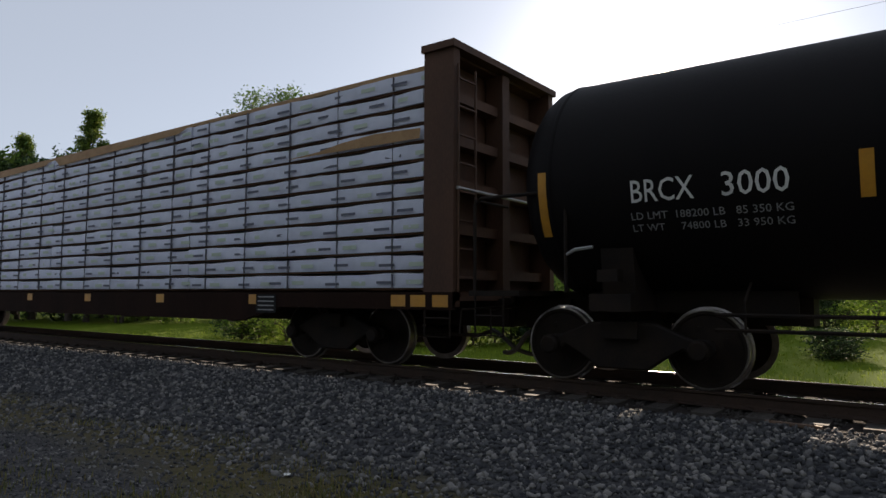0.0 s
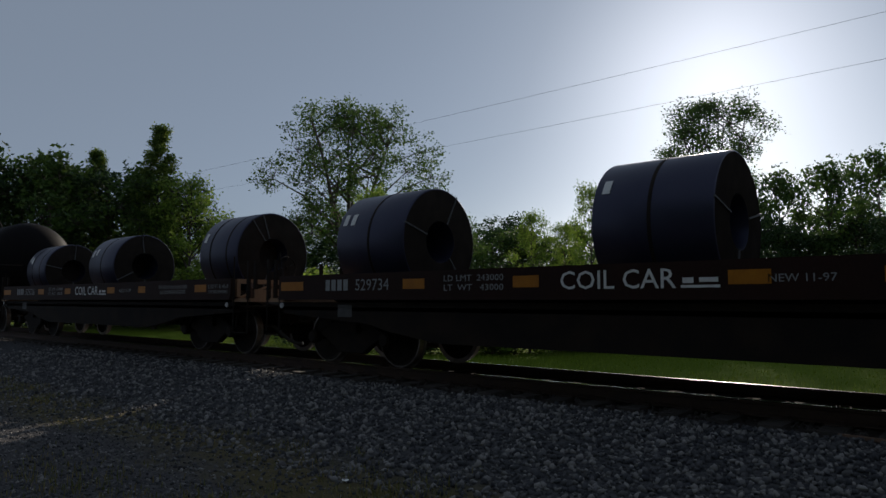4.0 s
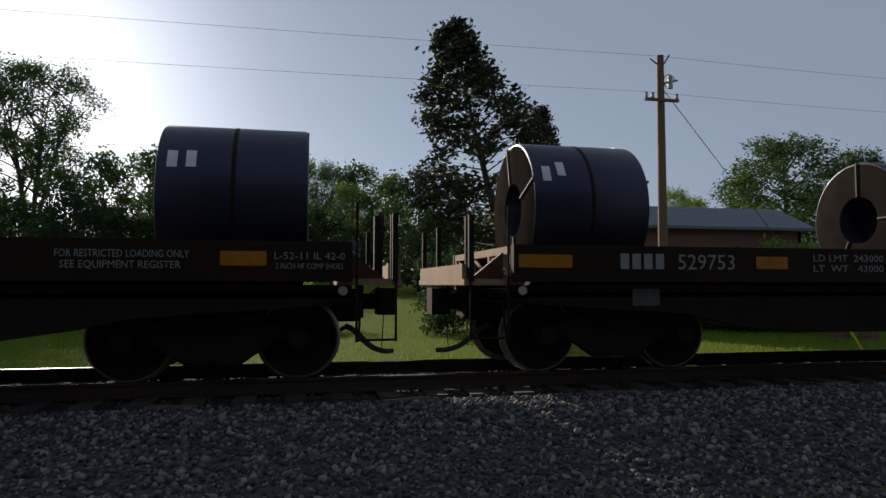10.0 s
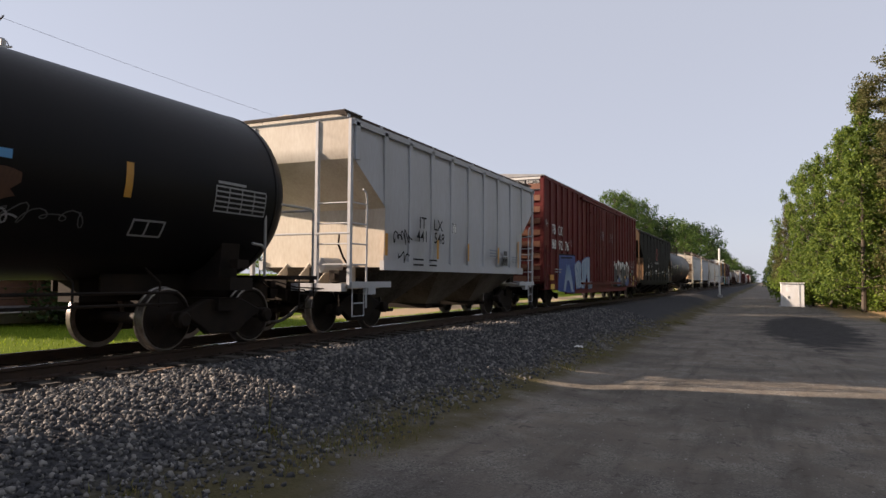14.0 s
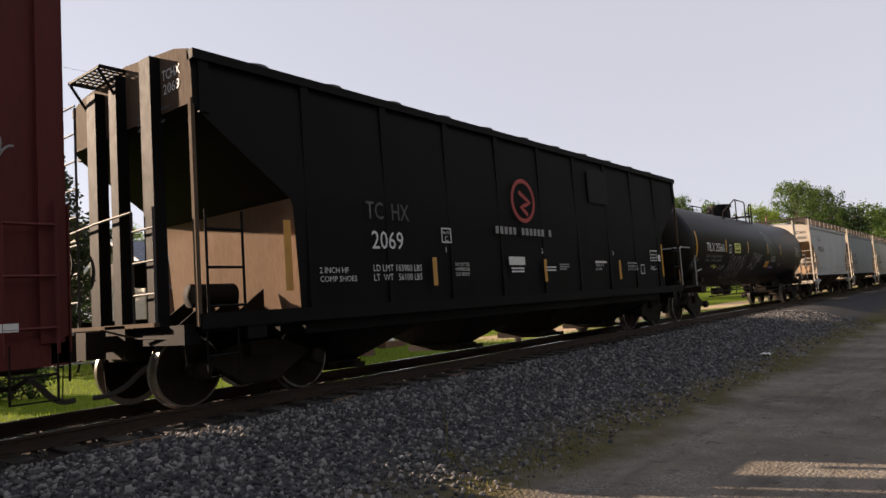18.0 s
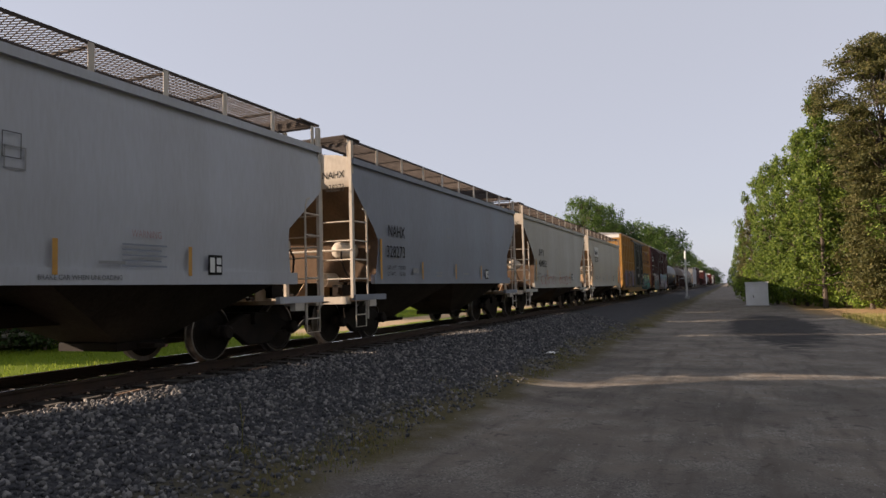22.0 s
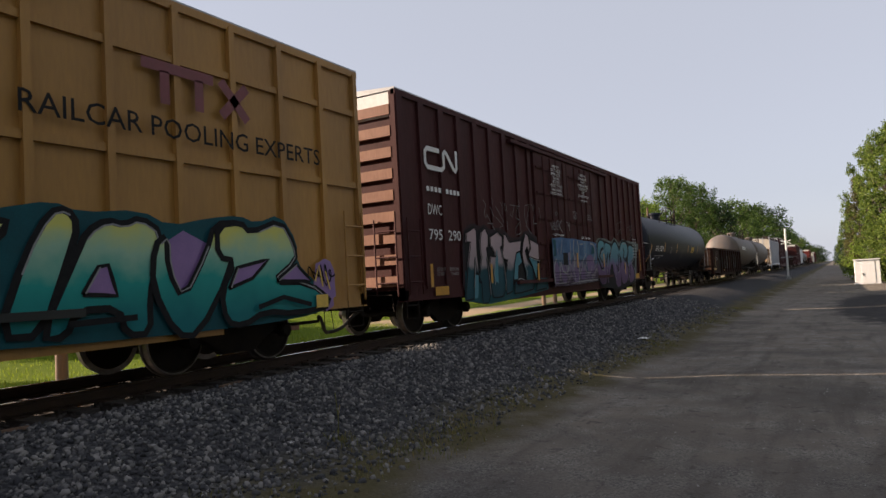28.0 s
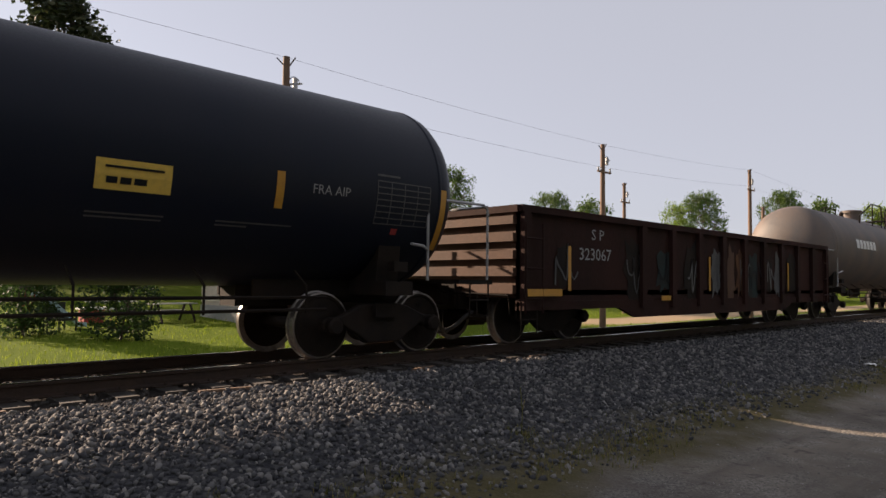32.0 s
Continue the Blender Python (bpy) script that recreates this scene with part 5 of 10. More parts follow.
    # roof: hatches and running boards of open steel grating
    part("roof_hatch", soften(boxes((0.6, L - 0.6, -0.35, 0.35, top + 0.08, top + 0.22)), 0.04), mat, car, "long hatch cover along the roof")
    if walkway:
        zr = top + (0.3 if walkway != "low" else -0.02)
        n = 10
        for i in range(n):
            x = 0.02 + (L - 0.13) * i / (n - 1)
            for sy in (-1, 1):
                part("walkway_stanchion", boxes((x, x + 0.09, *sorted((sy * (hw - 0.13), sy * (hw - 0.115))), top - 0.12, zr + 0.03)), posts, car)
                part("walkway_bracket", prism([(sy * (hw - 0.13), zr - 0.03), (sy * 0.6, zr - 0.03), (sy * 0.6, zr), (sy * (hw - 0.13), zr)], x + 0.02, x + 0.06, "x"), M_GRATE, car)
                part("walkway_leg", boxes((x + 0.02, x + 0.06, *sorted((sy * 0.62, sy * 0.65)), top + 0.02, zr - 0.031)), M_GRATE, car)
        for sy in (-1, 1):
            ya, yb = sorted((sy * 0.6, sy * (hw - 0.132)))
            for yy in (ya, yb):
                part("walkway_edge", boxes((0.0, L, yy - 0.006, yy + 0.006, zr + 0.001, zr + 0.05)), M_GRATE, car)
            # expanded metal: slanting strands both ways
            bm = bmesh.new()
            wy = yb - ya - 0.02
            nn = int(L / 0.075)
            for k in range(nn):
                for sg in (0, 1):
                    x_ = L * k / nn
                    p0, p1 = (x_, ya + 0.01), (x_ + 0.3, yb - 0.01)
                    if sg:
                        p0, p1 = (x_ + 0.3, ya + 0.01), (x_, yb - 0.01)
                    if max(p0[0], p1[0]) > L:
                        continue
                    q4 = [bm.verts.new((p[0] + o, p[1], z_)) for p in (p0, p1) for o, z_ in ((-0.006, zr + 0.012 + 0.008 * sg), (0.006, zr + 0.012 + 0.008 * sg), (0.0, zr + 0.026 + 0.008 * sg))]
                    for a_, b_ in ((0, 1), (1, 2), (2, 0)):
                        bm.faces.new((q4[a_], q4[b_], q4[b_ + 3], q4[a_ + 3]))
            part("roof_walkway", bm, M_GRATE, car, "open grating walkway along the roof")
        for x in (-0.12, L - 0.5):
            for k in range(7):
                part("end_walkway_bar", boxes((x + 0.62 * k / 6, x + 0.62 * k / 6 + 0.03, -hw + 0.131, hw - 0.131, zr + 0.052, zr + 0.08)), M_GRATE, car)
            for ya, yb in ((-hw + 0.1, -hw + 0.13), (hw - 0.13, hw - 0.1)):
                part("end_walkway_edge", boxes((x, x + 0.65, ya, yb, zr + 0.051, zr + 0.085)), M_GRATE, car)
    bogie(car, 1.2)
    bogie(car, L - 1.2)
    couplers(car, L)
    return car, flat_side(-hw - 0.03, 0.012), L


def boxcar(x0, x1, label, mat, top=4.85, floor=0.95, panels=False, door_mat=None, rib_n=9, cap=True, end_mat=None):
    L = x1 - x0
    hw = 1.58
    door_mat = door_mat or mat
    end_mat = end_mat or mat
    car = start_car("boxcar", label, "boxcar", x0)
    part("body", soften(boxes((0.06, L - 0.06, -hw, hw, floor, top)), 0.02), mat, car)
    part("roof", prism([(-hw - 0.04, top), (hw + 0.04, top), (hw + 0.04, top + 0.05), (0, top + 0.16), (-hw - 0.04, top + 0.05)], 0, L, "x"), M_GALV, car, "ribbed metal roof")
    for nm, bx in (("side_sill", (0.0, L, -hw - 0.03, -hw + 0.1, floor - 0.22, floor + 0.06)), ("side_sill", (0.0, L, hw - 0.1, hw + 0.03, floor - 0.22, floor + 0.06)), ("sill_skirt", (3.2, L - 3.2, -hw - 0.02, -hw + 0.06, floor - 0.42, floor - 0.222))):
        part(nm, soften(boxes(bx), 0.012), mat, car)
    part("top_chord", soften(boxes((0, L, -hw - 0.05, -hw + 0.05, top - 0.09, top + 0.02), (0, L, hw - 0.05, hw + 0.05, top - 0.09, top + 0.02)), 0.012), mat, car)
    part("center_sill", boxes((-0.2, L + 0.2, -0.2, 0.2, 0.62, 0.95)), M_STEEL, car)
    d0, d1 = L * 0.355, L * 0.645
    if panels:
        for i in range(2 * rib_n):
            x = 0.1 + (d0 - 0.15) * i / (rib_n - 1) if i < rib_n else d1 + 0.05 + (L - d1 - 0.15) * (i - rib_n) / (rib_n - 1)
            part("side_post", soften(boxes((x - 0.05, x + 0.05, -hw - 0.075, -hw + 0.01, floor, top - 0.05)), 0.015), mat, car)
        for a, b in ((0.05, d0), (d1, L - 0.05)):
            for z in (2.83, 4.1):
                part("side_rail", soften(boxes((a, b, -hw - 0.05, -hw + 0.01, z - 0.05, z + 0.05)), 0.012), mat, car)
    else:
        for i in range(2 * rib_n):
            x = 0.14 + (d0 - 0.3) * i / (rib_n - 1) if i < rib_n else d1 + 0.15 + (L - d1 - 0.3) * (i - rib_n) / (rib_n - 1)
            part("side_post", soften(boxes((x - 0.11, x + 0.11, -hw - 0.055, -hw + 0.01, floor, top - 0.06)), 0.03), mat, car)
    # two plug doors
    mid = (d0 + d1) / 2
    for a, b in ((d0 + 0.08, mid - 0.02), (mid + 0.02, d1 - 0.08)):
        door = part("door", soften(boxes((a, b, -hw - 0.09, -hw + 0.01, floor + 0.08, top - 0.28)), 0.02), door_mat, car, "plug door with lock bars")
        w = b - a
        part("door_panel_rib", soften(boxes(*[(a + 0.1, b - 0.1, -hw - 0.12, -hw - 0.08, floor + 0.3 + k * 0.72, floor + 0.36 + k * 0.72) for k in range(5)]), 0.012), door_mat, door)
        part("lock_bar", rods(*[[(a + w * u, -hw - 0.15, floor + 0.1), (a + w * u, -hw - 0.15, top - 0.35)] for u in (0.2, 0.42, 0.6, 0.82)], r=0.025), door_mat, door)
        part("door_handle", lathe([(-0.03, 0.1), (0, 0.12), (0.03, 0.1)], "y", 16, at=(a + w * 0.5, -hw - 0.15, floor + 0.9)), door_mat, door)
    part("door_track", soften(boxes((d0 - 1.5, d1 + 1.5, -hw - 0.16, -hw, floor - 0.04, floor + 0.05), (d0 - 1.5, d1 + 1.5, -hw - 0.14, -hw, top - 0.26, top - 0.17)), 0.01), door_mat, car)
    for s in (0, 1):
        e, d = (0, 1) if s == 0 else (L, -1)
        q = lambda a: e + d * a
        for k in range(9):
            z = floor + 0.18 + (top - floor - 0.55) * k / 8
            part("end_rib", soften(boxes((min(q(-0.01), q(0.1)), max(q(-0.01), q(0.1)), -hw + 0.1, hw - 0.1, z - 0.1, z + 0.1)), 0.035), end_mat, car)
        if cap:
            part("end_cap", boxes((min(q(0.02), q(0.07)), max(q(0.02), q(0.07)), -hw + 0.03, hw - 0.03, top - 0.5, top - 0.02)), M_WHITE, car, "pale panel across the top of the end")
        for ya, yb in ((-hw - 0.03, -hw + 0.1), (hw - 0.1, hw + 0.03)):
            part("corner_post", soften(boxes((min(q(0.0), q(0.16)), max(q(0.0), q(0.16)), ya, yb, floor - 0.2, top)), 0.02), mat, car)
        ladder(car, q(-0.05), -hw + 0.06, floor - 0.1, floor + 1.4, False, 0.5, mat)
        ladder(car, min(q(0.12), q(0.6)), -hw - 0.1, floor - 0.1, floor + 1.4, True, 0.48, mat)
        part("crossover_platform", boxes((min(q(-0.35), q(-0.06)), max(q(-0.35), q(-0.06)), -0.9, 1.2, floor + 0.05, floor + 0.09)), M_GALV, car)
        step_iron(car, min(q(0.1), q(0.52)), -hw - 0.02, floor - 0.35)
        if s == 0:
            hand_wheel(car, -0.14, 0.5, floor + 0.9)
            part("brake_housing", soften(boxes((-0.2, -0.05, 0.35, 0.65, floor + 0.75, floor + 1.05)), 0.03), M_STEEL, car)
    bogie(car, 2.45)
    bogie(car, L - 2.45)
    couplers(car, L)
    return car, flat_side(-hw - 0.055, 0.01), L


def gondola(x0, x1, label, mat, top=2.28, floor=0.62):
    L = x1 - x0
    hw = 1.55
    car = start_car("gondola_car", label, "gondola car", x0)
    part("side_wall", soften(boxes((0, L, -hw, -hw + 0.08, floor, top)), 0.01), mat, car)
    part("side_wall", soften(boxes((0, L, hw - 0.08, hw, floor, top)), 0.01), mat, car)
    part("floor_plate", boxes((0, L, -hw, hw, floor + 0.25, floor + 0.35)), mat, car)
    part("top_chord", soften(boxes((-0.03, L + 0.03, -hw - 0.09, -hw + 0.1, top - 0.02, top + 0.1), (-0.03, L + 0.03, hw - 0.1, hw + 0.09, top - 0.02, top + 0.1), (-0.06, 0.12, -hw, hw, top - 0.02, top + 0.1), (L - 0.12, L + 0.06, -hw, hw, top - 0.02, top + 0.1)), 0.015), mat, car)
    n = int(L / 1.25)
    for i in range(n + 1):
        x = 0.1 + (L - 0.2) * i / n
        if 1.2 < x < 2.95:
            continue   # a plain panel carries the number
        part("side_post", soften(boxes((x - 0.09, x + 0.09, -hw - 0.1, -hw + 0.01, floor, top)), 0.02), mat, car)
    part("side_sill", prism([(0, floor), (0, floor + 0.15), (L, floor + 0.15), (L, floor), (L - 3, floor), (L - 3.6, floor - 0.2), (3.6, floor - 0.2), (3, floor)], -hw - 0.03, -hw + 0.05), mat, car)
    for e, d in ((0, 1), (L, -1)):
        part("end_wall", soften(boxes((min(e, e + d * 0.08), max(e, e + d * 0.08), -hw, hw, floor + 0.2, top)), 0.01), M_BULK, car)
        for k in range(5):
            z = floor + 0.35 + k * 0.29
            rr = random.Random(k)
            part("end_rib", soften(boxes((e - d * 0.1 if d > 0 else e, e if d > 0 else e + 0.1, -hw + 0.06, hw - 0.06, z - 0.07, z + 0.07)), 0.03), M_BULK, car)
        ladder(car, min(e + d * 0.05, e + d * 0.5), -hw - 0.1, floor - 0.05, top - 0.2, True, 0.45, mat)
        step_iron(car, min(e + d * 0.05, e + d * 0.47), -hw, floor - 0.2)
    part("center_sill", boxes((-0.2, L + 0.2, -0.2, 0.2, 0.6, 0.92)), M_STEEL, car)
    bogie(car, 1.55)
    bogie(car, L - 1.55)
    couplers(car, L)
    return car, flat_side(-hw, 0.008), L


def steel_coil(x, r=0.9, w=1.65, zc=2.07, seed=0):
    """A strapped hot-rolled coil that lies with its eye along the train; x is its centre in the train's space."""
    rr = random.Random(seed)
    ob = thing("steel_coil", "dark grey strapped steel coil with paper tags in a trough", "steel coil", "steel coils on the coil cars")
    ri = 0.36
    bm = lathe([(-w / 2, ri), (-w / 2, r - 0.028), (-w / 2 + 0.009, r - 0.009), (-w / 2 + 0.028, r), (w / 2 - 0.028, r), (w / 2 - 0.009, r - 0.009), (w / 2, r - 0.028), (w / 2, ri), (w / 2 - 0.01, ri - 0.004), (-w / 2 + 0.01, ri - 0.004), (-w / 2, ri)], "x", 56)
    bmesh.ops.remove_doubles(bm, verts=bm.verts[:], dist=0.0005)
    bm.faces.ensure_lookup_table()
    for f in [f for f in bm.faces if len(f.verts) > 8]:
        bm.faces.remove(f)
    for f in bm.faces:
        c = f.calc_center_median()
        f.material_index = 1 if abs(c.x) > w / 2 - 0.004 else 0
    part("roll", bm, [M_COIL, M_COILEND], ob, smooth=True)
    for x_ in ([0.0] if rr.random() < 0.6 else [-0.3, 0.35]):
        part("band", lathe([(x_ - 0.025, r + 0.0), (x_ - 0.024, r + 0.004), (x_ + 0.024, r + 0.004), (x_ + 0.025, r + 0.0)], "x", 56), M_STEEL, ob, "steel strap round the coil", smooth=True)
    for k in range(3):
        a = rr.uniform(0, 2) + k * 2.1
        bm = bmesh.new()
        for s in (-1, 1):
            bm = bmesh.new()
            rod(bm, (s * (w / 2 + 0.008), ri * math.cos(a), ri * math.sin(a)), (s * (w / 2 + 0.008), r * math.cos(a), r * math.sin(a)), 0.016, 4)
            part("eye_strap", bm, M_GREYP, ob)
    for k in range(rr.choice((1, 2, 2))):
        a0 = 2.55 + rr.uniform(-0.1, 0.1)
        xx = -w / 2 + 0.12 + k * 0.2
        bm = bmesh.new()
        pr = [(bm.verts.new((xx, (r + 0.006) * math.cos(a0 + i * 0.06), (r + 0.006) * math.sin(a0 + i * 0.06))), bm.verts.new((xx + 0.11, (r + 0.006) * math.cos(a0 + i * 0.06), (r + 0.006) * math.sin(a0 + i * 0.06)))) for i in range(5)]
        for p, q in zip(pr, pr[1:]):
            bm.faces.new((p[0], p[1], q[1], q[0]))
        part("paper_tag", bm, M_WHITE, ob, "white paper tag")
    LOADS.append((ob, x, zc))
    return ob


COIL_STYLES = {   # name, number, weights, type word, reflectors
    "long": ((1.3, 1.9), (2.03, 2.8), (3.9, 4.95), (5.8, 7.27), ((0.06, 0.64), (3.1, 0.44), (5.1, 0.4), (7.82, 0.42))),
    "short": ((0.86, 1.42), (1.45, 2.4), (3.35, 3.69), (4.55, 5.99), ((0.04, 0.5), (2.44, 0.42), (3.87, 0.44), (5.99, 0.43))),
    "short2": ((1.14, 1.7), (1.74, 2.68), (3.69, 4.05), (5.11, 6.55), ((0.34, 0.54), (2.75, 0.42), (4.63, 0.4), (6.56, 0.44))),
    "plain": ((1.0, 1.8), (1.98, 2.8), (3.68, 4.8), None, ((0.1, 0.5), (2.9, 0.43), (5.02, 0.42), (7.1, 0.42))),
}


def coil_car(x0, x1, number, style, mat=None):
    name_at, num_at, wt_at, type_at, refl = COIL_STYLES[style]
    weights = {"plain": ("LD LMT  235800", "LT  WT   50200"), "short": ("243700", " 43300"), "short2": ("243700", " 43300")}.get(style, ("LD LMT  243000", "LT  WT   43000"))
    if number == "529751":
        weights = ("LD LMT  242600", "LT  WT   43200")
    L = x1 - x0
    hw = 1.5
    mat = mat or M_COILCAR
    car = start_car("coil_car", "dark brown open coil car with yellow reflectors", "coil car", x0)
    zt, zs_ = 1.52, 1.16
    belly = 0.6 if style.startswith("short") else 0.47
    for s in (-1, 1):
        y0, y1 = sorted((s * hw, s * (hw - 0.1)))
        part("side_rail", soften(boxes((0, L, y0, y1, zs_, zt), (0, L, min(s * (hw - 0.2), s * (hw + 0.03)), max(s * (hw - 0.2), s * (hw + 0.03)), zs_ - 0.06, zs_)), 0.012), mat, car)
        part("girder", prism([(0.0, 1.06), (L, 1.06), (L, 0.86), (L - 2.2, 0.72), (L - 2.7, 0.61), (L - 3.7, belly), (3.7, belly), (2.7, 0.61), (2.2, 0.72), (0, 0.86)], min(s * (hw - 0.1), s * (hw - 0.22)), max(s * (hw - 0.1), s * (hw - 0.22))), M_STEEL, car, "deep fish-belly girder")
        part("trough", prism([(s * 0.25, 1.0), (s * (hw - 0.12), 1.5), (s * (hw - 0.12), 1.42), (s * 0.25, 0.92)], 0.5, L - 0.5, "x"), M_STEEL, car, "sloping coil trough")
    part("deck", boxes((0, L, -hw + 0.1, hw - 0.1, 0.92, 0.98)), M_STEEL, car)
    part("center_sill", prism([(-0.2, 0.98), (L + 0.2, 0.98), (L + 0.2, 0.7), (L - 2.6, 0.7), (L - 4, belly + 0.02), (4, belly + 0.02), (2.6, 0.7), (-0.2, 0.7)], -0.3, 0.3), M_STEEL, car)
    for e, d in ((0, 1), (L, -1)):
        part("end_platform", soften(boxes((min(e - d * 0.55, e + d * 0.1), max(e - d * 0.55, e + d * 0.1), -hw + 0.1, hw - 0.1, 1.06, 1.13)), 0.01), M_HOPSLOPE, car, "grated end platform")
        for y in (-1.4, -1.25, 0.35, 1.4):
            part("end_post", soften(boxes((min(e - d * 0.5, e - d * 0.44), max(e - d * 0.5, e - d * 0.44), y - 0.03, y + 0.03, 1.1, 1.85)), 0.008), M_STEEL, car)
        part("end_ladder", rods([(e - d * 0.48, -1.42, 0.45), (e - d * 0.48, -1.42, 1.7)], [(e - d * 0.05, -1.46, 0.45), (e - d * 0.05, -1.46, 1.95)], [(e - d * 0.48, -1.42, 0.47), (e - d * 0.05, -1.46, 0.47)], r=0.014), M_STEEL, car, "thin corner ladder")
        xa, xb = min(e, e + d * 0.08), max(e, e + d * 0.08)
        for z in (1.06, 1.42):
            part("bulkhead_beam", soften(boxes((xa, xb, -1.35, 1.35, z, z + 0.09)), 0.01), M_HOPSLOPE, car)
        for y in (-1.35, -0.5, 0.42, 1.27):
            part("bulkhead_post", soften(boxes((xa + 0.005, xb - 0.005, y, y + 0.08, 1.15, 1.42)), 0.008), M_HOPSLOPE, car)
        for y in (-1.25, -0.38, 0.5):
            part("bulkhead_brace", rods([(e + d * 0.04, y, 1.15), (e + d * 0.04, y + 0.75, 1.42)], r=0.025, n=6), M_HOPSLOPE, car)
        part("end_brace", prism([(e - d * 0.4, 1.13), (e, 1.13), (e, 1.45)], -1.1, -1.02), M_BULK, car)
        part("walkway_rail", soften(boxes((min(e - d * 0.55, e - d * 0.5), max(e - d * 0.55, e - d * 0.5), -1.3, 1.3, 1.13, 1.3)), 0.008), M_HOPSLOPE, car)
        part("lift_pin", lathe([(0, 0.05), (0.02, 0.05), (0.03, 0.0)], "y", 12, at=(e + d * 0.1, -hw - 0.02, 1.0)), M_GALV, car)
    hand_wheel(car, L + 0.42, -0.5, 1.75, 0.22, None, "hand-brake wheel on its stand")
    part("brake_stand", soften(boxes((L + 0.34, L + 0.44, -0.56, -0.44, 1.1, 1.9)), 0.01), M_STEEL, car)
    side = flat_side(-hw)
    for x, w in refl + ((L - 3.9, 0.35), (L - 1.35, 0.46)):
        bars("reflector", [(x, zs_ + 0.1, w, 0.15)], M_REFL, car, side, "yellow reflector panel")
    nw = (name_at[1] - name_at[0]) / 4
    strong = style.startswith("short")
    bars("company_name_bar", [(name_at[0] + k * nw, zs_ + 0.09, nw * 0.72, 0.18) for k in range(4)], M_WHITE if strong else M_DIMW, car, side, "white letter blocks")
    lettering("car_number", number, num_at[0], zs_ + 0.09, 0.18, M_WHITE if strong else M_DIMW, car, side, width=num_at[1] - num_at[0])
    lettering("load_limit", weights[0], wt_at[0], zs_ + 0.2, 0.085, M_DIMW, car, side, width=wt_at[1] - wt_at[0])
    lettering("light_weight", weights[1], wt_at[0], zs_ + 0.07, 0.085, M_DIMW, car, side, width=wt_at[1] - wt_at[0])
    if type_at:
        ink = M_DIMW if strong else M_WHITE
        lettering("car_type", "COIL CAR", type_at[0], zs_ + 0.07, 0.22, ink, car, side, width=type_at[1] - type_at[0], label="white lettering")
        u = type_at[1] + 0.05
        bars("underline", [(u, zs_ + 0.07, 0.42, 0.03), (u + 0.02, zs_ + 0.12, 0.12, 0.06), (u + 0.2, zs_ + 0.13, 0.2, 0.05)], ink, car, side)
    lettering("built_date", "NEW 11-97", L - 4.9, zs_ + 0.12, 0.08, M_DIMW, car, side, width=0.62)
    lettering("loading_note", "FOR RESTRICTED LOADING ONLY", L - 2.9, zs_ + 0.18, 0.075, M_DIMW, car, side, width=1.25)
    lettering("loading_note", "SEE EQUIPMENT REGISTER", L - 2.85, zs_ + 0.07, 0.075, M_DIMW, car, side, width=1.12)
    lettering("brake_note", "L-52-11 IL 42-0", L - 0.82, zs_ + 0.17, 0.075, M_DIMW, car, side, width=0.74)
    lettering("brake_note", "2 INCH HF COMP SHOES", L - 0.8, zs_ + 0.07, 0.06, M_DIMW, car, side, width=0.7)
    bars("placard", [(1.5, 0.82, 0.35, 0.2)], M_GREYP, car, flat_side(-hw + 0.1), "small square placard")
    bogie(car, 1.45)
    bogie(car, L - 1.45)
    couplers(car, L)
    return car


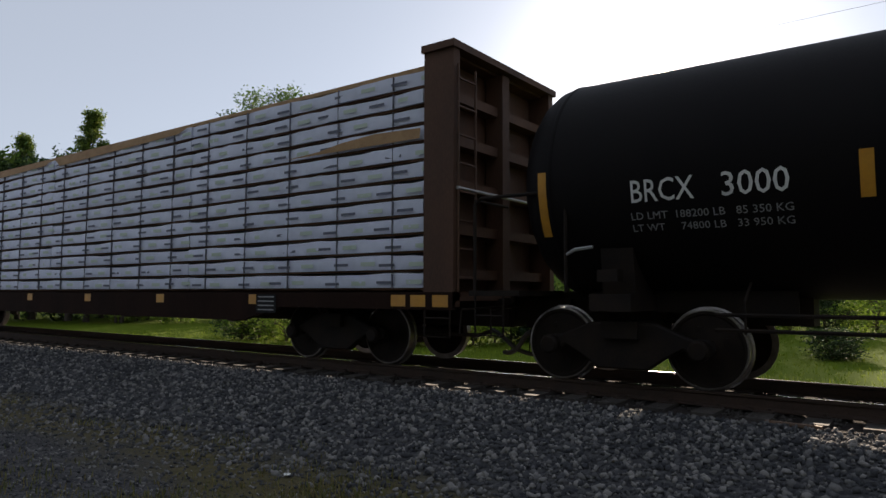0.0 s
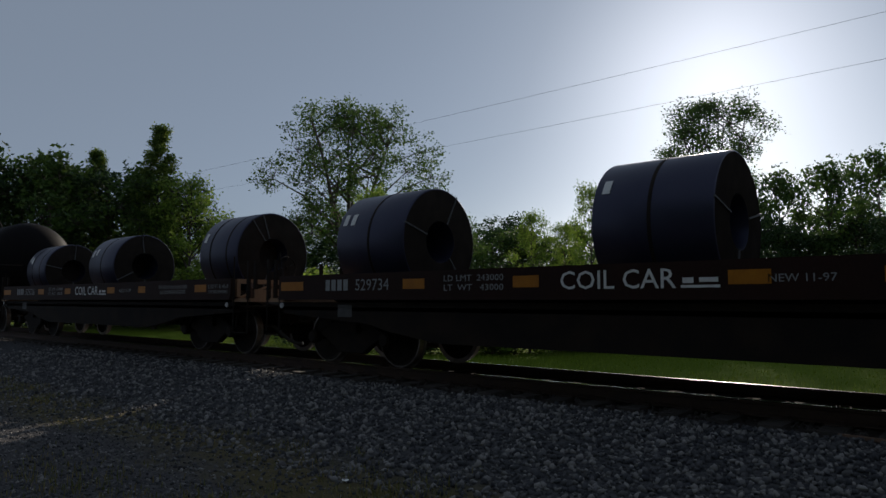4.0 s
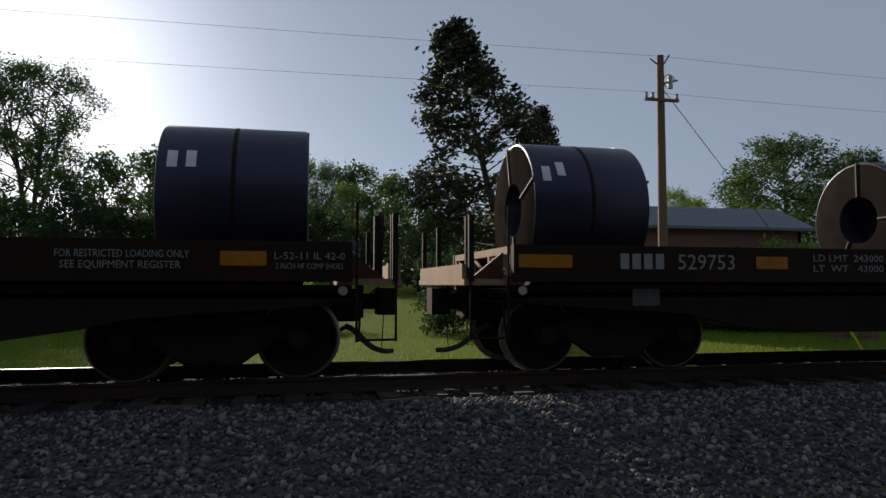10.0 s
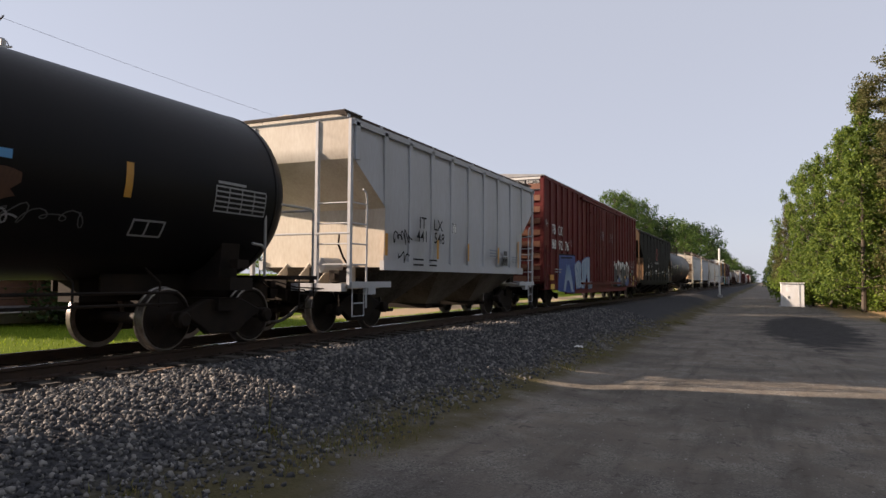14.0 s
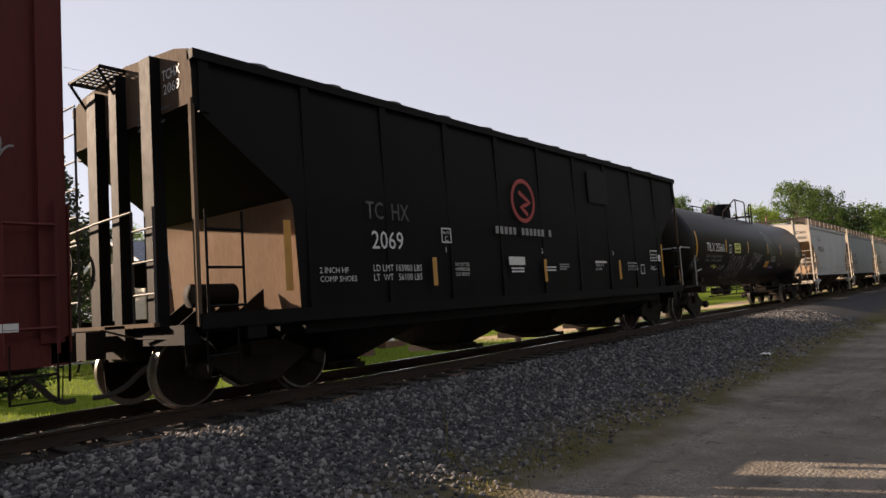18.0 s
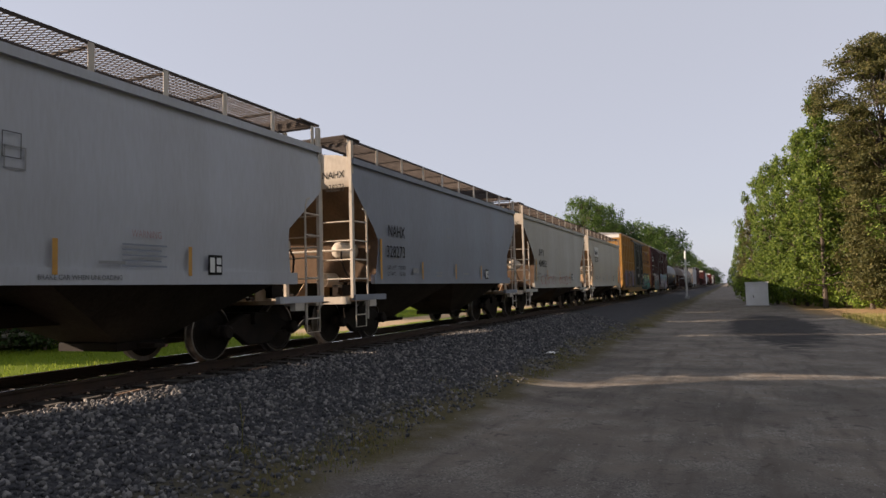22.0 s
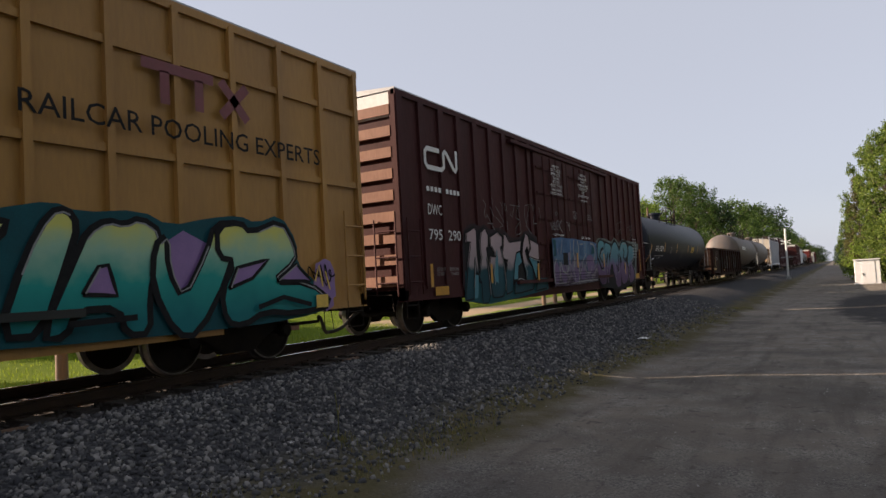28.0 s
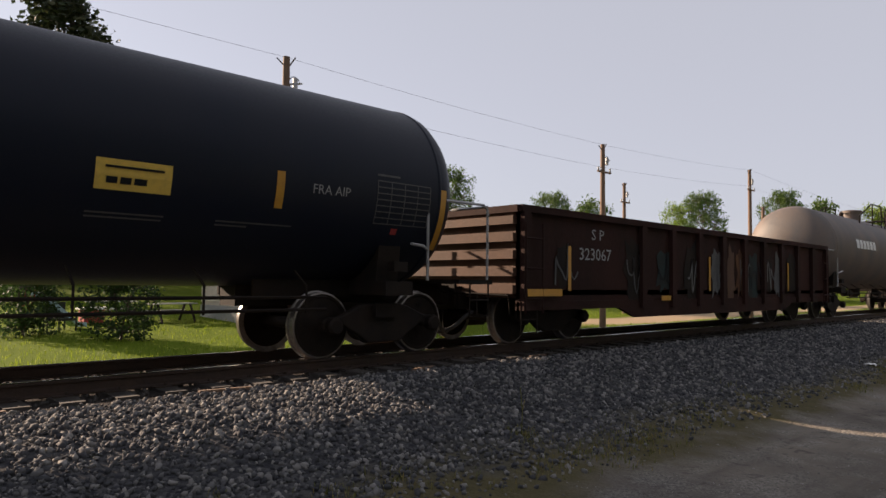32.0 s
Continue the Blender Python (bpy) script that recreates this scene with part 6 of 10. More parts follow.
def lumber_car(x0, x1):
    L = x1 - x0
    car = start_car("lumber_car", "brown centre-beam flat car with end bulkheads", "flat car", x0)
    part("deck", soften(boxes((0, L, -1.45, 1.45, 0.98, 1.1)), 0.01), M_BULK, car)
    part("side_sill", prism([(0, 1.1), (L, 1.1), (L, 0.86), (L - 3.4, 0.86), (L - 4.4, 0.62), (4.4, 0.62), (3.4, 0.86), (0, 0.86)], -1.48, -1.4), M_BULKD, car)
    part("center_sill", boxes((-0.2, L + 0.2, -0.25, 0.25, 0.6, 0.98)), M_STEEL, car)
    part("centre_beam", boxes((0.5, L - 0.5, -0.06, 0.06, 1.1, 4.3)), M_BULK, car)
    for e, d in ((0, 1), (L, -1)):
        q = lambda a: e + d * a
        for y in (-1.45, 1.3):
            part("bulkhead_post", soften(boxes((min(q(0), q(0.5)), max(q(0), q(0.5)), y, y + 0.15, 0.9, 4.45)), 0.015), M_BULK, car)
        part("bulkhead_post", soften(boxes((min(q(0.05), q(0.35)), max(q(0.05), q(0.35)), -0.1, 0.1, 1.0, 4.4)), 0.015), M_BULK, car)
        part("bulkhead_sheet", boxes((min(q(0.38), q(0.46)), max(q(0.38), q(0.46)), -1.4, 1.4, 1.0, 4.4)), M_BULK, car)
        for k in range(6):
            z = 1.35 + k * 0.62
            part("bulkhead_rib", soften(boxes((min(q(0.14), q(0.4)), max(q(0.14), q(0.4)), -1.32, 1.32, z - 0.07, z + 0.07)), 0.02), M_BULK, car)
        part("bulkhead_cap", soften(boxes((min(q(-0.04), q(0.52)), max(q(-0.04), q(0.52)), -1.5, 1.5, 4.42, 4.52)), 0.02), M_BULK, car)
        ladder(car, q(-0.03), -1.38, 1.1, 4.2, False, 0.42, M_BULK)
        part("tie_bar", rods([(q(-0.03), -1.4, 2.5), (q(-0.03), 1.4, 2.5)], r=0.025), M_GALV, car)
        step_iron(car, min(q(0.05), q(0.47)), -1.46, 0.7)
    side = flat_side(-1.48)
    for x in (L - 1.05, L - 0.7, L - 0.32, L - 4.2, L - 7.0, L - 9.8, L - 12.6, L - 15.4):
        bars("reflector", [(x, 0.9, 0.26, 0.16)], M_YEL, car, side, "yellow reflector panel")
    bars("data_panel", [(L - 4.0, 0.76, 0.5, 0.3)], M_BLACKP, car, flat_side(-1.485), "black data panel with white rules")
    bars("data_rule", [(L - 3.95, 0.8 + 0.07 * k, 0.4, 0.02) for k in range(4)], M_DIMW, car, flat_side(-1.488))
    for k in range(6):
        part("winch", soften(boxes((1.5 + k * 3.4, 1.75 + k * 3.4, -1.4, -1.15, 0.6, 0.86)), 0.02), M_STEEL, car)
    bogie(car, 2.6)
    bogie(car, L - 2.6)
    couplers(car, L)
    # the load: wrapped bundles in tiers on both sides of the beam
    rr = random.Random(5)
    cols, tiers = 4, 12
    cw = (L - 1.1) / cols
    protos = {}
    th = 3.12 / tiers
    for i in range(cols):
        for k in range(tiers):
            for s in (-1, 1):
                if s > 0 and k < tiers - 2:
                    continue
                x, z = x0 + 0.55 + cw * i + cw / 2, 1.13 + th * k
                name = "lumber_bundle"
                ob = thing(name, "lumber bundle in printed white plastic wrap, stacked on the car", "lumber bundle", "wrapped lumber bundles on the flat car")
                w, h = cw / 2 - 0.006, th - 0.034
                bm = bmesh.new()
                ya, yb = sorted((s * 1.38, s * 0.1))
                n = 24
                # the wrap bulges and sags a little between its straps
                rows_ = []
                for a in range(n + 1):
                    xx = -w + 2 * w * a / n
                    dz = 0.012 * math.sin(a * 0.5 + k * 1.7 + i) + rr.uniform(-0.008, 0.008)
                    dy = rr.uniform(-0.02, 0.02)
                    rows_.append([bm.verts.new(p) for p in ((xx, ya + dy, 0.03), (xx, ya + dy - 0.01, h * 0.5), (xx, ya + dy, h + dz), (xx, yb, h + dz), (xx, yb, 0.03))])
                for a, b in zip(rows_, rows_[1:]):
                    for c in range(5):
                        bm.faces.new((a[c], a[(c + 1) % 5], b[(c + 1) % 5], b[c]))
                bm.faces.new(rows_[0])
                bm.faces.new(rows_[-1][::-1])
                bmesh.ops.recalc_face_normals(bm, faces=bm.faces[:])
                part("wrap", bm, M_WRAP, ob, smooth=True)
                if k == tiers - 1:
                    part("top_board", soften(boxes((-w, w, ya + 0.02, yb - 0.02, h + 0.015, h + 0.075)), 0.01), M_LUMBER, ob, "bare tan boards on the wrapped load")
                if k == tiers - 4 and i == cols - 1 and s < 0:
                    part("bare_board", patch([(w - 2.9, 0.05), (w - 0.05, 0.04), (w - 0.03, h * 0.82), (w - 0.9, h * 0.95), (w - 1.6, h * 0.72), (w - 2.1, h * 0.4)], flat_side(ya - 0.034)), M_LUMBER, ob, "bare tan boards where the wrap is torn")
                part("dunnage", boxes((-w + 0.02, w - 0.02, ya + 0.03, ya + 0.11, -0.002, 0.03), (-w + 0.02, w - 0.02, yb - 0.1, yb - 0.02, -0.002, 0.03)), M_DUNN, ob, "brown timber runner under the bundle")
                if s < 0:
                    wr = flat_side(ya - 0.016)
                    sh = rr.uniform(-0.06, 0.06)
                    for u in (-0.8, -0.4, 0.0, 0.4, 0.8):
                        part("strap", boxes((u * w - 0.003, u * w + 0.003, ya - 0.033, ya + 0.01, 0.02, h + 0.005)), M_INK, ob)
                        mx, dip = (u + sh) * w + rr.uniform(-0.45, 0.0), rr.uniform(-0.1, 0.06)
                        bars("maker_mark", [(mx, h * (0.4 + dip), 0.3, 0.04)], M_INKD, ob, wr, "printed maker's mark as a dark bar")
                        bars("pale_mark", [(mx + 0.56, h * (0.38 + dip), 0.28, 0.06)], M_PALEG, ob, wr, "pale green printed bar")
                    if k == tiers - 1 and i in (1, 2):
                        part("bare_board", patch([(-w + 0.3, 0.06), (w - 0.4, 0.14), (w - 0.1, h), (-w + 0.1, h)], flat_side(ya - 0.03)), M_LUMBER, ob, "bare tan boards where the wrap is torn")
                LOADS.append((ob, x, z))
    return car

# ---- the train, from its head (which passes first) backwards; numbers are places along the track at the start ----
lumber_car(-28.6, -5.2)

car, side, L = tank_car(-4.55, 12.98, "black tank car with white lettering and a scrawled tag", M_TANKM, yellow=False, belts=2, m=9.3, rail=8.24, man=(8.65, 0.36, 4.35))
lettering("reporting_mark", "BRCX", 1.76, 2.1, 0.25, M_WHITE, car, side, width=0.71)
lettering("car_number", "3000", 2.73, 2.1, 0.25, M_WHITE, car, side, width=0.66)
lettering("load_limit", "LD LMT  188200 LB   85 350 KG", 1.75, 1.9, 0.085, M_DIMW, car, side, width=1.66)
lettering("light_weight", "LT WT     74800 LB   33 950 KG", 1.75, 1.76, 0.085, M_DIMW, car, side, width=1.66)
bars("reflective_stripe", [(0.62, 1.75, 0.11, 0.8)], M_YEL, car, side, "long yellow reflective stripe")
stripes(car, (3.98, 7.4, 13.2, 16.4), 1.98, side, 0.12, 0.45)
part("spray_tag", ribbon(scrawl(5.33, 1.72, 0.8, 0.26, 3, 5) + scrawl(6.2, 1.72, 1.05, 0.32, 5, 6), 0.028, side), M_DIMW, car, "white spray-can scrawl")
bars("data_panel", [(11.62, 1.82 + k * 0.05, 0.58, 0.025) for k in range(4)] + [(4.9, 1.8 + k * 0.06, 0.3, 0.025) for k in range(3)], M_DIMW, car, side, "small stencilled data")
bars("square_decal", [(14.33, 1.73, 0.5, 0.03), (14.33, 1.98, 0.5, 0.03), (14.33, 1.73, 0.03, 0.28), (14.8, 1.73, 0.03, 0.28)], M_DIMW, car, side)
lettering("end_mark", "BRCX 3000", 16.6, 2.75, 0.11, M_DIMW, car, side, width=0.6)

COIL_CARS = [
    (14.8, 28.2, "529726", "long"), (29.8, 42.9, "529734", "long"), (44.5, 58.6, "534696", "long"), (60.2, 72.2, "535229", "short2"),
    (73.8, 85.6, "535237", "short"), (87.2, 100.6, "534579", "plain"), (102.4, 116.3, "529753", "long"), (118.0, 131.6, "529751", "long"),
]
for a, b, num, style in COIL_CARS:
    coil_car(a, b, num, style)
COILS = [   # place along the train, radius, width
    (15.6, 0.87, 1.6), (20.6, 0.87, 1.6), (26.7, 0.92, 1.5), (31.5, 0.93, 1.65), (36.5, 0.905, 1.57), (40.63, 0.9, 1.5), (45.26, 0.915, 1.45), (50.45, 0.915, 1.57),
    (56.65, 0.907, 1.58), (61.3, 0.905, 1.52), (65.75, 0.92, 1.52), (70.1, 0.905, 1.52), (74.69, 0.92, 1.62), (79.3, 0.916, 1.64), (83.5, 0.906, 1.57), (88.03, 0.92, 1.22),
    (94.1, 0.915, 1.72), (99.31, 0.913, 1.66), (103.66, 0.9, 1.55), (109.22, 0.885, 1.57), (114.95, 0.9, 1.5), (119.48, 0.875, 1.64), (124.25, 0.89, 1.64), (130.7, 0.885, 1.72),
]
for k, (x, r_, w_) in enumerate(COILS):
    steel_coil(x, r_, w_, 1.17 + r_, seed=k)

car, side, L = tank_car(133.4, 149.7, "glossy black tank car with yellow lettering and white spray tags", M_TANK, head=M_TANKE, belts=1, m=7.9, rail=5.17, man=(7.5, 0.42, 4.3))
bars("owner_name_bar", [(2.03 + 0.115 * k, 2.36, 0.08, 0.08) for k in range(8)], M_YPAINT, car, side, "yellow letter blocks")
lettering("reporting_mark", "UTLX", 2.08, 1.94, 0.27, M_YPAINT, car, side, width=0.78)
lettering("car_number", "662721", 2.97, 1.94, 0.27, M_YPAINT, car, side, width=1.06)
lettering("load_limit", "LD LMT  212900 LB   96 600 KG", 2.08, 1.74, 0.09, M_YPAINT, car, side, width=1.72)
lettering("light_weight", "LT WT     73100 LB   33 150 KG", 2.08, 1.59, 0.09, M_YPAINT, car, side, width=1.72)
stripes(car, (4.08, 6.42, 12.6), 2.09, side, 0.11, 0.45)
bars("reflective_stripe", [(0.95, 1.96, 0.12, 0.93)], M_YEL, car, side, "long yellow reflective stripe")
part("spray_tag", ribbon([[(2.75, 1.5), (2.55, 1.53), (2.45, 1.35), (2.52, 1.22), (2.72, 1.22)], [(2.8, 1.18), (2.83, 1.5), (2.98, 1.48), (2.96, 1.38), (2.83, 1.35), (3.02, 1.2)], [(3.1, 1.22), (3.13, 1.42)], [(3.26, 1.52), (3.28, 1.24), (3.38, 1.24)], [(3.2, 1.43), (3.42, 1.45)]], 0.05, side), M_WHITE, car, "white spray-can word")
part("spray_tag", ribbon([[(4.2 + 0.1 * i, 1.4 + (0.55 if i % 2 else 0) + 0.04 * math.sin(i)) for i in range(12)], [(5.4, 1.5), (5.8, 1.75), (5.65, 2.0), (5.4, 1.8), (5.6, 1.5), (6.0, 1.6), (6.3, 2.1), (6.2, 1.6), (6.6, 1.5), (6.8, 1.95), (6.6, 1.8), (6.7, 1.3), (6.5, 1.1), (7.0, 1.45), (7.4, 1.7), (7.7, 1.35), (7.9, 1.45), (8.45, 1.36)]], 0.035, side), M_WHITE, car, "long white spray-can scrawl")
bars("paper_placard", [(9.95, 2.6, 0.33, 0.3)], M_GREYP, car, side, "grey placard")
part("paint_patch", blob(10.75, 2.1, 0.95, 0.42, side, 6, 24, 0.22), M_BULK, car, "faded orange-brown paint patch")
bars("paint_strip", [(10.45, 2.34, 0.7, 0.1)], M_BLUEP, car, round_side(2.47, 1.45, 0.012), "narrow blue paint strip")
part("spray_tag", ribbon(scrawl(10.5, 1.55, 0.8, 0.28, 8, 6), 0.025, round_side(2.47, 1.45, 0.014)), M_DIMW, car, "white spray-can scrawl")
part("spray_tag", ribbon(scrawl(11.0, 1.6, 1.2, 0.3, 18, 5), 0.018, round_side(2.47, 1.45, 0.014)), M_GREYP, car, "thin grey spray-can scrawl")
bars("paper_placard", [(8.1, 2.0, 0.36, 0.42)], M_GREYP, car, side)
bars("data_panel", [(14.16, 2.05 + k * 0.075, 1.1, 0.025) for k in range(6)] + [(14.16 + 0.275 * k, 2.05, 0.02, 0.38) for k in range(5)] + [(14.2, 2.48, 0.6, 0.04)], M_DIMW, car, side, "white-ruled data panel")
bars("square_decal", [(12.84, 1.56, 0.54, 0.03), (12.84, 1.79, 0.54, 0.03), (12.84, 1.56, 0.03, 0.25), (13.35, 1.56, 0.03, 0.25), (13.08, 1.56, 0.03, 0.25)], M_DIMW, car, side)

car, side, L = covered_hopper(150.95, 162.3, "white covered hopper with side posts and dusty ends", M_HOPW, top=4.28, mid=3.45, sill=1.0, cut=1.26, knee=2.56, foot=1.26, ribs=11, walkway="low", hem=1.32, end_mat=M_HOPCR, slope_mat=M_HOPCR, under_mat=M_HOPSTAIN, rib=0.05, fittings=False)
side = flat_side(-1.69)
lettering("reporting_mark", "IT   LX", 2.67, 2.24, 0.26, M_BLACKP, car, side, width=1.25)
lettering("car_number", "441   548", 2.55, 1.93, 0.26, M_BLACKP, car, side, width=1.46)
part("spray_tag", ribbon(scrawl(1.5, 1.8, 0.8, 0.38, 2, 5) + scrawl(1.7, 1.4, 0.5, 0.35, 9, 2), 0.035, side), M_BLACKP, car, "black spray-can scrawl")
stripes(car, (1.15, 3.6, 5.46, 7.7), 1.56, side, 0.11, 0.46)
bars("reflective_stripe", [(9.6, 1.45, 0.11, 0.85)], M_YEL, car, flat_side(-1.645), "long yellow reflective stripe")
bars("load_data", [(2.4, 1.5, 0.5, 0.04), (3.2, 1.5, 0.4, 0.04), (2.4, 1.38, 0.5, 0.04), (3.2, 1.38, 0.4, 0.04)], M_BLACKP, car, side)
bars("plate_label", [(4.55, 2.24, 0.28, 0.26)], M_WHITE, car, flat_side(-1.642), "white plate label")
bars("plate_label_edge", [(4.56, 2.25, 0.26, 0.014), (4.56, 2.475, 0.26, 0.014), (4.56, 2.25, 0.014, 0.24), (4.806, 2.25, 0.014, 0.24)], M_BLACKP, car, flat_side(-1.646))
lettering("plate_mark", "PLATE", 4.6, 2.41, 0.05, M_BLACKP, car, flat_side(-1.646), width=0.17)
lettering("plate_mark", "C", 4.645, 2.29, 0.1, M_BLACKP, car, flat_side(-1.646))
bars("data_panel", [(8.08, 1.5, 0.46, 0.26)], M_BLACKP, car, side, "black data panel with white rules")
bars("data_rule", [(8.1, 1.52, 0.42, 0.015), (8.1, 1.725, 0.42, 0.015), (8.1, 1.58, 0.42, 0.012), (8.3, 1.58, 0.012, 0.15)], M_DIMW, car, flat_side(-1.696))
bars("faded_panel", [(8.21, 1.8, 0.3, 0.14)], M_GREYP, car, side)
for k in range(3):
    bars("faint_note", [(7.05, 1.9 - 0.08 * k, 0.62 - 0.12 * (k % 2), 0.035)], M_HOPB, car, side, "faint stencilled note")
    bars("faint_note", [(8.95, 1.76 - 0.07 * k, 0.5, 0.03)], M_HOPB, car, side, "faint stencilled note")

car, side, L = boxcar(163.5, 182.9, "rust-red boxcar with corrugated ends and spray-painted lower side", M_BOXR, end_mat=M_BOXE)
for dx_, m_, y_ in ((0.035, M_BLACKP, -1.637), (0.0, M_WHITE, -1.645)):
    lettering("reporting_mark" if m_ is M_WHITE else "drop_shade", "TB   OX", 0.96 + dx_, 2.82 - dx_, 0.36, m_, car, flat_side(y_), width=1.46)
    lettering("car_number" if m_ is M_WHITE else "drop_shade", "88  92  76", 0.93 + dx_, 2.26 - dx_, 0.36, m_, car, flat_side(y_), width=2.4)
part("spray_tag", ribbon(scrawl(0.05, 2.98, 0.36, 0.34, 4, 3), 0.028, flat_side(-1.66)), M_DIMW, car)
bars("end_number_panel", [(0.4, 4.55, 1.1, 0.2)], M_BLACKP, car, lambda x, z: (0.012, -x, z), "black panel on the end")
lettering("end_number", "TBOX 889276", 0.45, 4.59, 0.13, M_WHITE, car, lambda x, z: (0.008, -x, z), width=1.0)
wr = flat_side(-1.69)
fl_ = lambda o: flat_side(-1.637 - o)
part("sprayed_ground", patch([(1.92, 2.09), (4.39, 2.14), (4.32, 0.54), (1.82, 0.66)], fl_(0.0)), M_DEEPB, car, "flat deep-blue sprayed panel")
part("graffiti_highlight", ribbon([[(1.9, 1.3), (1.94, 2.08), (4.36, 2.12)], [(2.2, 1.95), (3.9, 2.0)]], 0.05, fl_(0.003)), M_BLACKP, car, "black edge of the blue panel")
for k_, (pts_, m_) in enumerate((
        (((2.52, 0.66), (2.97, 1.71), (3.53, 1.73), (4.15, 0.59), (3.69, 0.61), (3.41, 1.07), (3.07, 1.07), (2.87, 0.65)), M_FADE4),
        (((4.27, 1.75), (4.93, 1.95), (5.49, 1.78), (5.35, 1.26), (5.64, 0.78), (4.51, 0.71), (4.36, 1.26)), M_PALEB),
        (((5.5, 1.92), (6.32, 2.12), (7.42, 2.13), (7.48, 0.74), (6.67, 0.69), (6.41, 1.4), (5.95, 0.73), (5.55, 0.74)), M_PALEB))):
    part("graffiti_letter", patch(pts_, fl_(0.006 + 0.002 * k_)), m_, car, "blue-white sprayed letter")
    part("graffiti_outline", ribbon([bend(pts_)], 0.045, fl_(0.014)), M_DEEPB, car, "blue sprayed outline")
for st_ in (((4.5, 1.6), (4.9, 1.4), (4.7, 1.0)), ((5.0, 1.75), (5.2, 1.3), (5.1, 0.85)), ((5.9, 1.9), (5.8, 1.2)), ((6.8, 1.9), (7.0, 1.3), (6.9, 0.9))):
    part("graffiti_outline", ribbon([bend(st_)], 0.07, fl_(0.014)), M_BLUED, car, "slate sprayed stroke")
bars("load_data", [(1.15, 1.47, 0.4, 0.045), (1.65, 1.47, 0.45, 0.045), (1.15, 1.37, 0.4, 0.045), (1.65, 1.37, 0.4, 0.045)], M_DIMW, car, flat_side(-1.7))
part("graffiti_field", patch(curl((11.6, 0.78), (11.5, 1.7), (12.0, 2.12), (13.0, 2.0), (13.9, 2.14), (14.6, 2.12), (15.2, 2.18), (15.5, 2.0), (15.75, 2.02), (16.1, 2.26), (16.5, 2.2), (16.95, 1.7), (16.9, 0.74), (14.0, 0.74))[:-1], flat_side(-1.637)), M_STEEL, car, "dark sprayed field behind the letters")
for k_, ox in enumerate((-2.42, 0.0)):
    lay = lambda pts, d_, m_, nm, lb="": part(nm, patch([(a + ox, b) for a, b in pts], flat_side(-1.637 - d_)), m_, car, lb)
    lay(curl((14.02, 0.82), (14.0, 1.5), (14.06, 2.05), (14.6, 2.1), (14.6, 1.72), (14.3, 1.6), (14.66, 1.3), (14.74, 0.82))[:-1], 0.003, M_TAUPE, "graffiti_letter", "taupe letter shape")
    lay(curl((14.68, 0.8), (14.66, 2.1), (15.18, 2.12), (15.2, 1.5), (15.06, 0.8))[:-1], 0.003, M_GREYP, "graffiti_letter", "grey letter shape")
    lay(curl((15.12, 0.9), (15.3, 1.8), (15.45, 2.03), (15.68, 1.7), (15.6, 1.3), (15.46, 0.8))[:-1], 0.004, M_GREYP, "graffiti_letter", "grey letter shape")
    lay(curl((15.8, 1.25), (15.76, 1.9), (16.05, 2.2), (16.4, 2.14), (16.78, 1.9), (16.86, 1.5), (16.6, 1.3), (16.3, 1.45))[:-1], 0.004, M_TAUPE, "graffiti_letter", "taupe letter shape")
    lay(curl((15.56, 0.8), (15.62, 1.2), (16.0, 1.12), (16.3, 1.42), (16.8, 1.2), (16.84, 0.8))[:-1], 0.005, M_DEEPB, "graffiti_letter", "blue letter shape")
    for q_, (xa_, xb_, zt_, zb_, dp_, n_) in enumerate(((14.03, 14.58, 2.09, 1.82, 0.2, 9), (14.7, 15.15, 2.12, 1.9, 0.12, 7), (15.28, 15.64, 2.02, 1.72, 0.1, 5), (15.82, 16.36, 2.19, 1.98, 0.22, 7), (16.52, 16.8, 1.98, 1.74, 0.2, 5), (14.1, 14.7, 1.27, 1.12, 0.16, 7), (15.62, 16.12, 1.2, 1.06, 0.14, 7), (16.2, 16.76, 1.42, 1.28, 0.14, 7))):
        lay(drips(xa_, xb_, zt_, zb_, dp_, n_, q_ + 9 * k_), 0.008, M_WHITE if q_ < 5 else M_DIMW, "graffiti_highlight", "white dripping cap")
    part("graffiti_outline", ribbon([[(a + ox, b) for a, b in st] for st in ([(14.62, 2.12), (14.63, 1.7), (14.3, 1.58), (14.05, 1.6)], [(14.2, 0.8), (14.3, 1.1), (14.5, 1.05), (14.64, 0.8)], [(15.2, 2.14), (15.22, 1.5), (15.08, 0.8)], [(15.72, 1.95), (15.74, 1.3), (15.52, 0.76)], [(16.1, 1.62), (16.4, 1.5), (16.55, 1.72)], [(16.5, 2.12), (16.48, 1.7)], [(16.9, 1.55), (16.84, 1.1), (16.6, 0.78)], [(15.3, 1.62), (15.3, 1.25), (15.42, 0.95)])], 0.055, flat_side(-1.648)), M_BLACKP, car, "black sprayed outline")
bars("orange_placard", [(15.21, 1.21, 0.44, 0.13)], M_YEL, car, flat_side(-1.672))
bars("car_data", [(16.88, 2.18 - 0.085 * k, 0.12, 0.05) for k in range(7)] + [(17.3, 2.18 - 0.085 * k, 0.12, 0.05) for k in range(8)] + [(17.76, 2.18 - 0.085 * k, 0.18, 0.05) for k in range(5)] + [(18.1, 2.18 - 0.085 * k, 0.1, 0.05) for k in range(5)], M_DIMW, car, wr, "white stencilled measurement columns")
bars("data_panel", [(17.79, 1.41, 0.45, 0.35)], M_BLACKP, car, flat_side(-1.637), "black data panel with white rules")
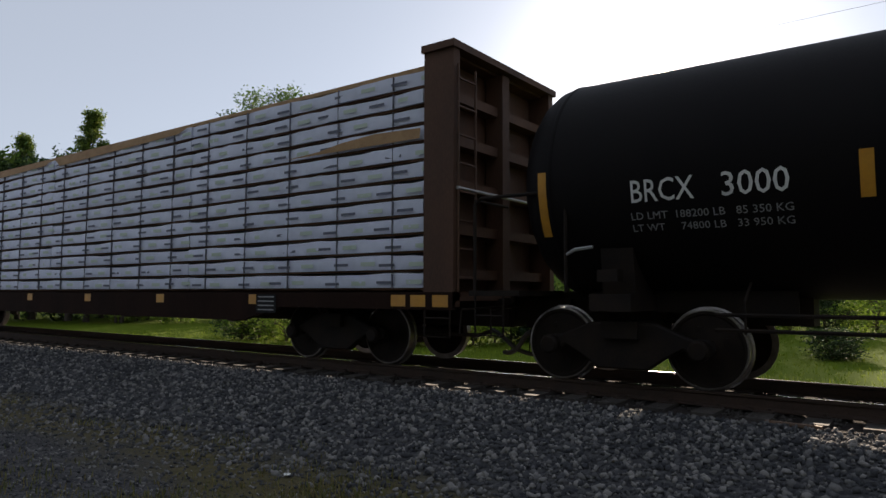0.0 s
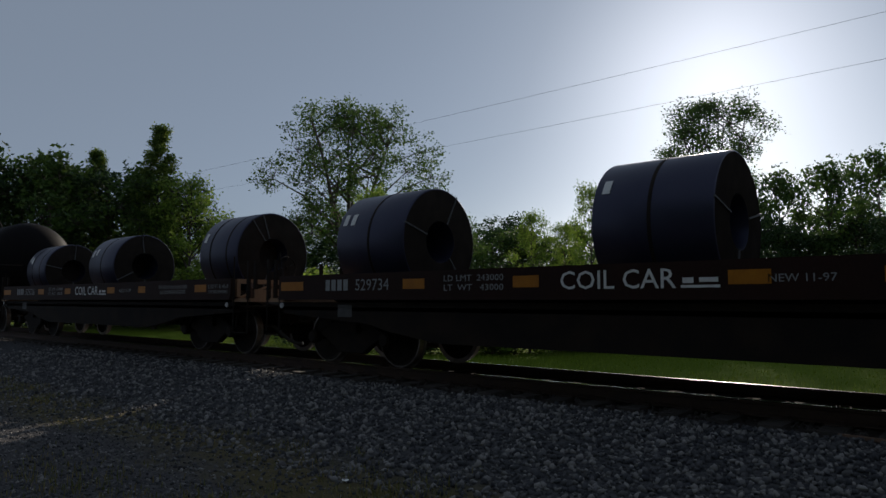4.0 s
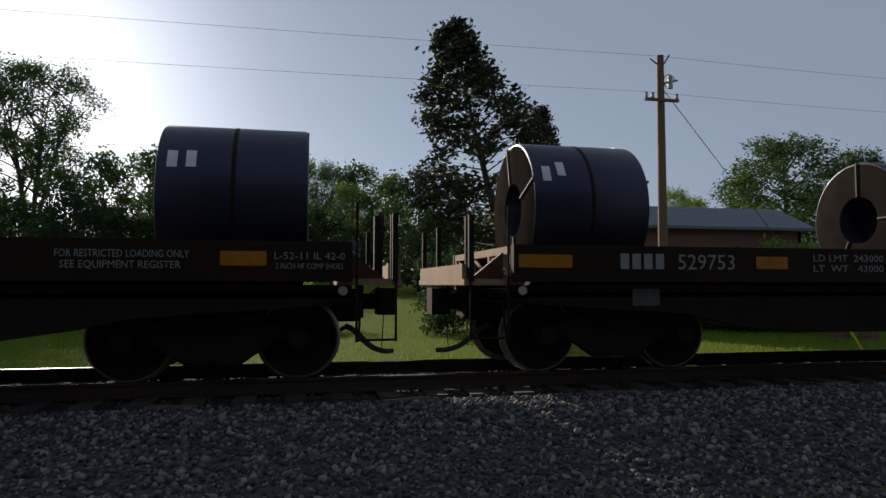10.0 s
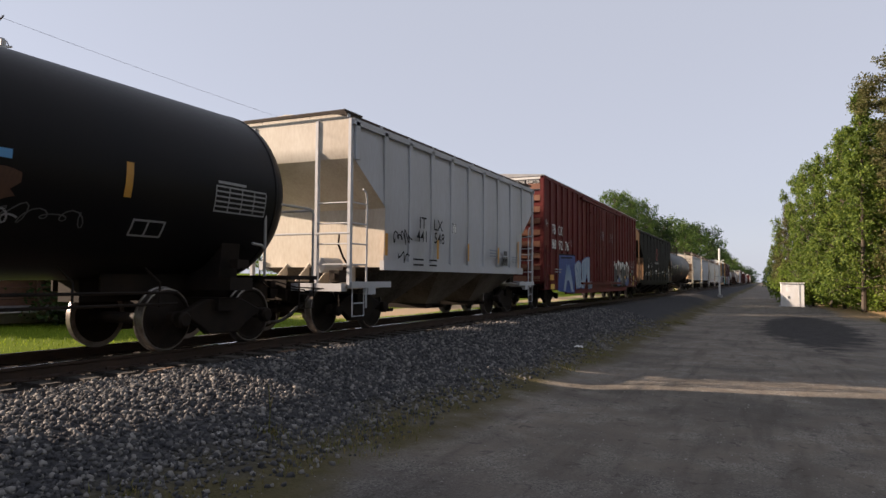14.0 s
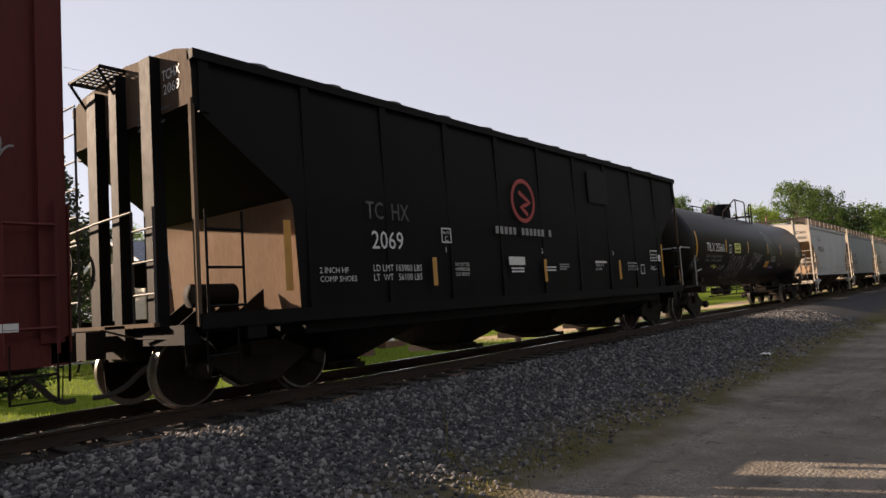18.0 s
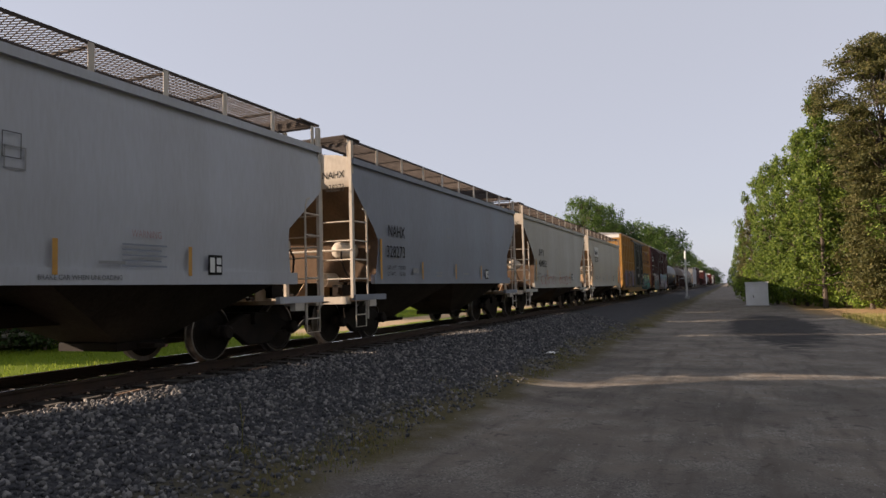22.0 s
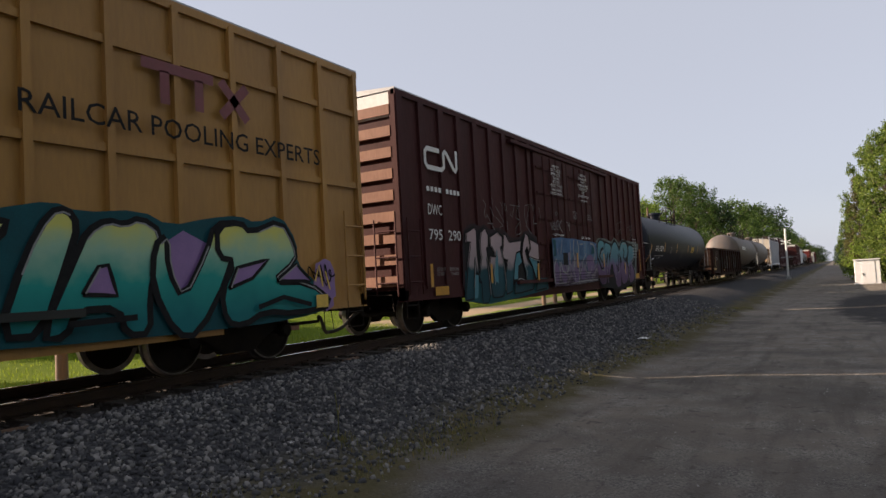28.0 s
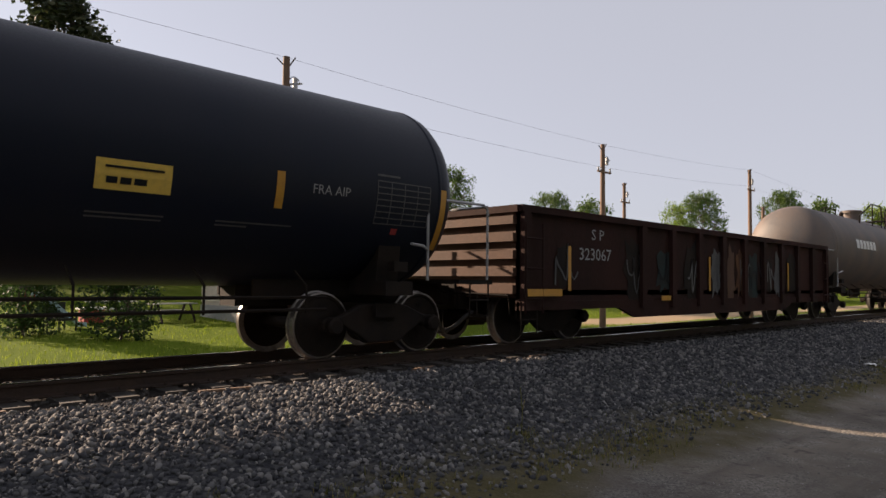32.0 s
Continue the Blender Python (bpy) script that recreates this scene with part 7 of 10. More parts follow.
bars("data_rule", [(17.8, 1.42, 0.43, 0.02), (17.8, 1.73, 0.43, 0.02), (17.8, 1.42, 0.02, 0.33), (18.21, 1.42, 0.02, 0.33), (17.86, 1.56, 0.13, 0.13), (18.04, 1.56, 0.13, 0.13), (17.86, 1.47, 0.13, 0.05)], M_DIMW, car, flat_side(-1.641))
bars("green_placard", [(16.94, 1.39, 0.22, 0.13)], M_GREENP, car, wr, "small green placard")
part("spray_tag", ribbon([[(17.36, 1.57), (17.28, 1.48), (17.42, 1.42), (17.3, 1.34)], [(17.26, 1.3), (17.46, 1.26), (17.3, 1.18), (17.45, 1.12), (17.28, 1.06)], [(17.42, 1.04), (17.3, 0.94), (17.44, 0.9), (17.3, 0.82)], [(17.48, 1.5), (17.52, 1.2), (17.46, 1.0)]], 0.032, wr), M_WHITE, car, "white upright spray-can tag")
bars("orange_placard", [(17.87, 1.13, 0.44, 0.23)], M_YEL, car, wr, "faded orange placard")
bars("yellow_placard", [(17.74, 0.82, 0.45, 0.2)], M_YPAINT, car, wr)
bars("placard_text", [(17.8, 0.95, 0.33, 0.03), (17.8, 0.88, 0.33, 0.03)], M_BLACKP, car, flat_side(-1.694))
bars("decal", [(18.77, 1.08, 0.16, 0.08)], M_WHITE, car, wr)
part("spray_tag", ribbon(scrawl(18.5, 2.7, 0.4, 0.22, 8, 3), 0.022, wr), M_DIMW, car)
bars("notice", [(9.1, 3.4 - 0.09 * k, 0.6, 0.04) for k in range(5)] + [(11.2, 3.4 - 0.09 * k, 0.6, 0.04) for k in range(5)], M_DIMW, car, flat_side(-1.7), "white stencilled door notice")
bars("yellow_placard", [(0.64, 0.75, 0.5, 0.18)], M_YPAINT, car, wr)
bars("orange_placard", [(0.54, 1.08, 0.5, 0.2)], M_YEL, car, wr)
bars("square_decal", [(3.44, 2.47, 0.24, 0.02), (3.44, 2.66, 0.24, 0.02), (3.44, 2.47, 0.02, 0.2), (3.66, 2.47, 0.02, 0.2)], M_DIMW, car, wr)
car, side, L = covered_hopper(184.35, 200.2, "matt black covered hopper with round roof and red roundel", M_HOPK, top=4.42, mid=3.62, sill=1.05, cut=1.4, knee=2.58, foot=1.5, ribs=11, walkway=False, end_mat=M_HOPK, posts=M_HOPK, bays=4, rib=0.03, bay_in=1.52)
side = flat_side(-1.69)
lettering("car_number", "2069", 2.78, 1.96, 0.27, M_WHITE, car, side, width=0.7)
lettering("reporting_mark", "TC  HX", 2.7, 2.41, 0.26, M_GREYP, car, side, width=0.95, label="faded white letters, one painted out")
for k, txt in enumerate(("DO NOT USE", "HAMMER ON", "CAR BODY")):
    lettering("hammer_note", txt, 4.76, 1.7 - 0.085 * k, 0.06, M_WHITE, car, side, width=0.4)
lettering("plate_mark", "PLATE", 4.48, 2.24, 0.05, M_WHITE, car, side, width=0.18)
lettering("plate_mark", "C", 4.52, 2.12, 0.09, M_WHITE, car, side)
part("roundel", ribbon([[(7.1 + 0.4 * math.cos(a), 3.0 + 0.4 * math.sin(a)) for a in (i * math.pi / 12 for i in range(25))], [(6.95, 3.17), (7.35, 2.97), (7.0, 2.87), (7.25, 2.72)]], 0.08, side), M_RED, car, "red ring emblem")
bars("owner_name_bar", [(6.06 + 0.15 * k, 2.31, 0.1, 0.14) for k in range(14) if k not in (5, 12)], M_DIMW, car, side, "white letter blocks")
lettering("load_limit", "LD LMT 163900 LBS", 2.78, 1.62, 0.1, M_WHITE, car, side, width=1.1)
lettering("light_weight", "LT  WT   56100 LBS", 2.78, 1.48, 0.1, M_WHITE, car, side, width=1.1)
lettering("brake_note", "2 INCH HF", 1.75, 1.6, 0.08, M_WHITE, car, side)
lettering("brake_note", "COMP SHOES", 1.75, 1.48, 0.08, M_WHITE, car, side)
bars("lining_note_bar", [(10.04, 1.77, 0.6, 0.05)], M_WHITE, car, side)
lettering("lining_note", "LINED 10-13", 10.04, 1.69, 0.06, M_WHITE, car, side, width=0.42)
lettering("lining_note", "BY ERSR", 10.04, 1.6, 0.06, M_WHITE, car, side, width=0.32)
bars("repair_note", [(8.36, 1.72, 0.42, 0.03), (8.36, 1.67, 0.42, 0.03), (8.36, 1.62, 0.3, 0.03)], M_DIMW, car, side, "small stencilled note")
for k, txt in enumerate(("EXW 10-8 H6-0", "EW 9-2 H 14-10", "CU FT  4727")):
    lettering("size_note", txt, 11.86, 1.75 - 0.08 * k, 0.055, M_WHITE, car, side, width=0.58)
lettering("side_mark", "1", 4.5, 1.93, 0.1, M_WHITE, car, side)
lettering("side_mark", "2", 7.66, 1.96, 0.1, M_WHITE, car, side)
lettering("side_mark", "3", 11.0, 1.97, 0.1, M_WHITE, car, side)
lettering("brake_note", "2 INCH HF", 13.3, 1.66, 0.05, M_WHITE, car, side)
lettering("brake_note", "COMP SHOES", 13.3, 1.59, 0.05, M_WHITE, car, side)
bars("data_panel", [(13.33, 2.1, 0.5, 0.03), (13.33, 2.0, 0.44, 0.02), (13.33, 1.92, 0.44, 0.02), (13.33, 1.84, 0.44, 0.02), (13.33, 1.84, 0.02, 0.26), (13.53, 1.84, 0.02, 0.18), (13.76, 1.84, 0.02, 0.26)], M_WHITE, car, side, "white-ruled data panel")
bars("white_label", [(13.86, 1.84, 0.18, 0.17)], M_WHITE, car, side)
bars("data_block", [(6.43, 1.72, 0.57, 0.16)], M_WHITE, car, side, "white stencilled data block")
bars("data_lines", [(6.5, 1.64, 0.45, 0.03), (6.5, 1.58, 0.45, 0.03), (12.64, 1.5, 0.22, 0.02), (12.64, 1.72, 0.22, 0.02), (12.64, 1.5, 0.02, 0.24), (12.86, 1.5, 0.02, 0.24), (7.8, 1.6, 0.4, 0.03), (7.8, 1.66, 0.4, 0.03)], M_WHITE, car, side, "white stencilled data")
bars("square_decal", [(4.44, 2.09, 0.26, 0.025), (4.44, 2.32, 0.26, 0.025), (4.44, 2.09, 0.025, 0.25), (4.68, 2.09, 0.025, 0.25)], M_WHITE, car, side)
bars("reflective_stripe", [(1.22, 1.38, 0.12, 0.93), (14.28, 1.42, 0.1, 0.9)], M_YEL, car, flat_side(-1.635), "long yellow reflective stripe")
stripes(car, (4.16, 7.72, 11.32), 1.38, side, 0.11, 0.46)
bars("faded_patch", [(10.06, 3.2, 1.03, 0.8)], M_FADEK, car, flat_side(-1.652), "faded square patch")
for xx in (-0.34, 15.85):
    part("end_roof_platform", boxes(*[(xx + 0.08 * k, xx + 0.08 * k + 0.025, 0.0, 0.95, 4.46, 4.49) for k in range(5)], (xx, xx + 0.345, 0.0, 0.04, 4.46, 4.5), (xx, xx + 0.345, 0.91, 0.95, 4.46, 4.5), *[(xx, xx + 0.345, 0.12 * k, 0.015 + 0.12 * k, 4.465, 4.485) for k in range(1, 8)]), M_STEEL, car, "grated platform at the roof's end")
    for yy in (0.05, 0.9):
        part("platform_brace", rods([(xx if xx < 0 else xx + 0.34, yy, 4.46), (0.0 if xx < 0 else 15.85, yy, 3.95)], r=0.02), M_STEEL, car)
bars("end_note", [(0.3, 3.72, 0.8, 0.04), (0.3, 3.64, 0.6, 0.04), (0.3, 3.56, 0.7, 0.04)], M_GREYP, car, lambda x, z: (-0.008, -x, z))
lettering("end_mark", "TCHX", 0.95, 4.08, 0.13, M_WHITE, car, lambda x, z: (-0.008, -x, z), width=0.42)
lettering("end_number", "2069", 0.97, 3.9, 0.13, M_WHITE, car, lambda x, z: (-0.008, -x, z), width=0.38)
for k in range(11):
    part("roof_hatch_knob", lathe([(4.36, 0.26), (4.47, 0.24), (4.52, 0.1), (4.53, 0.0)], "z", 14, at=(1.2 + k * 1.35, -1.15, 0)), M_GREYP, car, "round roof hatch lid", smooth=True)

car, side, L = tank_car(201.2, 218.8, "black tank car with white lettering and outlined tags", M_TANK, head=M_TANKE, m=8.6, rail=6.22, man=(8.8, 0.5, 4.45))
lettering("reporting_mark", "TILX", 2.08, 2.24, 0.29, M_WHITE, car, side, width=0.85)
lettering("car_number", "255661", 3.03, 2.24, 0.29, M_WHITE, car, side, width=1.08)
lettering("load_limit", "LD LMT  206 300 LB   93600 KG", 2.08, 2.02, 0.1, M_DIMW, car, side, width=1.75)
lettering("light_weight", "LT  WT     79 700 LB   36150 KG", 2.08, 1.87, 0.1, M_DIMW, car, side, width=1.75)
bars("reflective_stripe", [(1.05, 2.02, 0.12, 0.87)], M_YEL, car, side, "long yellow reflective stripe")
stripes(car, (4.22, 7.05, 10.1, 12.4, 15.6), 2.23, side, 0.11, 0.46)
bars("square_decal", [(4.62, 2.21, 0.28, 0.025), (4.62, 2.49, 0.3, 0.025), (4.62, 2.21, 0.025, 0.28), (4.89, 2.21, 0.025, 0.28)], M_WHITE, car, side)
lettering("plate_mark", "C", 4.7, 2.25, 0.13, M_WHITE, car, side)
bars("emergency_placard", [(5.29, 2.22, 0.78, 0.37)], M_LIME, car, side, "yellow-green placard with dark bars")
bars("placard_text", [(5.36, 2.5, 0.62, 0.03), (5.36, 2.43, 0.5, 0.02), (5.36, 2.28, 0.15, 0.07), (5.55, 2.28, 0.15, 0.07), (5.74, 2.28, 0.2, 0.07)], M_BLACKP, car, round_side(2.47, 1.45, 0.01))
GLYPH_PEN = {"S": [[(0.9, 0.9), (0.4, 1), (0.1, 0.75), (0.8, 0.35), (0.6, 0.05), (0, 0.1)]], "P": [[(0.1, -0.1), (0.2, 1), (0.8, 0.9), (0.75, 0.55), (0.2, 0.5)]], "A": [[(0, 0), (0.5, 1.1), (0.9, -0.1)], [(0.2, 0.35), (0.8, 0.4)]], "Z": [[(0, 0.95), (0.9, 1), (0.1, 0.05), (0.9, 0)]], "O": [[(0.5, 1), (0.1, 0.7), (0.15, 0.2), (0.5, 0), (0.85, 0.25), (0.85, 0.75), (0.5, 1)], [(0.5, 0.45), (0.55, 0.55)]], "U": [[(0.05, 1.1), (0.1, 0.2), (0.5, 0), (0.85, 0.25), (0.9, 1)]], "T": [[(-0.1, 0.95), (1.5, 1)], [(0.5, 1), (0.35, -0.35)]], "2": [[(0.05, 0.75), (0.4, 1), (0.85, 0.8), (0, 0), (0.95, 0.05)]], "0": [[(0.5, 1), (0.1, 0.6), (0.4, 0), (0.85, 0.4), (0.5, 1)]], "1": [[(0.3, 0.8), (0.55, 1), (0.5, 0)]], "*": [[(0, 0.2), (1, 0.8)], [(0, 0.8), (1, 0.2)], [(0.5, 0), (0.5, 1)]], "X": [[(0, 0), (1, 1)], [(0, 1), (1.3, -0.3)]], ".": [[(0.4, 0), (0.5, 0.1)]]}


def pen(text, x, z, w, h, slope=0.0):
    """Strokes of a hand-sprayed word."""
    step_ = w / len(text)
    return [[(x + step_ * (i + 0.9 * u), z + h * v + slope * (step_ * (i + u))) for u, v in s] for i, c in enumerate(text) for s in GLYPH_PEN[c]]


for k, pts in enumerate((((4.92, 2.12), (5.18, 2.2), (5.22, 1.85), (5.1, 1.6), (5.2, 1.3), (4.9, 1.18), (4.62, 1.35), (4.85, 1.55)), ((5.24, 2.0), (5.5, 2.12), (5.6, 1.85), (5.42, 1.72), (5.64, 1.5), (5.5, 1.24), (5.2, 1.3), (5.16, 1.65)), ((5.62, 1.55), (5.75, 2.0), (5.98, 2.14), (6.08, 1.8), (6.12, 1.35), (5.9, 1.25), (5.62, 1.3)), ((6.06, 2.02), (6.26, 2.1), (6.34, 1.75), (6.46, 2.1), (6.6, 1.98), (6.5, 1.5), (6.42, 1.26), (6.2, 1.3), (6.14, 1.7)), ((6.56, 2.05), (6.76, 2.18), (6.92, 2.0), (6.84, 1.7), (6.7, 1.62), (6.76, 1.4), (6.6, 1.24), (6.46, 1.4), (6.6, 1.7)))):
    cx, cz = sum(p[0] for p in pts) / len(pts), sum(p[1] for p in pts) / len(pts)
    part("bubble_letter", ribbon([curl(*pts), [(cx - 0.06, cz + 0.12), (cx + 0.02, cz - 0.02), (cx - 0.03 + 0.02 * k, cz - 0.14)]], 0.026, side), M_DIMW, car, "white outlined bubble letter")
part("underline_swoosh", ribbon([[(4.6, 1.3), (4.8, 1.14), (5.4, 1.16), (6.2, 1.2), (6.8, 1.18), (6.95, 1.3)]], 0.024, side), M_DIMW, car)
part("spray_tag", ribbon(scrawl(2.9, 1.6, 0.65, 0.2, 3, 5), 0.025, side), M_LIME, car, "yellow spray-can scrawl")
part("spray_tag", ribbon(scrawl(3.75, 1.52, 0.65, 0.26, 7, 5), 0.025, side), M_DIMW, car)
part("spray_tag", ribbon([[(8.12, 2.2), (8.02, 2.28), (7.85, 2.2), (7.7, 1.95), (7.56, 1.68), (7.62, 1.62), (7.8, 1.75), (8.0, 2.0)]] + pen("SPAZOUT", 8.0, 2.02, 1.2, 0.24, -0.06), 0.03, side), M_DIMW, car, "white spray-can word")
part("spray_tag", ribbon(pen("*", 7.78, 1.66, 0.2, 0.2) + pen("SXT", 8.15, 1.74, 0.65, 0.22, -0.05), 0.026, side), M_DIMW, car, "white spray-can letters")
part("spray_tag", ribbon(pen(".2021.", 7.86, 1.5, 0.8, 0.17, 0.08), 0.024, side), M_DIMW, car, "white spray-can date")
part("bubble_letter", ribbon([curl((9.9, 3.25), (10.32, 3.2), (10.3, 2.95), (10.5, 2.55), (10.66, 2.4), (10.6, 2.26), (10.4, 2.38), (10.25, 2.62), (10.12, 2.8), (9.92, 3.0), (10.1, 3.1))], 0.026, side), M_DIMW, car, "white outlined bubble letter")
part("bubble_letter", ribbon([curl((10.42, 3.15), (10.62, 3.1), (10.7, 2.7), (10.8, 2.72), (10.86, 2.95), (11.05, 2.72), (11.08, 2.5), (10.9, 2.22), (10.72, 2.2), (10.6, 2.5))], 0.026, side), M_DIMW, car, "white outlined bubble letter")
bars("notice_placard", [(9.95, 1.66, 0.62, 0.13), (9.95, 1.81, 0.62, 0.13)], M_YEL, car, side, "orange notice placard in two halves")
bars("repair_note", [(10.8, 2.14 - 0.055 * k, 0.7, 0.025) for k in range(5)] + [(12.2, 1.8, 0.45, 0.03), (12.2, 1.74, 0.4, 0.03)], M_DIMW, car, side)
part("spray_tag", ribbon(scrawl(10.55, 1.56, 0.85, 0.22, 12, 7), 0.022, side), M_PURPLE, car, "faint lilac spray-can scrawl")
bars("data_panel", [(15.4, 2.2 + 0.075 * k, 0.95 - 0.1 * (k % 3), 0.04) for k in range(6)], M_DIMW, car, side, "white stencilled data panel")
bars("square_decal", [(14.6, 1.7, 0.3, 0.02), (14.6, 1.9, 0.3, 0.02), (14.6, 1.7, 0.02, 0.2), (14.88, 1.7, 0.02, 0.2)], M_GREYP, car, side)
part("spray_tag", ribbon([[(0.75, 1.6), (0.9, 1.98), (1.05, 1.6)], [(0.8, 1.75), (1.0, 1.75)], [(1.15, 1.6), (1.15, 1.98)], [(1.4, 1.98), (1.17, 1.78), (1.42, 1.62)]], 0.03, side), M_DIMW, car)

HOPPERS = [
    (219.8, 231.0, M_HOPW, "pale grey covered hopper with tan dusty ends", "SOXX", "493553", M_BLACKP, 4.0),
    (232.2, 243.8, M_HOPB, "blue-grey covered hopper with tan dusty ends", "NAHX", "328273", M_BLACKP, 4.05),
    (245.0, 256.8, M_HOPT, "weathered pale covered hopper with brown ends", "SHPX", "434902", M_BLACKP, 4.0),
    (258.0, 269.5, M_HOPC, "off-white covered hopper with tan dusty ends", "MRMX", "2232", M_BLACKP, 4.0),
]
SPOTS = {"SOXX": (1.6, 3.07, 0.9, 1.56, 2.52, 1.5, 3.0), "NAHX": (1.49, 2.32, 0.88, 1.4, 1.85, 0.95, 3.3), "SHPX": (1.98, 2.38, 0.85, 1.94, 1.92, 1.3, 3.45), "MRMX": (1.64, 2.86, 0.98, 1.67, 2.47, 1.02, 3.06)}
for a, b, m, lab, mark, num, ink, top in HOPPERS:
    xm, zm, wm_, xn, zn, wn_, mid_ = SPOTS[mark]
    car, side, L = covered_hopper(a, b, lab, m, top=3.97, mid=mid_, sill=1.0, cut=1.1 if mark != "SHPX" else 1.38, knee=2.2, foot=0.9 if mark != "SHPX" else 1.3, bays=2 if mark != "MRMX" else 3, slope_mat=M_SOOTSHADE if mark in ("SHPX", "NAHX") else None, hem=1.3 if mark in ("NAHX", "SOXX") else 1.1, posts=M_HOPCR)
    side = flat_side(-1.64)
    if mark == "SOXX":
        lettering("warning_note", "WARNING", 6.7, 1.86, 0.1, M_REDF, car, side, width=0.5)
        for k in range(5):
            bars("warning_line", [(6.55, 1.75 - 0.07 * k, 0.75 - 0.1 * (k % 2), 0.025)], M_HOPB, car, side)
        bars("plate_mark", [(4.98, 2.62, 0.22, 0.012), (4.98, 2.9, 0.22, 0.012), (4.98, 2.62, 0.012, 0.29), (5.19, 2.62, 0.012, 0.29)], M_GREYP, car, side)
        lettering("sill_note", "BRAKE CAR WHEN UNLOADING", 5.4, 1.3, 0.06, M_GREYP, car, flat_side(-1.645), width=1.15)
    if mark == "MRMX":
        bars("white_patch", [(1.53, 2.78, 1.25, 0.55)], M_WHITE, car, flat_side(-1.637), "fresh white patch behind the lettering")
    lettering("reporting_mark", mark, xm, zm, 0.27, M_NAVY if mark == "SOXX" else ink, car, side, width=wm_)
    lettering("car_number", num, xn, zn, 0.27, ink, car, side, width=wn_)
    end_face = lambda x, z: (-0.008, -x, z)
    if mark == "MRMX":
        bars("end_number_patch", [(0.84, 3.44, 0.62, 0.24), (0.92, 3.17, 0.52, 0.22)], M_HOPC, car, lambda x, z: (-0.004, -x, z))
    lettering("end_mark", mark, 0.87, 3.48, 0.15, ink, car, end_face, width=0.55)
    lettering("end_number", num, 0.95, 3.2, 0.15, ink, car, end_face, width=0.46)
    bars("end_note", [(0.05, 3.52 - 0.075 * k, 0.5 - 0.1 * (k % 2), 0.03) for k in range(5)], M_GREYP, car, end_face, "faded stencilled lines")
    bars("reflective_stripe", [(1.1 if mark != "SHPX" else 1.5, 1.34, 0.09, 0.9)], M_YEL, car, side, "long yellow reflective stripe")
    stripes(car, (3.32, 5.58, 7.7), 1.36, side, 0.07, 0.42)
    lettering("load_limit", "LD LMT  233900", 1.44, 1.57, 0.09, ink, car, side, width=0.92)
    lettering("light_weight", "LT WT     52100", 1.44, 1.42, 0.09, ink, car, side, width=0.92)
    bars("load_data", [(2.8, 1.5, 0.3, 0.12), (4.2, 1.5, 0.4, 0.04), (4.2, 1.42, 0.4, 0.04), (6.2, 1.5, 0.4, 0.04)], M_DIMW, car, side, "small stencilled data")
    if mark == "SHPX":
        part("spray_tag", ribbon([[(2.6 + 0.62 * k + 0.34 * math.cos(a) * (1 - 0.3 * (k % 2)), 1.36 + 0.17 * math.sin(a) * (1 + 0.25 * math.sin(k * 2.1))) for a in (i * math.pi / 10 for i in range(-4, 15))] for k in range(9) if k != 4], 0.022, side), M_RED, car, "thin red looping spray line")
    bars("data_panel", [(8.1, 1.38, 0.3, 0.3)], M_BLACKP, car, side, "black data panel")
    bars("data_rule", [(8.13, 1.42, 0.1, 0.22), (8.27, 1.42, 0.1, 0.09), (8.27, 1.54, 0.1, 0.1)], M_WHITE, car, flat_side(-1.648))
    bars("square_decal", [(5.0, 2.5, 0.24, 0.02), (5.0, 2.74, 0.24, 0.02), (5.0, 2.5, 0.02, 0.26), (5.24, 2.5, 0.02, 0.26)], M_DIMW, car, side)

# yellow boxcar with dark green doors and a big painted word
car, side, L = boxcar(270.7, 289.6, "yellow boxcar with dark green doors and teal graffiti", M_BOXY, panels=True, door_mat=M_DOORG, rib_n=8, end_mat=M_BOXY)
side = flat_side(-1.66)
d1 = L * 0.645
lettering("slogan", "RAILCAR POOLING EXPERTS", 13.05, 3.06, 0.25, M_BLACKP, car, side, width=4.7, label="black painted slogan")
part("emblem", ribbon([[(14.52, 3.95), (15.62, 3.95)], [(14.85, 3.9), (14.85, 3.48)], [(15.38, 3.9), (15.38, 3.48)], [(15.75, 3.98), (16.22, 3.5)], [(15.75, 3.5), (16.22, 3.98)]], 0.14, side), M_MAROON, car, "maroon block emblem")
part("graffiti_field", patch(curl((11.2, 0.72), (11.2, 1.3), (12.0, 1.85), (12.9, 2.05), (13.4, 2.16), (13.7, 2.05), (14.45, 2.13), (14.85, 1.95), (15.45, 2.08), (16.0, 2.15), (16.3, 2.05), (16.8, 2.22), (17.15, 1.8), (17.1, 1.5), (17.5, 1.2), (18.05, 0.78), (17.0, 0.62), (14.4, 0.6), (11.9, 0.68), rounds=1)[:-1], flat_side(-1.65)), M_TEALD, car, "dark teal sprayed field")
part("graffiti_fill", patch(((14.82, 1.77), (15.05, 1.9), (15.42, 1.74), (15.36, 1.2), (14.98, 1.0), (14.8, 1.3)), flat_side(-1.655)), M_PURPLE, car, "purple sprayed field")
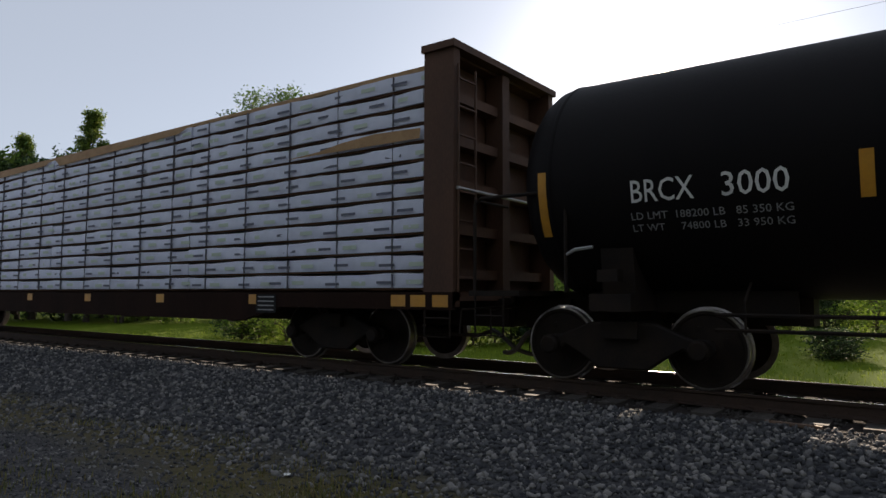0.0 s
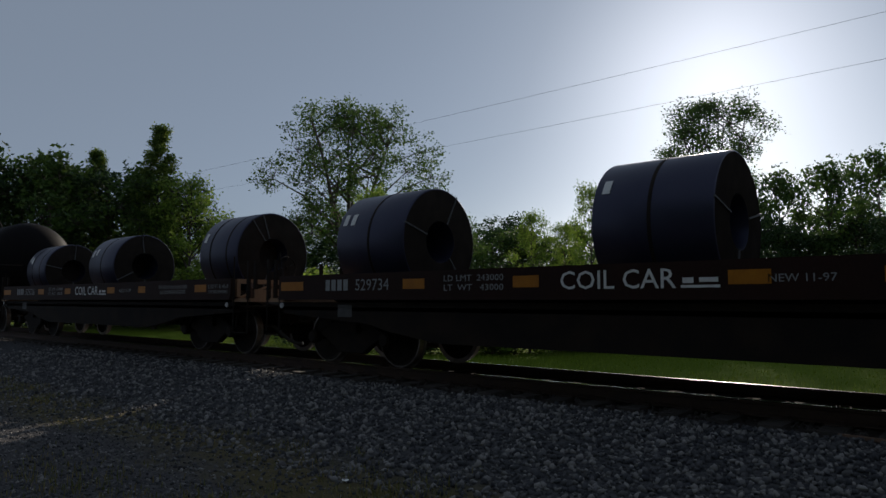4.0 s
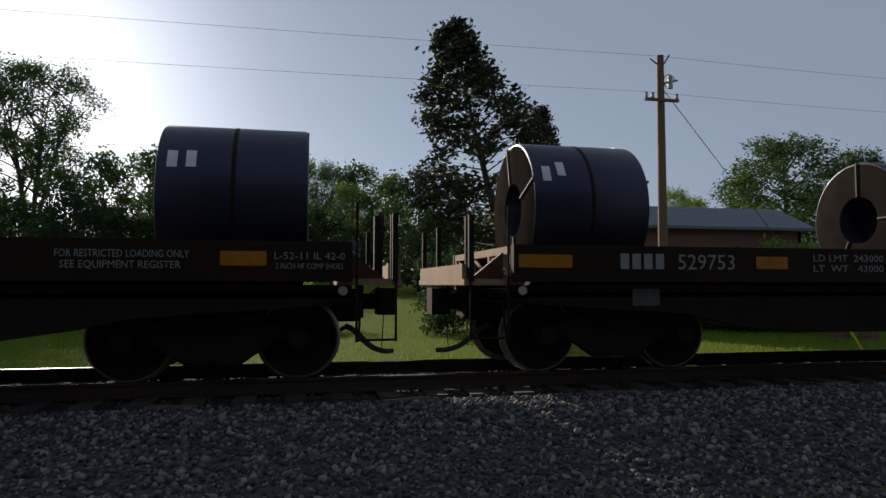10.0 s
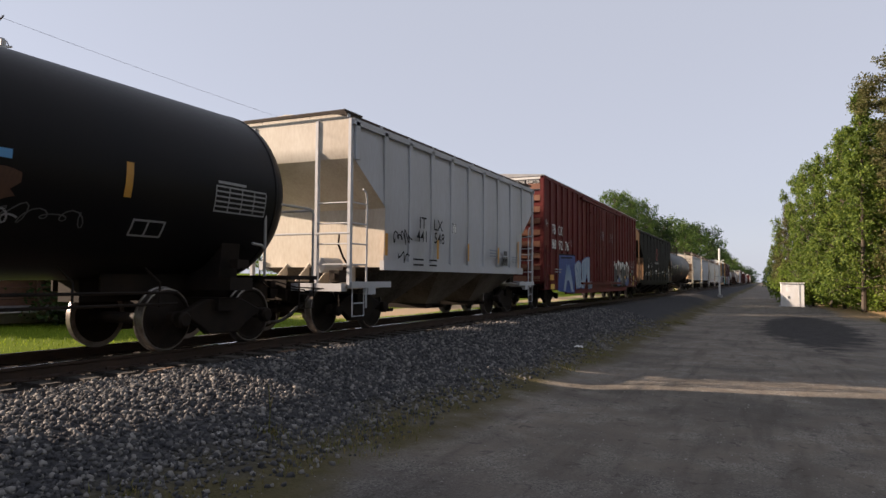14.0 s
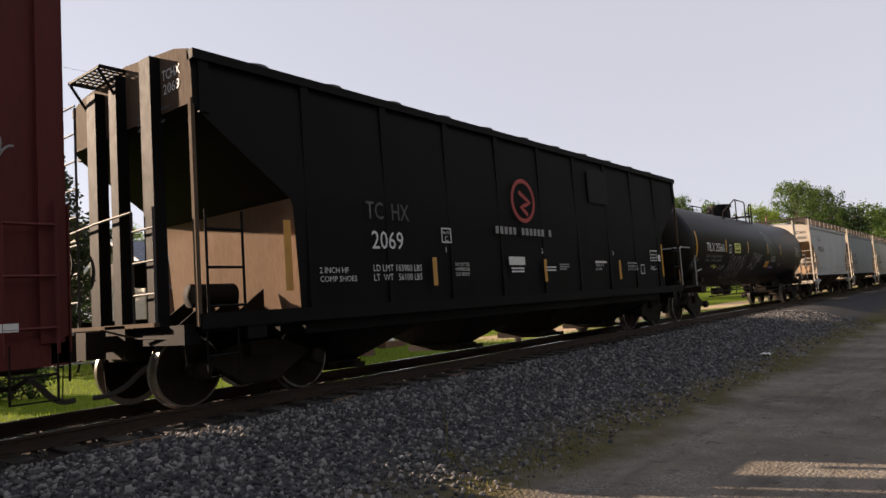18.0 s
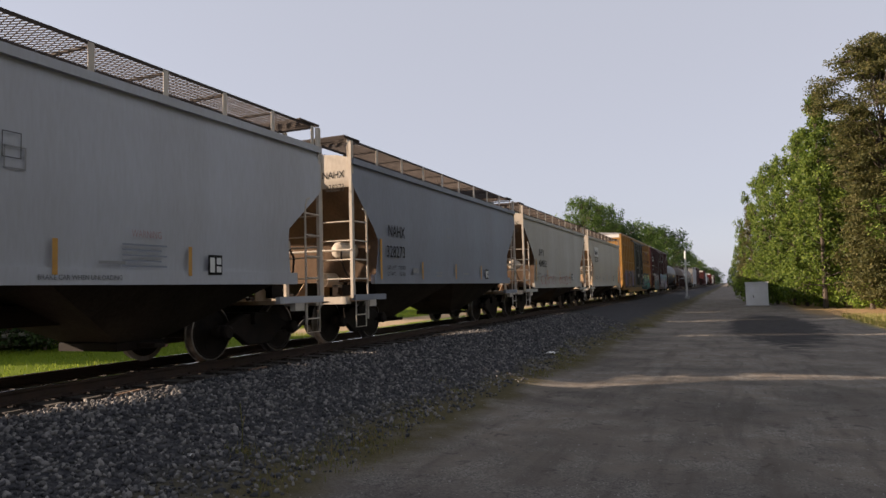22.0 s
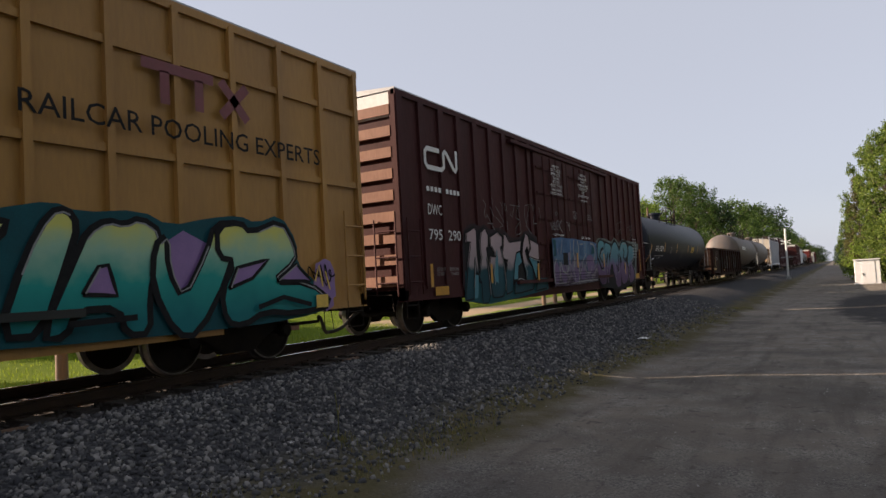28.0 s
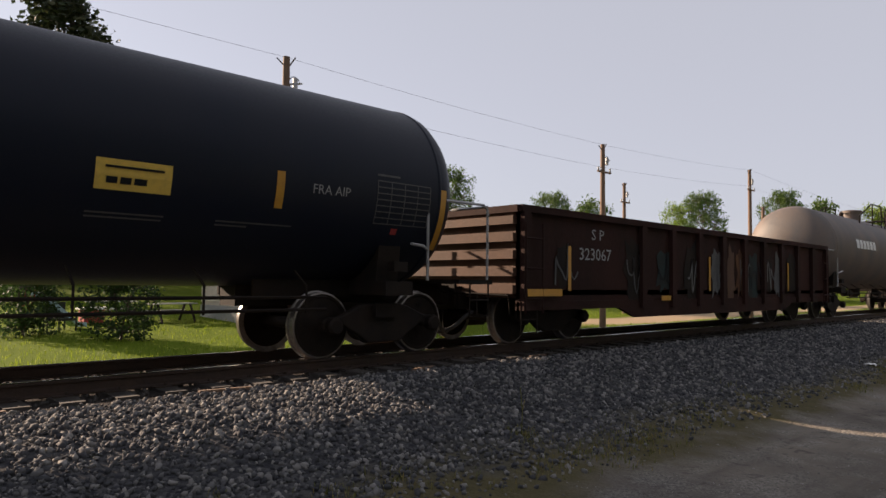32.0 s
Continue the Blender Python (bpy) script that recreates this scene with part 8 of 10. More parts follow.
for k_, (pts_, m_) in enumerate((
        (((11.3, 0.82), (11.4, 1.3), (11.83, 1.56), (12.08, 1.72), (12.75, 1.94), (13.0, 1.9), (12.6, 1.5), (12.1, 1.32), (12.3, 0.8)), M_FADE1),
        (((12.2, 1.15), (12.5, 1.42), (12.85, 1.4), (12.7, 0.82), (12.35, 0.82)), M_PURPLE),
        (((12.82, 0.76), (13.1, 1.57), (13.36, 2.03), (13.55, 2.08), (13.67, 1.91), (13.56, 1.57), (13.26, 0.74)), M_FADE1),
        (((13.22, 0.72), (13.63, 1.57), (13.76, 1.84), (14.0, 1.98), (14.22, 1.93), (14.43, 2.03), (14.72, 1.86), (14.64, 1.5), (14.52, 1.1), (14.52, 0.65), (14.2, 0.66), (14.12, 0.98), (13.62, 0.98), (13.5, 0.7)), M_FADE1),
        (((13.69, 1.15), (13.88, 1.45), (14.0, 1.47), (14.1, 1.12)), M_PURPLE),
        (((14.55, 1.2), (14.6, 1.7), (14.78, 1.84), (14.78, 1.41), (14.98, 1.02), (15.38, 1.63), (15.52, 2.0), (15.94, 2.05), (15.75, 1.34), (15.2, 0.56), (14.87, 0.6)), M_FADE1),
        (((15.56, 1.98), (15.98, 2.05), (16.14, 1.9), (16.76, 2.12), (17.03, 1.75), (17.06, 1.52), (16.5, 1.2), (17.33, 1.18), (17.95, 0.8), (17.01, 0.72), (16.37, 0.8), (15.95, 0.62), (15.66, 0.7), (15.6, 1.1), (15.86, 1.52), (15.56, 1.56)), M_FADE1),
        (((15.72, 1.14), (15.87, 1.42), (16.48, 1.54), (16.15, 1.27)), M_PURPLE),
        (((16.62, 1.22), (17.04, 1.46), (17.36, 1.2)), M_PURPLE))):
    sprayed(car, pts_, m_, -1.662 - 0.006 * k_, fat=0.085 if m_ is M_FADE1 else 0.05, rounds=0 if m_ is M_PURPLE else 1)
part("graffiti_fill", blob(17.75, 1.12, 0.5, 0.7, flat_side(-1.655), 92, 20, 0.25), M_PURPLE, car, "purple sprayed cloud")
part("spray_tag", ribbon(scrawl(17.35, 1.1, 0.6, 0.4, 21, 6), 0.025, flat_side(-1.668)), M_BLACKP, car, "black spray-can tag")
part("spray_tag", ribbon([[(17.5, 1.2), (17.6, 1.45), (17.68, 1.1)], [(17.75, 1.35), (17.85, 1.05)]], 0.03, flat_side(-1.67)), M_YPAINT, car, "yellow spray-can strokes")
part("sill_shadow", ribbon([[(13.5, 0.84), (14.3, 0.86)], [(16.2, 0.86), (16.7, 0.98), (17.3, 0.84)]], 0.07, flat_side(-1.75)), M_BLACKP, car, "black sprayed line")
bars("sill_paint", [(11.4, 0.75, 6.3, 0.2)], M_TEAL, car, flat_side(-1.632), "teal overspray along the sill")
bars("yellow_placard", [(17.45, 0.78, 0.28, 0.2)], M_YPAINT, car, flat_side(-1.72))
for cx, lines in ((7.5, ("CLOSE AND LOCK", "BOTH DOORS BEFORE", "MOVING CAR", "", "CIERRE Y PONGA", "EL SEGURO EN AMBAS", "PUERTAS ANTES DE", "MOVER EL CARRO")), (10.14, ("CLOSE AND LOCK", "BOTH DOORS BEFORE", "MOVING CAR", "", "CIERRE Y PONGA", "EL SEGURO EN AMBAS", "PUERTAS ANTES DE", "MOVER EL CARRO"))):
    for k, s in enumerate(lines):
        if s:
            lettering("door_notice", s, cx + 0.04, 4.44 - 0.1 * k, 0.08, M_DIMW, car, flat_side(-1.77), label="white door notice")
bars("data_panel", [(x, z, 0.4, 0.05) for x in (7.2, 8.3, 10.4, 11.2) for z in (2.5, 2.4, 1.9, 1.8)], M_DIMW, car, flat_side(-1.77))
bars("decal", [(8.0, 1.7, 0.25, 0.25), (11.2, 1.6, 0.25, 0.25)], M_WHITE, car, flat_side(-1.77))
bars("decal", [(10.6, 1.55, 0.2, 0.2)], M_RED, car, flat_side(-1.77))
stripes(car, (9.9,), 1.25, flat_side(-1.77), 0.12, 0.5)
mural(car, (8, 4, 6, 0, 5, 9, 3, 7, 10, 2), 0.4, 6.6, 0.85, 2.3, -1.655, (M_MAROON, M_PURPLE, M_TEALD), M_DIMW, 0.13, 6, drop=M_BLACKP)

# brown boxcar with a white company emblem
car, side, L = boxcar(290.8, 309.65, "brown boxcar covered with blue and purple graffiti", M_BOXC, end_mat=M_BOXE)
side = flat_side(-1.655)
part("emblem", ribbon([[(1.55, 3.84), (1.05, 3.84), (0.96, 3.76), (0.96, 3.53), (1.05, 3.45), (1.62, 3.45), (1.72, 3.52), (1.72, 3.8), (1.78, 3.86), (1.86, 3.82), (2.14, 3.52), (2.22, 3.48), (2.28, 3.56), (2.28, 3.94)]], 0.1, side), M_WHITE, car, "white looped company emblem")
bars("web_line_bar", [(0.95 + 0.16 * k, 2.95, 0.11, 0.1) for k in range(9) if k != 4], M_WHITE, car, side)
lettering("reporting_mark", "DWC", 0.95, 2.47, 0.22, M_WHITE, car, side, width=0.58)
lettering("car_number", "795  290", 0.95, 1.95, 0.22, M_WHITE, car, side, width=1.36)
lettering("load_limit", "LD LMT", 1.2, 1.3, 0.075, M_DIMW, car, side, width=0.36)
lettering("load_limit", "209100", 1.72, 1.3, 0.075, M_DIMW, car, side, width=0.4)
lettering("light_weight", "LT WT", 1.2, 1.2, 0.075, M_DIMW, car, side, width=0.3)
lettering("light_weight", "76900", 1.79, 1.2, 0.075, M_DIMW, car, side, width=0.33)
for cx, cw, lines in ((7.7, 1.03, ("-IMPORTANT-", "CLOSE THIS DOOR", "BEFORE CLOSING", "MAIN DOOR", "-IMPORTANT-", "FERMER CETTE PORTE", "AVANT DE FERMER", "LA PORTE PRINCIPALE")), (10.15, 1.05, ("CLOSE AND LOCK", "BOTH DOORS BEFORE", "MOVING CAR", "FERMER ET VERROUILLER", "LES DEUX PORTES", "AVANT", "DE DEPLACER LE WAGON"))):
    longest = max(len(q) for q in lines)
    for k, txt in enumerate(lines):
        w_ = cw * len(txt) / longest
        lettering("door_notice", txt, cx + (cw - w_) / 2, 4.25 - 0.115 * k, 0.085, M_WHITE, car, flat_side(-1.77), width=w_, label="white door notice")
bars("yellow_placard", [(1.1, 0.8, 0.55, 0.18), (17.15, 0.78, 0.55, 0.2)], M_YEL, car, side)
stripes(car, (0.75, 15.15), 0.98, flat_side(-1.77), 0.1, 0.46)
stripes(car, (3.41, 6.29), 0.98, flat_side(-1.8), 0.1, 0.45)
stripes(car, (9.55, 12.35), 1.28, flat_side(-1.8), 0.1, 0.46)
bars("reflective_stripe", [(18.0, 1.08, 0.08, 0.92)], M_YEL, car, flat_side(-1.64), "long yellow reflective stripe")
at_ = lambda o: flat_side(-1.634 - o)
part("sprayed_halo", patch(curl((2.3, 0.62), (2.38, 1.5), (2.42, 2.22), (2.98, 2.4), (3.3, 2.3), (3.55, 2.4), (3.8, 2.24), (4.2, 2.34), (4.7, 2.28), (5.0, 2.08), (5.7, 2.15), (5.95, 2.33), (6.3, 2.3), (7.0, 2.1), (7.4, 2.08), (7.45, 0.68), (5.24, 0.56), (3.6, 0.48))[:-1], at_(0.0)), M_HALO, car, "dark blue overspray round the letters")
part("sprayed_ground", patch([(2.36, 0.62), (2.46, 1.3), (7.4, 1.3), (7.4, 0.7), (5.24, 0.56), (3.6, 0.49)], at_(0.002)), M_TEALD, car, "dark teal sprayed ground")
part("graffiti_outline", patch([(2.46, 1.92), (2.5, 2.19), (2.98, 2.33), (3.08, 2.21), (3.24, 2.24), (3.48, 2.34), (3.71, 2.13), (4.04, 2.21), (4.18, 2.28), (4.46, 2.17), (4.65, 2.22), (4.85, 2.01), (5.62, 2.08), (5.84, 2.27), (6.08, 2.2), (6.2, 2.26), (6.81, 2.04), (7.35, 2.03), (7.44, 1.92), (7.3, 1.1), (6.6, 0.9), (5.24, 0.9), (3.4, 0.9), (2.5, 1.25)], at_(0.004)), M_BLACKP, car, "black sprayed letter shade")
for k_, (pts_, m_) in enumerate((
        (((2.53, 1.93), (2.57, 2.14), (2.96, 2.28), (3.06, 2.2), (3.04, 1.67), (3.09, 1.24), (3.05, 1.21), (2.96, 1.24), (2.92, 1.6), (2.86, 1.25), (2.8, 0.94), (2.76, 0.65), (2.36, 0.63), (2.49, 1.19), (2.7, 1.8), (2.75, 1.93)), M_FADE5),
        (((3.22, 1.65), (3.22, 1.96), (3.31, 2.18), (3.49, 2.29), (3.67, 2.11), (3.64, 1.86), (3.53, 1.82), (3.57, 1.62), (3.51, 1.58), (3.58, 1.15), (3.6, 0.7), (3.46, 0.52), (3.19, 0.52), (3.17, 1.02), (3.08, 1.13), (3.26, 1.6)), M_FADE5),
        (((2.9, 1.2), (3.07, 1.18), (3.01, 0.75), (2.98, 0.67), (2.78, 0.65), (2.85, 1.04)), M_STEELB),
        (((3.75, 2.08), (4.16, 2.22), (4.44, 2.09), (4.42, 1.88), (4.29, 1.86), (4.46, 1.44), (4.5, 1.03), (4.45, 0.79), (4.31, 0.64), (3.99, 0.62), (3.74, 0.64), (3.64, 1.0), (3.66, 1.45), (3.74, 1.61), (4.03, 1.61), (3.97, 1.71), (3.74, 1.9)), M_FADE5),
        (((4.11, 1.8), (4.15, 1.6), (4.11, 0.97), (3.96, 1.01), (3.89, 1.21), (3.99, 1.52)), M_STEELB),
        (((4.53, 2.18), (4.63, 2.16), (4.84, 1.98), (5.6, 2.04), (5.51, 1.77), (5.25, 1.72), (5.09, 1.43), (4.99, 1.05), (4.88, 0.74), (4.53, 0.68), (4.52, 1.19), (4.7, 1.52), (4.47, 1.56), (4.4, 1.68), (4.49, 1.93)), M_FADE5),
        (((5.26, 1.69), (5.47, 1.73), (5.59, 1.48), (5.34, 1.38), (5.26, 1.03), (5.01, 1.04), (5.13, 1.43)), M_STEELB),
        (((6.09, 1.58), (6.66, 1.53), (6.53, 1.02), (6.28, 1.41)), M_STEELB),
        (((5.73, 2.01), (5.91, 2.24), (6.06, 2.17), (6.16, 1.93), (6.1, 1.75), (5.96, 1.88), (5.81, 1.77), (5.94, 1.51), (6.27, 1.32), (6.37, 0.98), (6.23, 0.74), (5.38, 0.68), (5.0, 0.68), (5.07, 0.98), (5.47, 0.98), (5.71, 0.91), (5.83, 1.1), (5.7, 1.37), (5.61, 1.69)), M_FADE5),
        (((6.17, 2.1), (6.8, 1.96), (7.31, 1.98), (7.32, 1.54), (6.81, 1.52), (6.45, 1.56), (6.09, 1.62), (6.04, 1.69), (6.21, 1.84)), M_FADE5),
        (((6.72, 1.48), (7.26, 1.4), (7.23, 0.74), (6.42, 0.69), (6.59, 1.02)), M_FADE5))):
    part("graffiti_letter", patch(pts_, at_(0.008 + 0.0015 * k_)), m_, car, "angular sprayed letter, rose grey above and teal below" if m_ is M_FADE5 else "steel-blue sprayed fill")
    if m_ is M_FADE5:
        part("graffiti_outline", ribbon([list(pts_) + [pts_[0]]], 0.035, at_(0.03)), M_BLACKP, car, "black sprayed edge line")
part("graffiti_highlight", ribbon([[(2.81, 0.91), (2.88, 1.32), (2.94, 1.61)], [(3.28, 1.58), (3.52, 1.57), (3.6, 1.0), (3.62, 0.7)], [(3.89, 0.94), (3.87, 1.21), (3.99, 1.52), (4.14, 1.8)], [(4.29, 1.86), (4.44, 1.44), (4.51, 1.03), (4.46, 0.79)], [(5.25, 1.03), (5.45, 1.05), (5.66, 1.0)], [(5.73, 1.42), (5.87, 1.23), (5.8, 1.07)], [(6.09, 1.6), (6.45, 1.54), (6.8, 1.5)]], 0.022, at_(0.034)), M_DIMW, car, "thin pale highlight lines")
# the doors' patchwork of blue, purple and white
dr_ = lambda o: flat_side(-1.758 - o)
part("sprayed_ground", patch([(7.6, 2.15), (8.36, 2.2), (8.85, 2.18), (9.51, 2.19), (10.36, 2.15), (11.37, 2.13), (11.75, 2.08), (11.72, 0.81), (8.99, 0.75), (7.6, 0.76)], dr_(0.0)), M_DOORART, car, "blue, plum and white sprayed swirls over the doors")
for k_, (pts_, m_) in enumerate((
        (((7.62, 2.13), (7.88, 2.11), (7.86, 1.63), (7.66, 1.64), (7.72, 1.84)), M_TEALD),
        (((8.44, 1.74), (8.83, 1.75), (8.83, 1.37), (8.42, 1.37)), M_BLACKP),
        (((8.89, 1.75), (9.04, 1.76), (9.03, 1.37), (8.87, 1.36)), M_LILAC),
        (((10.36, 2.14), (10.79, 2.13), (10.63, 1.61), (10.34, 1.58)), M_BLUED),
        (((7.7, 1.43), (7.91, 1.48), (8.03, 1.24), (7.98, 0.84), (7.73, 0.79), (7.62, 0.95), (7.6, 1.22)), M_PLUM),
        (((8.19, 1.31), (8.35, 1.39), (8.64, 1.17), (8.68, 0.86), (8.33, 0.83), (8.16, 1.03)), M_PLUM),
        (((9.23, 1.28), (9.47, 1.32), (9.77, 1.17), (9.72, 0.83), (9.32, 0.82), (9.19, 1.01)), M_PLUM),
        (((10.62, 1.62), (11.01, 1.73), (11.38, 1.56), (11.31, 1.16), (10.89, 1.07), (10.6, 1.24)), M_PLUM),
        (((9.96, 1.21), (10.24, 1.3), (10.41, 1.09), (10.29, 0.89), (9.95, 0.89)), M_PLUM),
        (((11.2, 2.0), (11.42, 1.95), (11.45, 1.75), (11.1, 1.72)), M_TEALD))):
    part("graffiti_field", patch(curl(*pts_, pts_[0], rounds=1)[:-1] if m_ is M_PLUM else pts_, dr_(0.003 + 0.0006 * k_)), m_, car)
for z_ in (0.82, 0.9, 0.98, 1.06, 1.15, 1.5):
    part("door_seam", ribbon([[(7.62, z_), (9.62, z_)], [(9.7, z_), (11.7, z_)]], 0.014, dr_(0.018)), M_BLACKP, car, "dark seam of the door's corrugation")["kind"] = "stuff"
for w_, strokes_ in ((0.1, (((7.83, 1.55), (7.62, 1.37), (7.6, 1.14), (7.62, 0.85)), ((8.15, 1.46), (8.34, 1.14), (8.74, 1.14), (8.85, 1.38)), ((9.44, 2.15), (9.31, 1.85), (9.41, 1.47), (9.23, 1.19), (9.42, 0.87)), ((9.75, 2.14), (9.87, 1.86), (9.72, 1.47), (9.86, 1.12), (9.69, 0.88)), ((11.04, 2.07), (11.45, 2.04), (11.54, 1.74), (11.28, 1.45)))),
                     (0.06, (((8.06, 1.48), (8.1, 1.24), (8.04, 0.91)), ((8.38, 2.12), (8.22, 1.69)), ((9.07, 2.15), (9.11, 1.84), (8.98, 1.38)), ((9.97, 2.02), (10.28, 2.04)), ((10.54, 1.46), (10.38, 1.2), (10.59, 1.11), (10.97, 1.12), (11.09, 1.34)), ((7.96, 1.85), (7.98, 1.71)), ((10.5, 2.08), (10.44, 1.72)), ((9.96, 1.16), (10.25, 1.56), (10.55, 1.72)), ((7.65, 0.82), (8.15, 0.84), (8.62, 0.82)), ((8.99, 0.81), (9.69, 0.83), (10.36, 0.86), (11.63, 0.86))))):
    for st_ in strokes_:
        part("graffiti_highlight", ribbon([bend(st_)], w_ * 0.6, dr_(0.014)), M_DIMW, car, "pale sprayed swoosh")
part("graffiti_field", patch(((11.83, 1.59), (11.97, 2.09), (12.35, 2.29), (12.82, 2.3), (13.07, 2.32), (13.96, 2.2), (14.42, 2.39), (14.99, 2.15), (15.51, 2.36), (16.07, 2.3), (16.86, 2.27), (17.88, 2.2), (17.84, 2), (17.51, 1.79), (17.25, 0.79), (17.02, 0.77), (16.88, 1.39), (13.17, 1.48)), at_(0.002)), M_PALEF, car, "pale green-grey sprayed rim")
part("graffiti_outline", patch(((11.95, 1.45), (12.07, 1.91), (12.34, 2.23), (12.66, 2.28), (13.07, 2.24), (13.96, 2.13), (14.41, 2.33), (14.97, 2.04), (15.41, 2.31), (15.95, 2.33), (16.31, 2.21), (17.27, 2.16), (17.3, 1.79), (16.94, 0.62), (15.01, 0.41), (12.44, 0.59), (12.09, 0.89)), at_(0.005)), M_BLACKP, car, "black sprayed letter shade")
for k_, pts_ in enumerate((
        ((12.2, 1.87), (12.34, 2.14), (12.65, 2.23), (12.94, 2.19), (13.05, 2.04), (13.11, 1.64), (13.16, 1.23), (13.13, 0.83), (12.92, 0.65), (12.37, 0.7), (12.15, 1.07), (12.03, 1.4), (12.22, 1.56)),
        ((13.06, 2.17), (13.91, 2.06), (13.73, 1.8), (13.49, 1.74), (13.59, 1.43), (13.33, 1.18), (13.34, 0.7), (13.2, 0.73), (13.21, 1.43), (13.1, 1.84)),
        ((13.96, 2.01), (14.36, 2.24), (14.74, 2.07), (14.92, 1.76), (14.97, 1.19), (14.95, 0.64), (14.69, 0.5), (14.29, 0.57), (14.2, 0.88), (13.96, 1.19), (13.79, 1.46), (13.48, 1.02), (13.37, 0.82), (13.36, 1.13), (13.63, 1.53)),
        ((14.98, 1.92), (15.33, 2.22), (15.91, 2.23), (16.18, 1.96), (15.99, 1.67), (15.61, 1.59), (15.95, 1.34), (16.08, 0.97), (15.84, 0.71), (15.26, 0.58), (15.03, 0.73), (14.93, 1.28), (15.25, 1.53), (14.86, 1.81)),
        ((16.28, 2.14), (17.11, 2.03), (17.12, 1.73), (16.47, 1.4), (16.95, 1.14), (16.9, 0.73), (16.13, 0.59), (16.15, 1.16), (16.02, 1.53), (16.29, 1.84)))):
    part("graffiti_letter", patch(curl(*pts_, rounds=1)[:-1], at_(0.009 + 0.0015 * k_)), M_FADE2, car, "sprayed letter, teal above and plum below")
for st_ in (((12.91, 1.97), (12.59, 1.88), (12.39, 1.67), (12.52, 1.54), (12.8, 1.44), (12.76, 1.18), (12.51, 1.25), (12.36, 1.44), (12.19, 1.58)), ((13.16, 1.38), (13.29, 1.64), (13.41, 1.79)), ((14.43, 1.37), (14.61, 1.08), (14.77, 1.42), (14.73, 1.76)), ((15.47, 2), (15.59, 1.83), (15.43, 1.65), (15.65, 1.5), (15.47, 1.17)), ((13.88, 1.37), (13.95, 1.16)), ((16.38, 1.34), (16.22, 0.91))):
    part("graffiti_outline", ribbon([list(st_)], 0.1, at_(0.018)), M_BLACKP, car, "black sprayed swirl")
for st_ in (((12.87, 1.87), (12.64, 1.82), (12.48, 1.65), (12.61, 1.52), (12.89, 1.4), (12.85, 1.16), (12.58, 1.19)), ((13.94, 2), (13.69, 1.74), (13.78, 1.47)), ((13.2, 1.43), (13.18, 0.83)), ((14.18, 1.42), (14.29, 0.77)), ((14.77, 1.39), (14.83, 1.13), (14.57, 1.06)), ((16.1, 1.34), (16.15, 0.97), (15.92, 0.73)), ((17.08, 1.65), (16.6, 1.4), (17.07, 1.13), (16.98, 0.75)), ((15.11, 1.85), (15.4, 2.17), (15.88, 2.17))):
    part("graffiti_highlight", ribbon([list(st_)], 0.028, at_(0.022)), M_DIMW, car, "thin pale highlight line")
part("spray_tag", ribbon([curl((14.5, 2.4), (14.6, 2.75), (14.55, 2.9), (15.0, 2.95), (15.4, 3.05), (15.4, 2.65), (15.1, 2.5), (15.25, 2.8)), [(16.15, 2.82), (16.75, 2.93), (16.37, 2.71), (16.8, 2.76), (16.36, 2.54), (16.8, 2.54), (16.35, 2.36)]], 0.022, flat_side(-1.7)), M_GREYP, car, "thin grey spray-can scrawl")
for st_ in (((3.41, 2.94), (3.54, 2.84), (3.43, 2.6), (3.5, 2.53), (3.62, 2.6)), ((3.55, 2.62), (3.95, 2.25)), ((3.76, 2.81), (3.97, 2.56)), ((3.9, 3.04), (3.91, 2.86)), ((3.57, 2.4), (3.88, 2.4)), ((4.06, 2.57), (4.46, 2.38), (4.28, 2.34), (4.24, 2.26)), ((4.08, 2.83), (4.26, 2.69), (4.5, 2.47)), ((4.37, 2.97), (4.42, 2.87), (4.49, 2.99), (4.43, 2.66)), ((4.6, 2.95), (4.62, 2.77), (4.73, 2.78), (4.67, 2.96)), ((4.7, 2.52), (4.7, 2.29)), ((4.92, 2.93), (5.54, 2.93), (5.49, 3.09)), ((5.2, 2.96), (5.04, 2.62), (4.92, 2.67), (4.99, 2.76)), ((5.34, 2.84), (5.26, 2.61), (5.52, 2.57), (5.47, 2.86), (5.34, 2.89)), ((5.2, 2.34), (5.2, 2.17), (5.56, 2.23), (5.51, 2.54), (5.2, 2.34)), ((5.88, 2.41), (6.2, 3.03), (5.89, 2.98), (5.83, 2.71), (5.99, 2.39), (6.24, 2.25)), ((6.34, 3.05), (6.48, 2.87), (6.54, 3.05)), ((6.52, 2.77), (6.4, 2.52), (6.69, 2.54)), ((6.89, 3.03), (6.95, 2.71), (6.9, 2.55))):
    part("spray_tag", ribbon([list(st_)], 0.02, flat_side(-1.7)), M_SCRAWL, car, "thin grey spray-can scrawl")
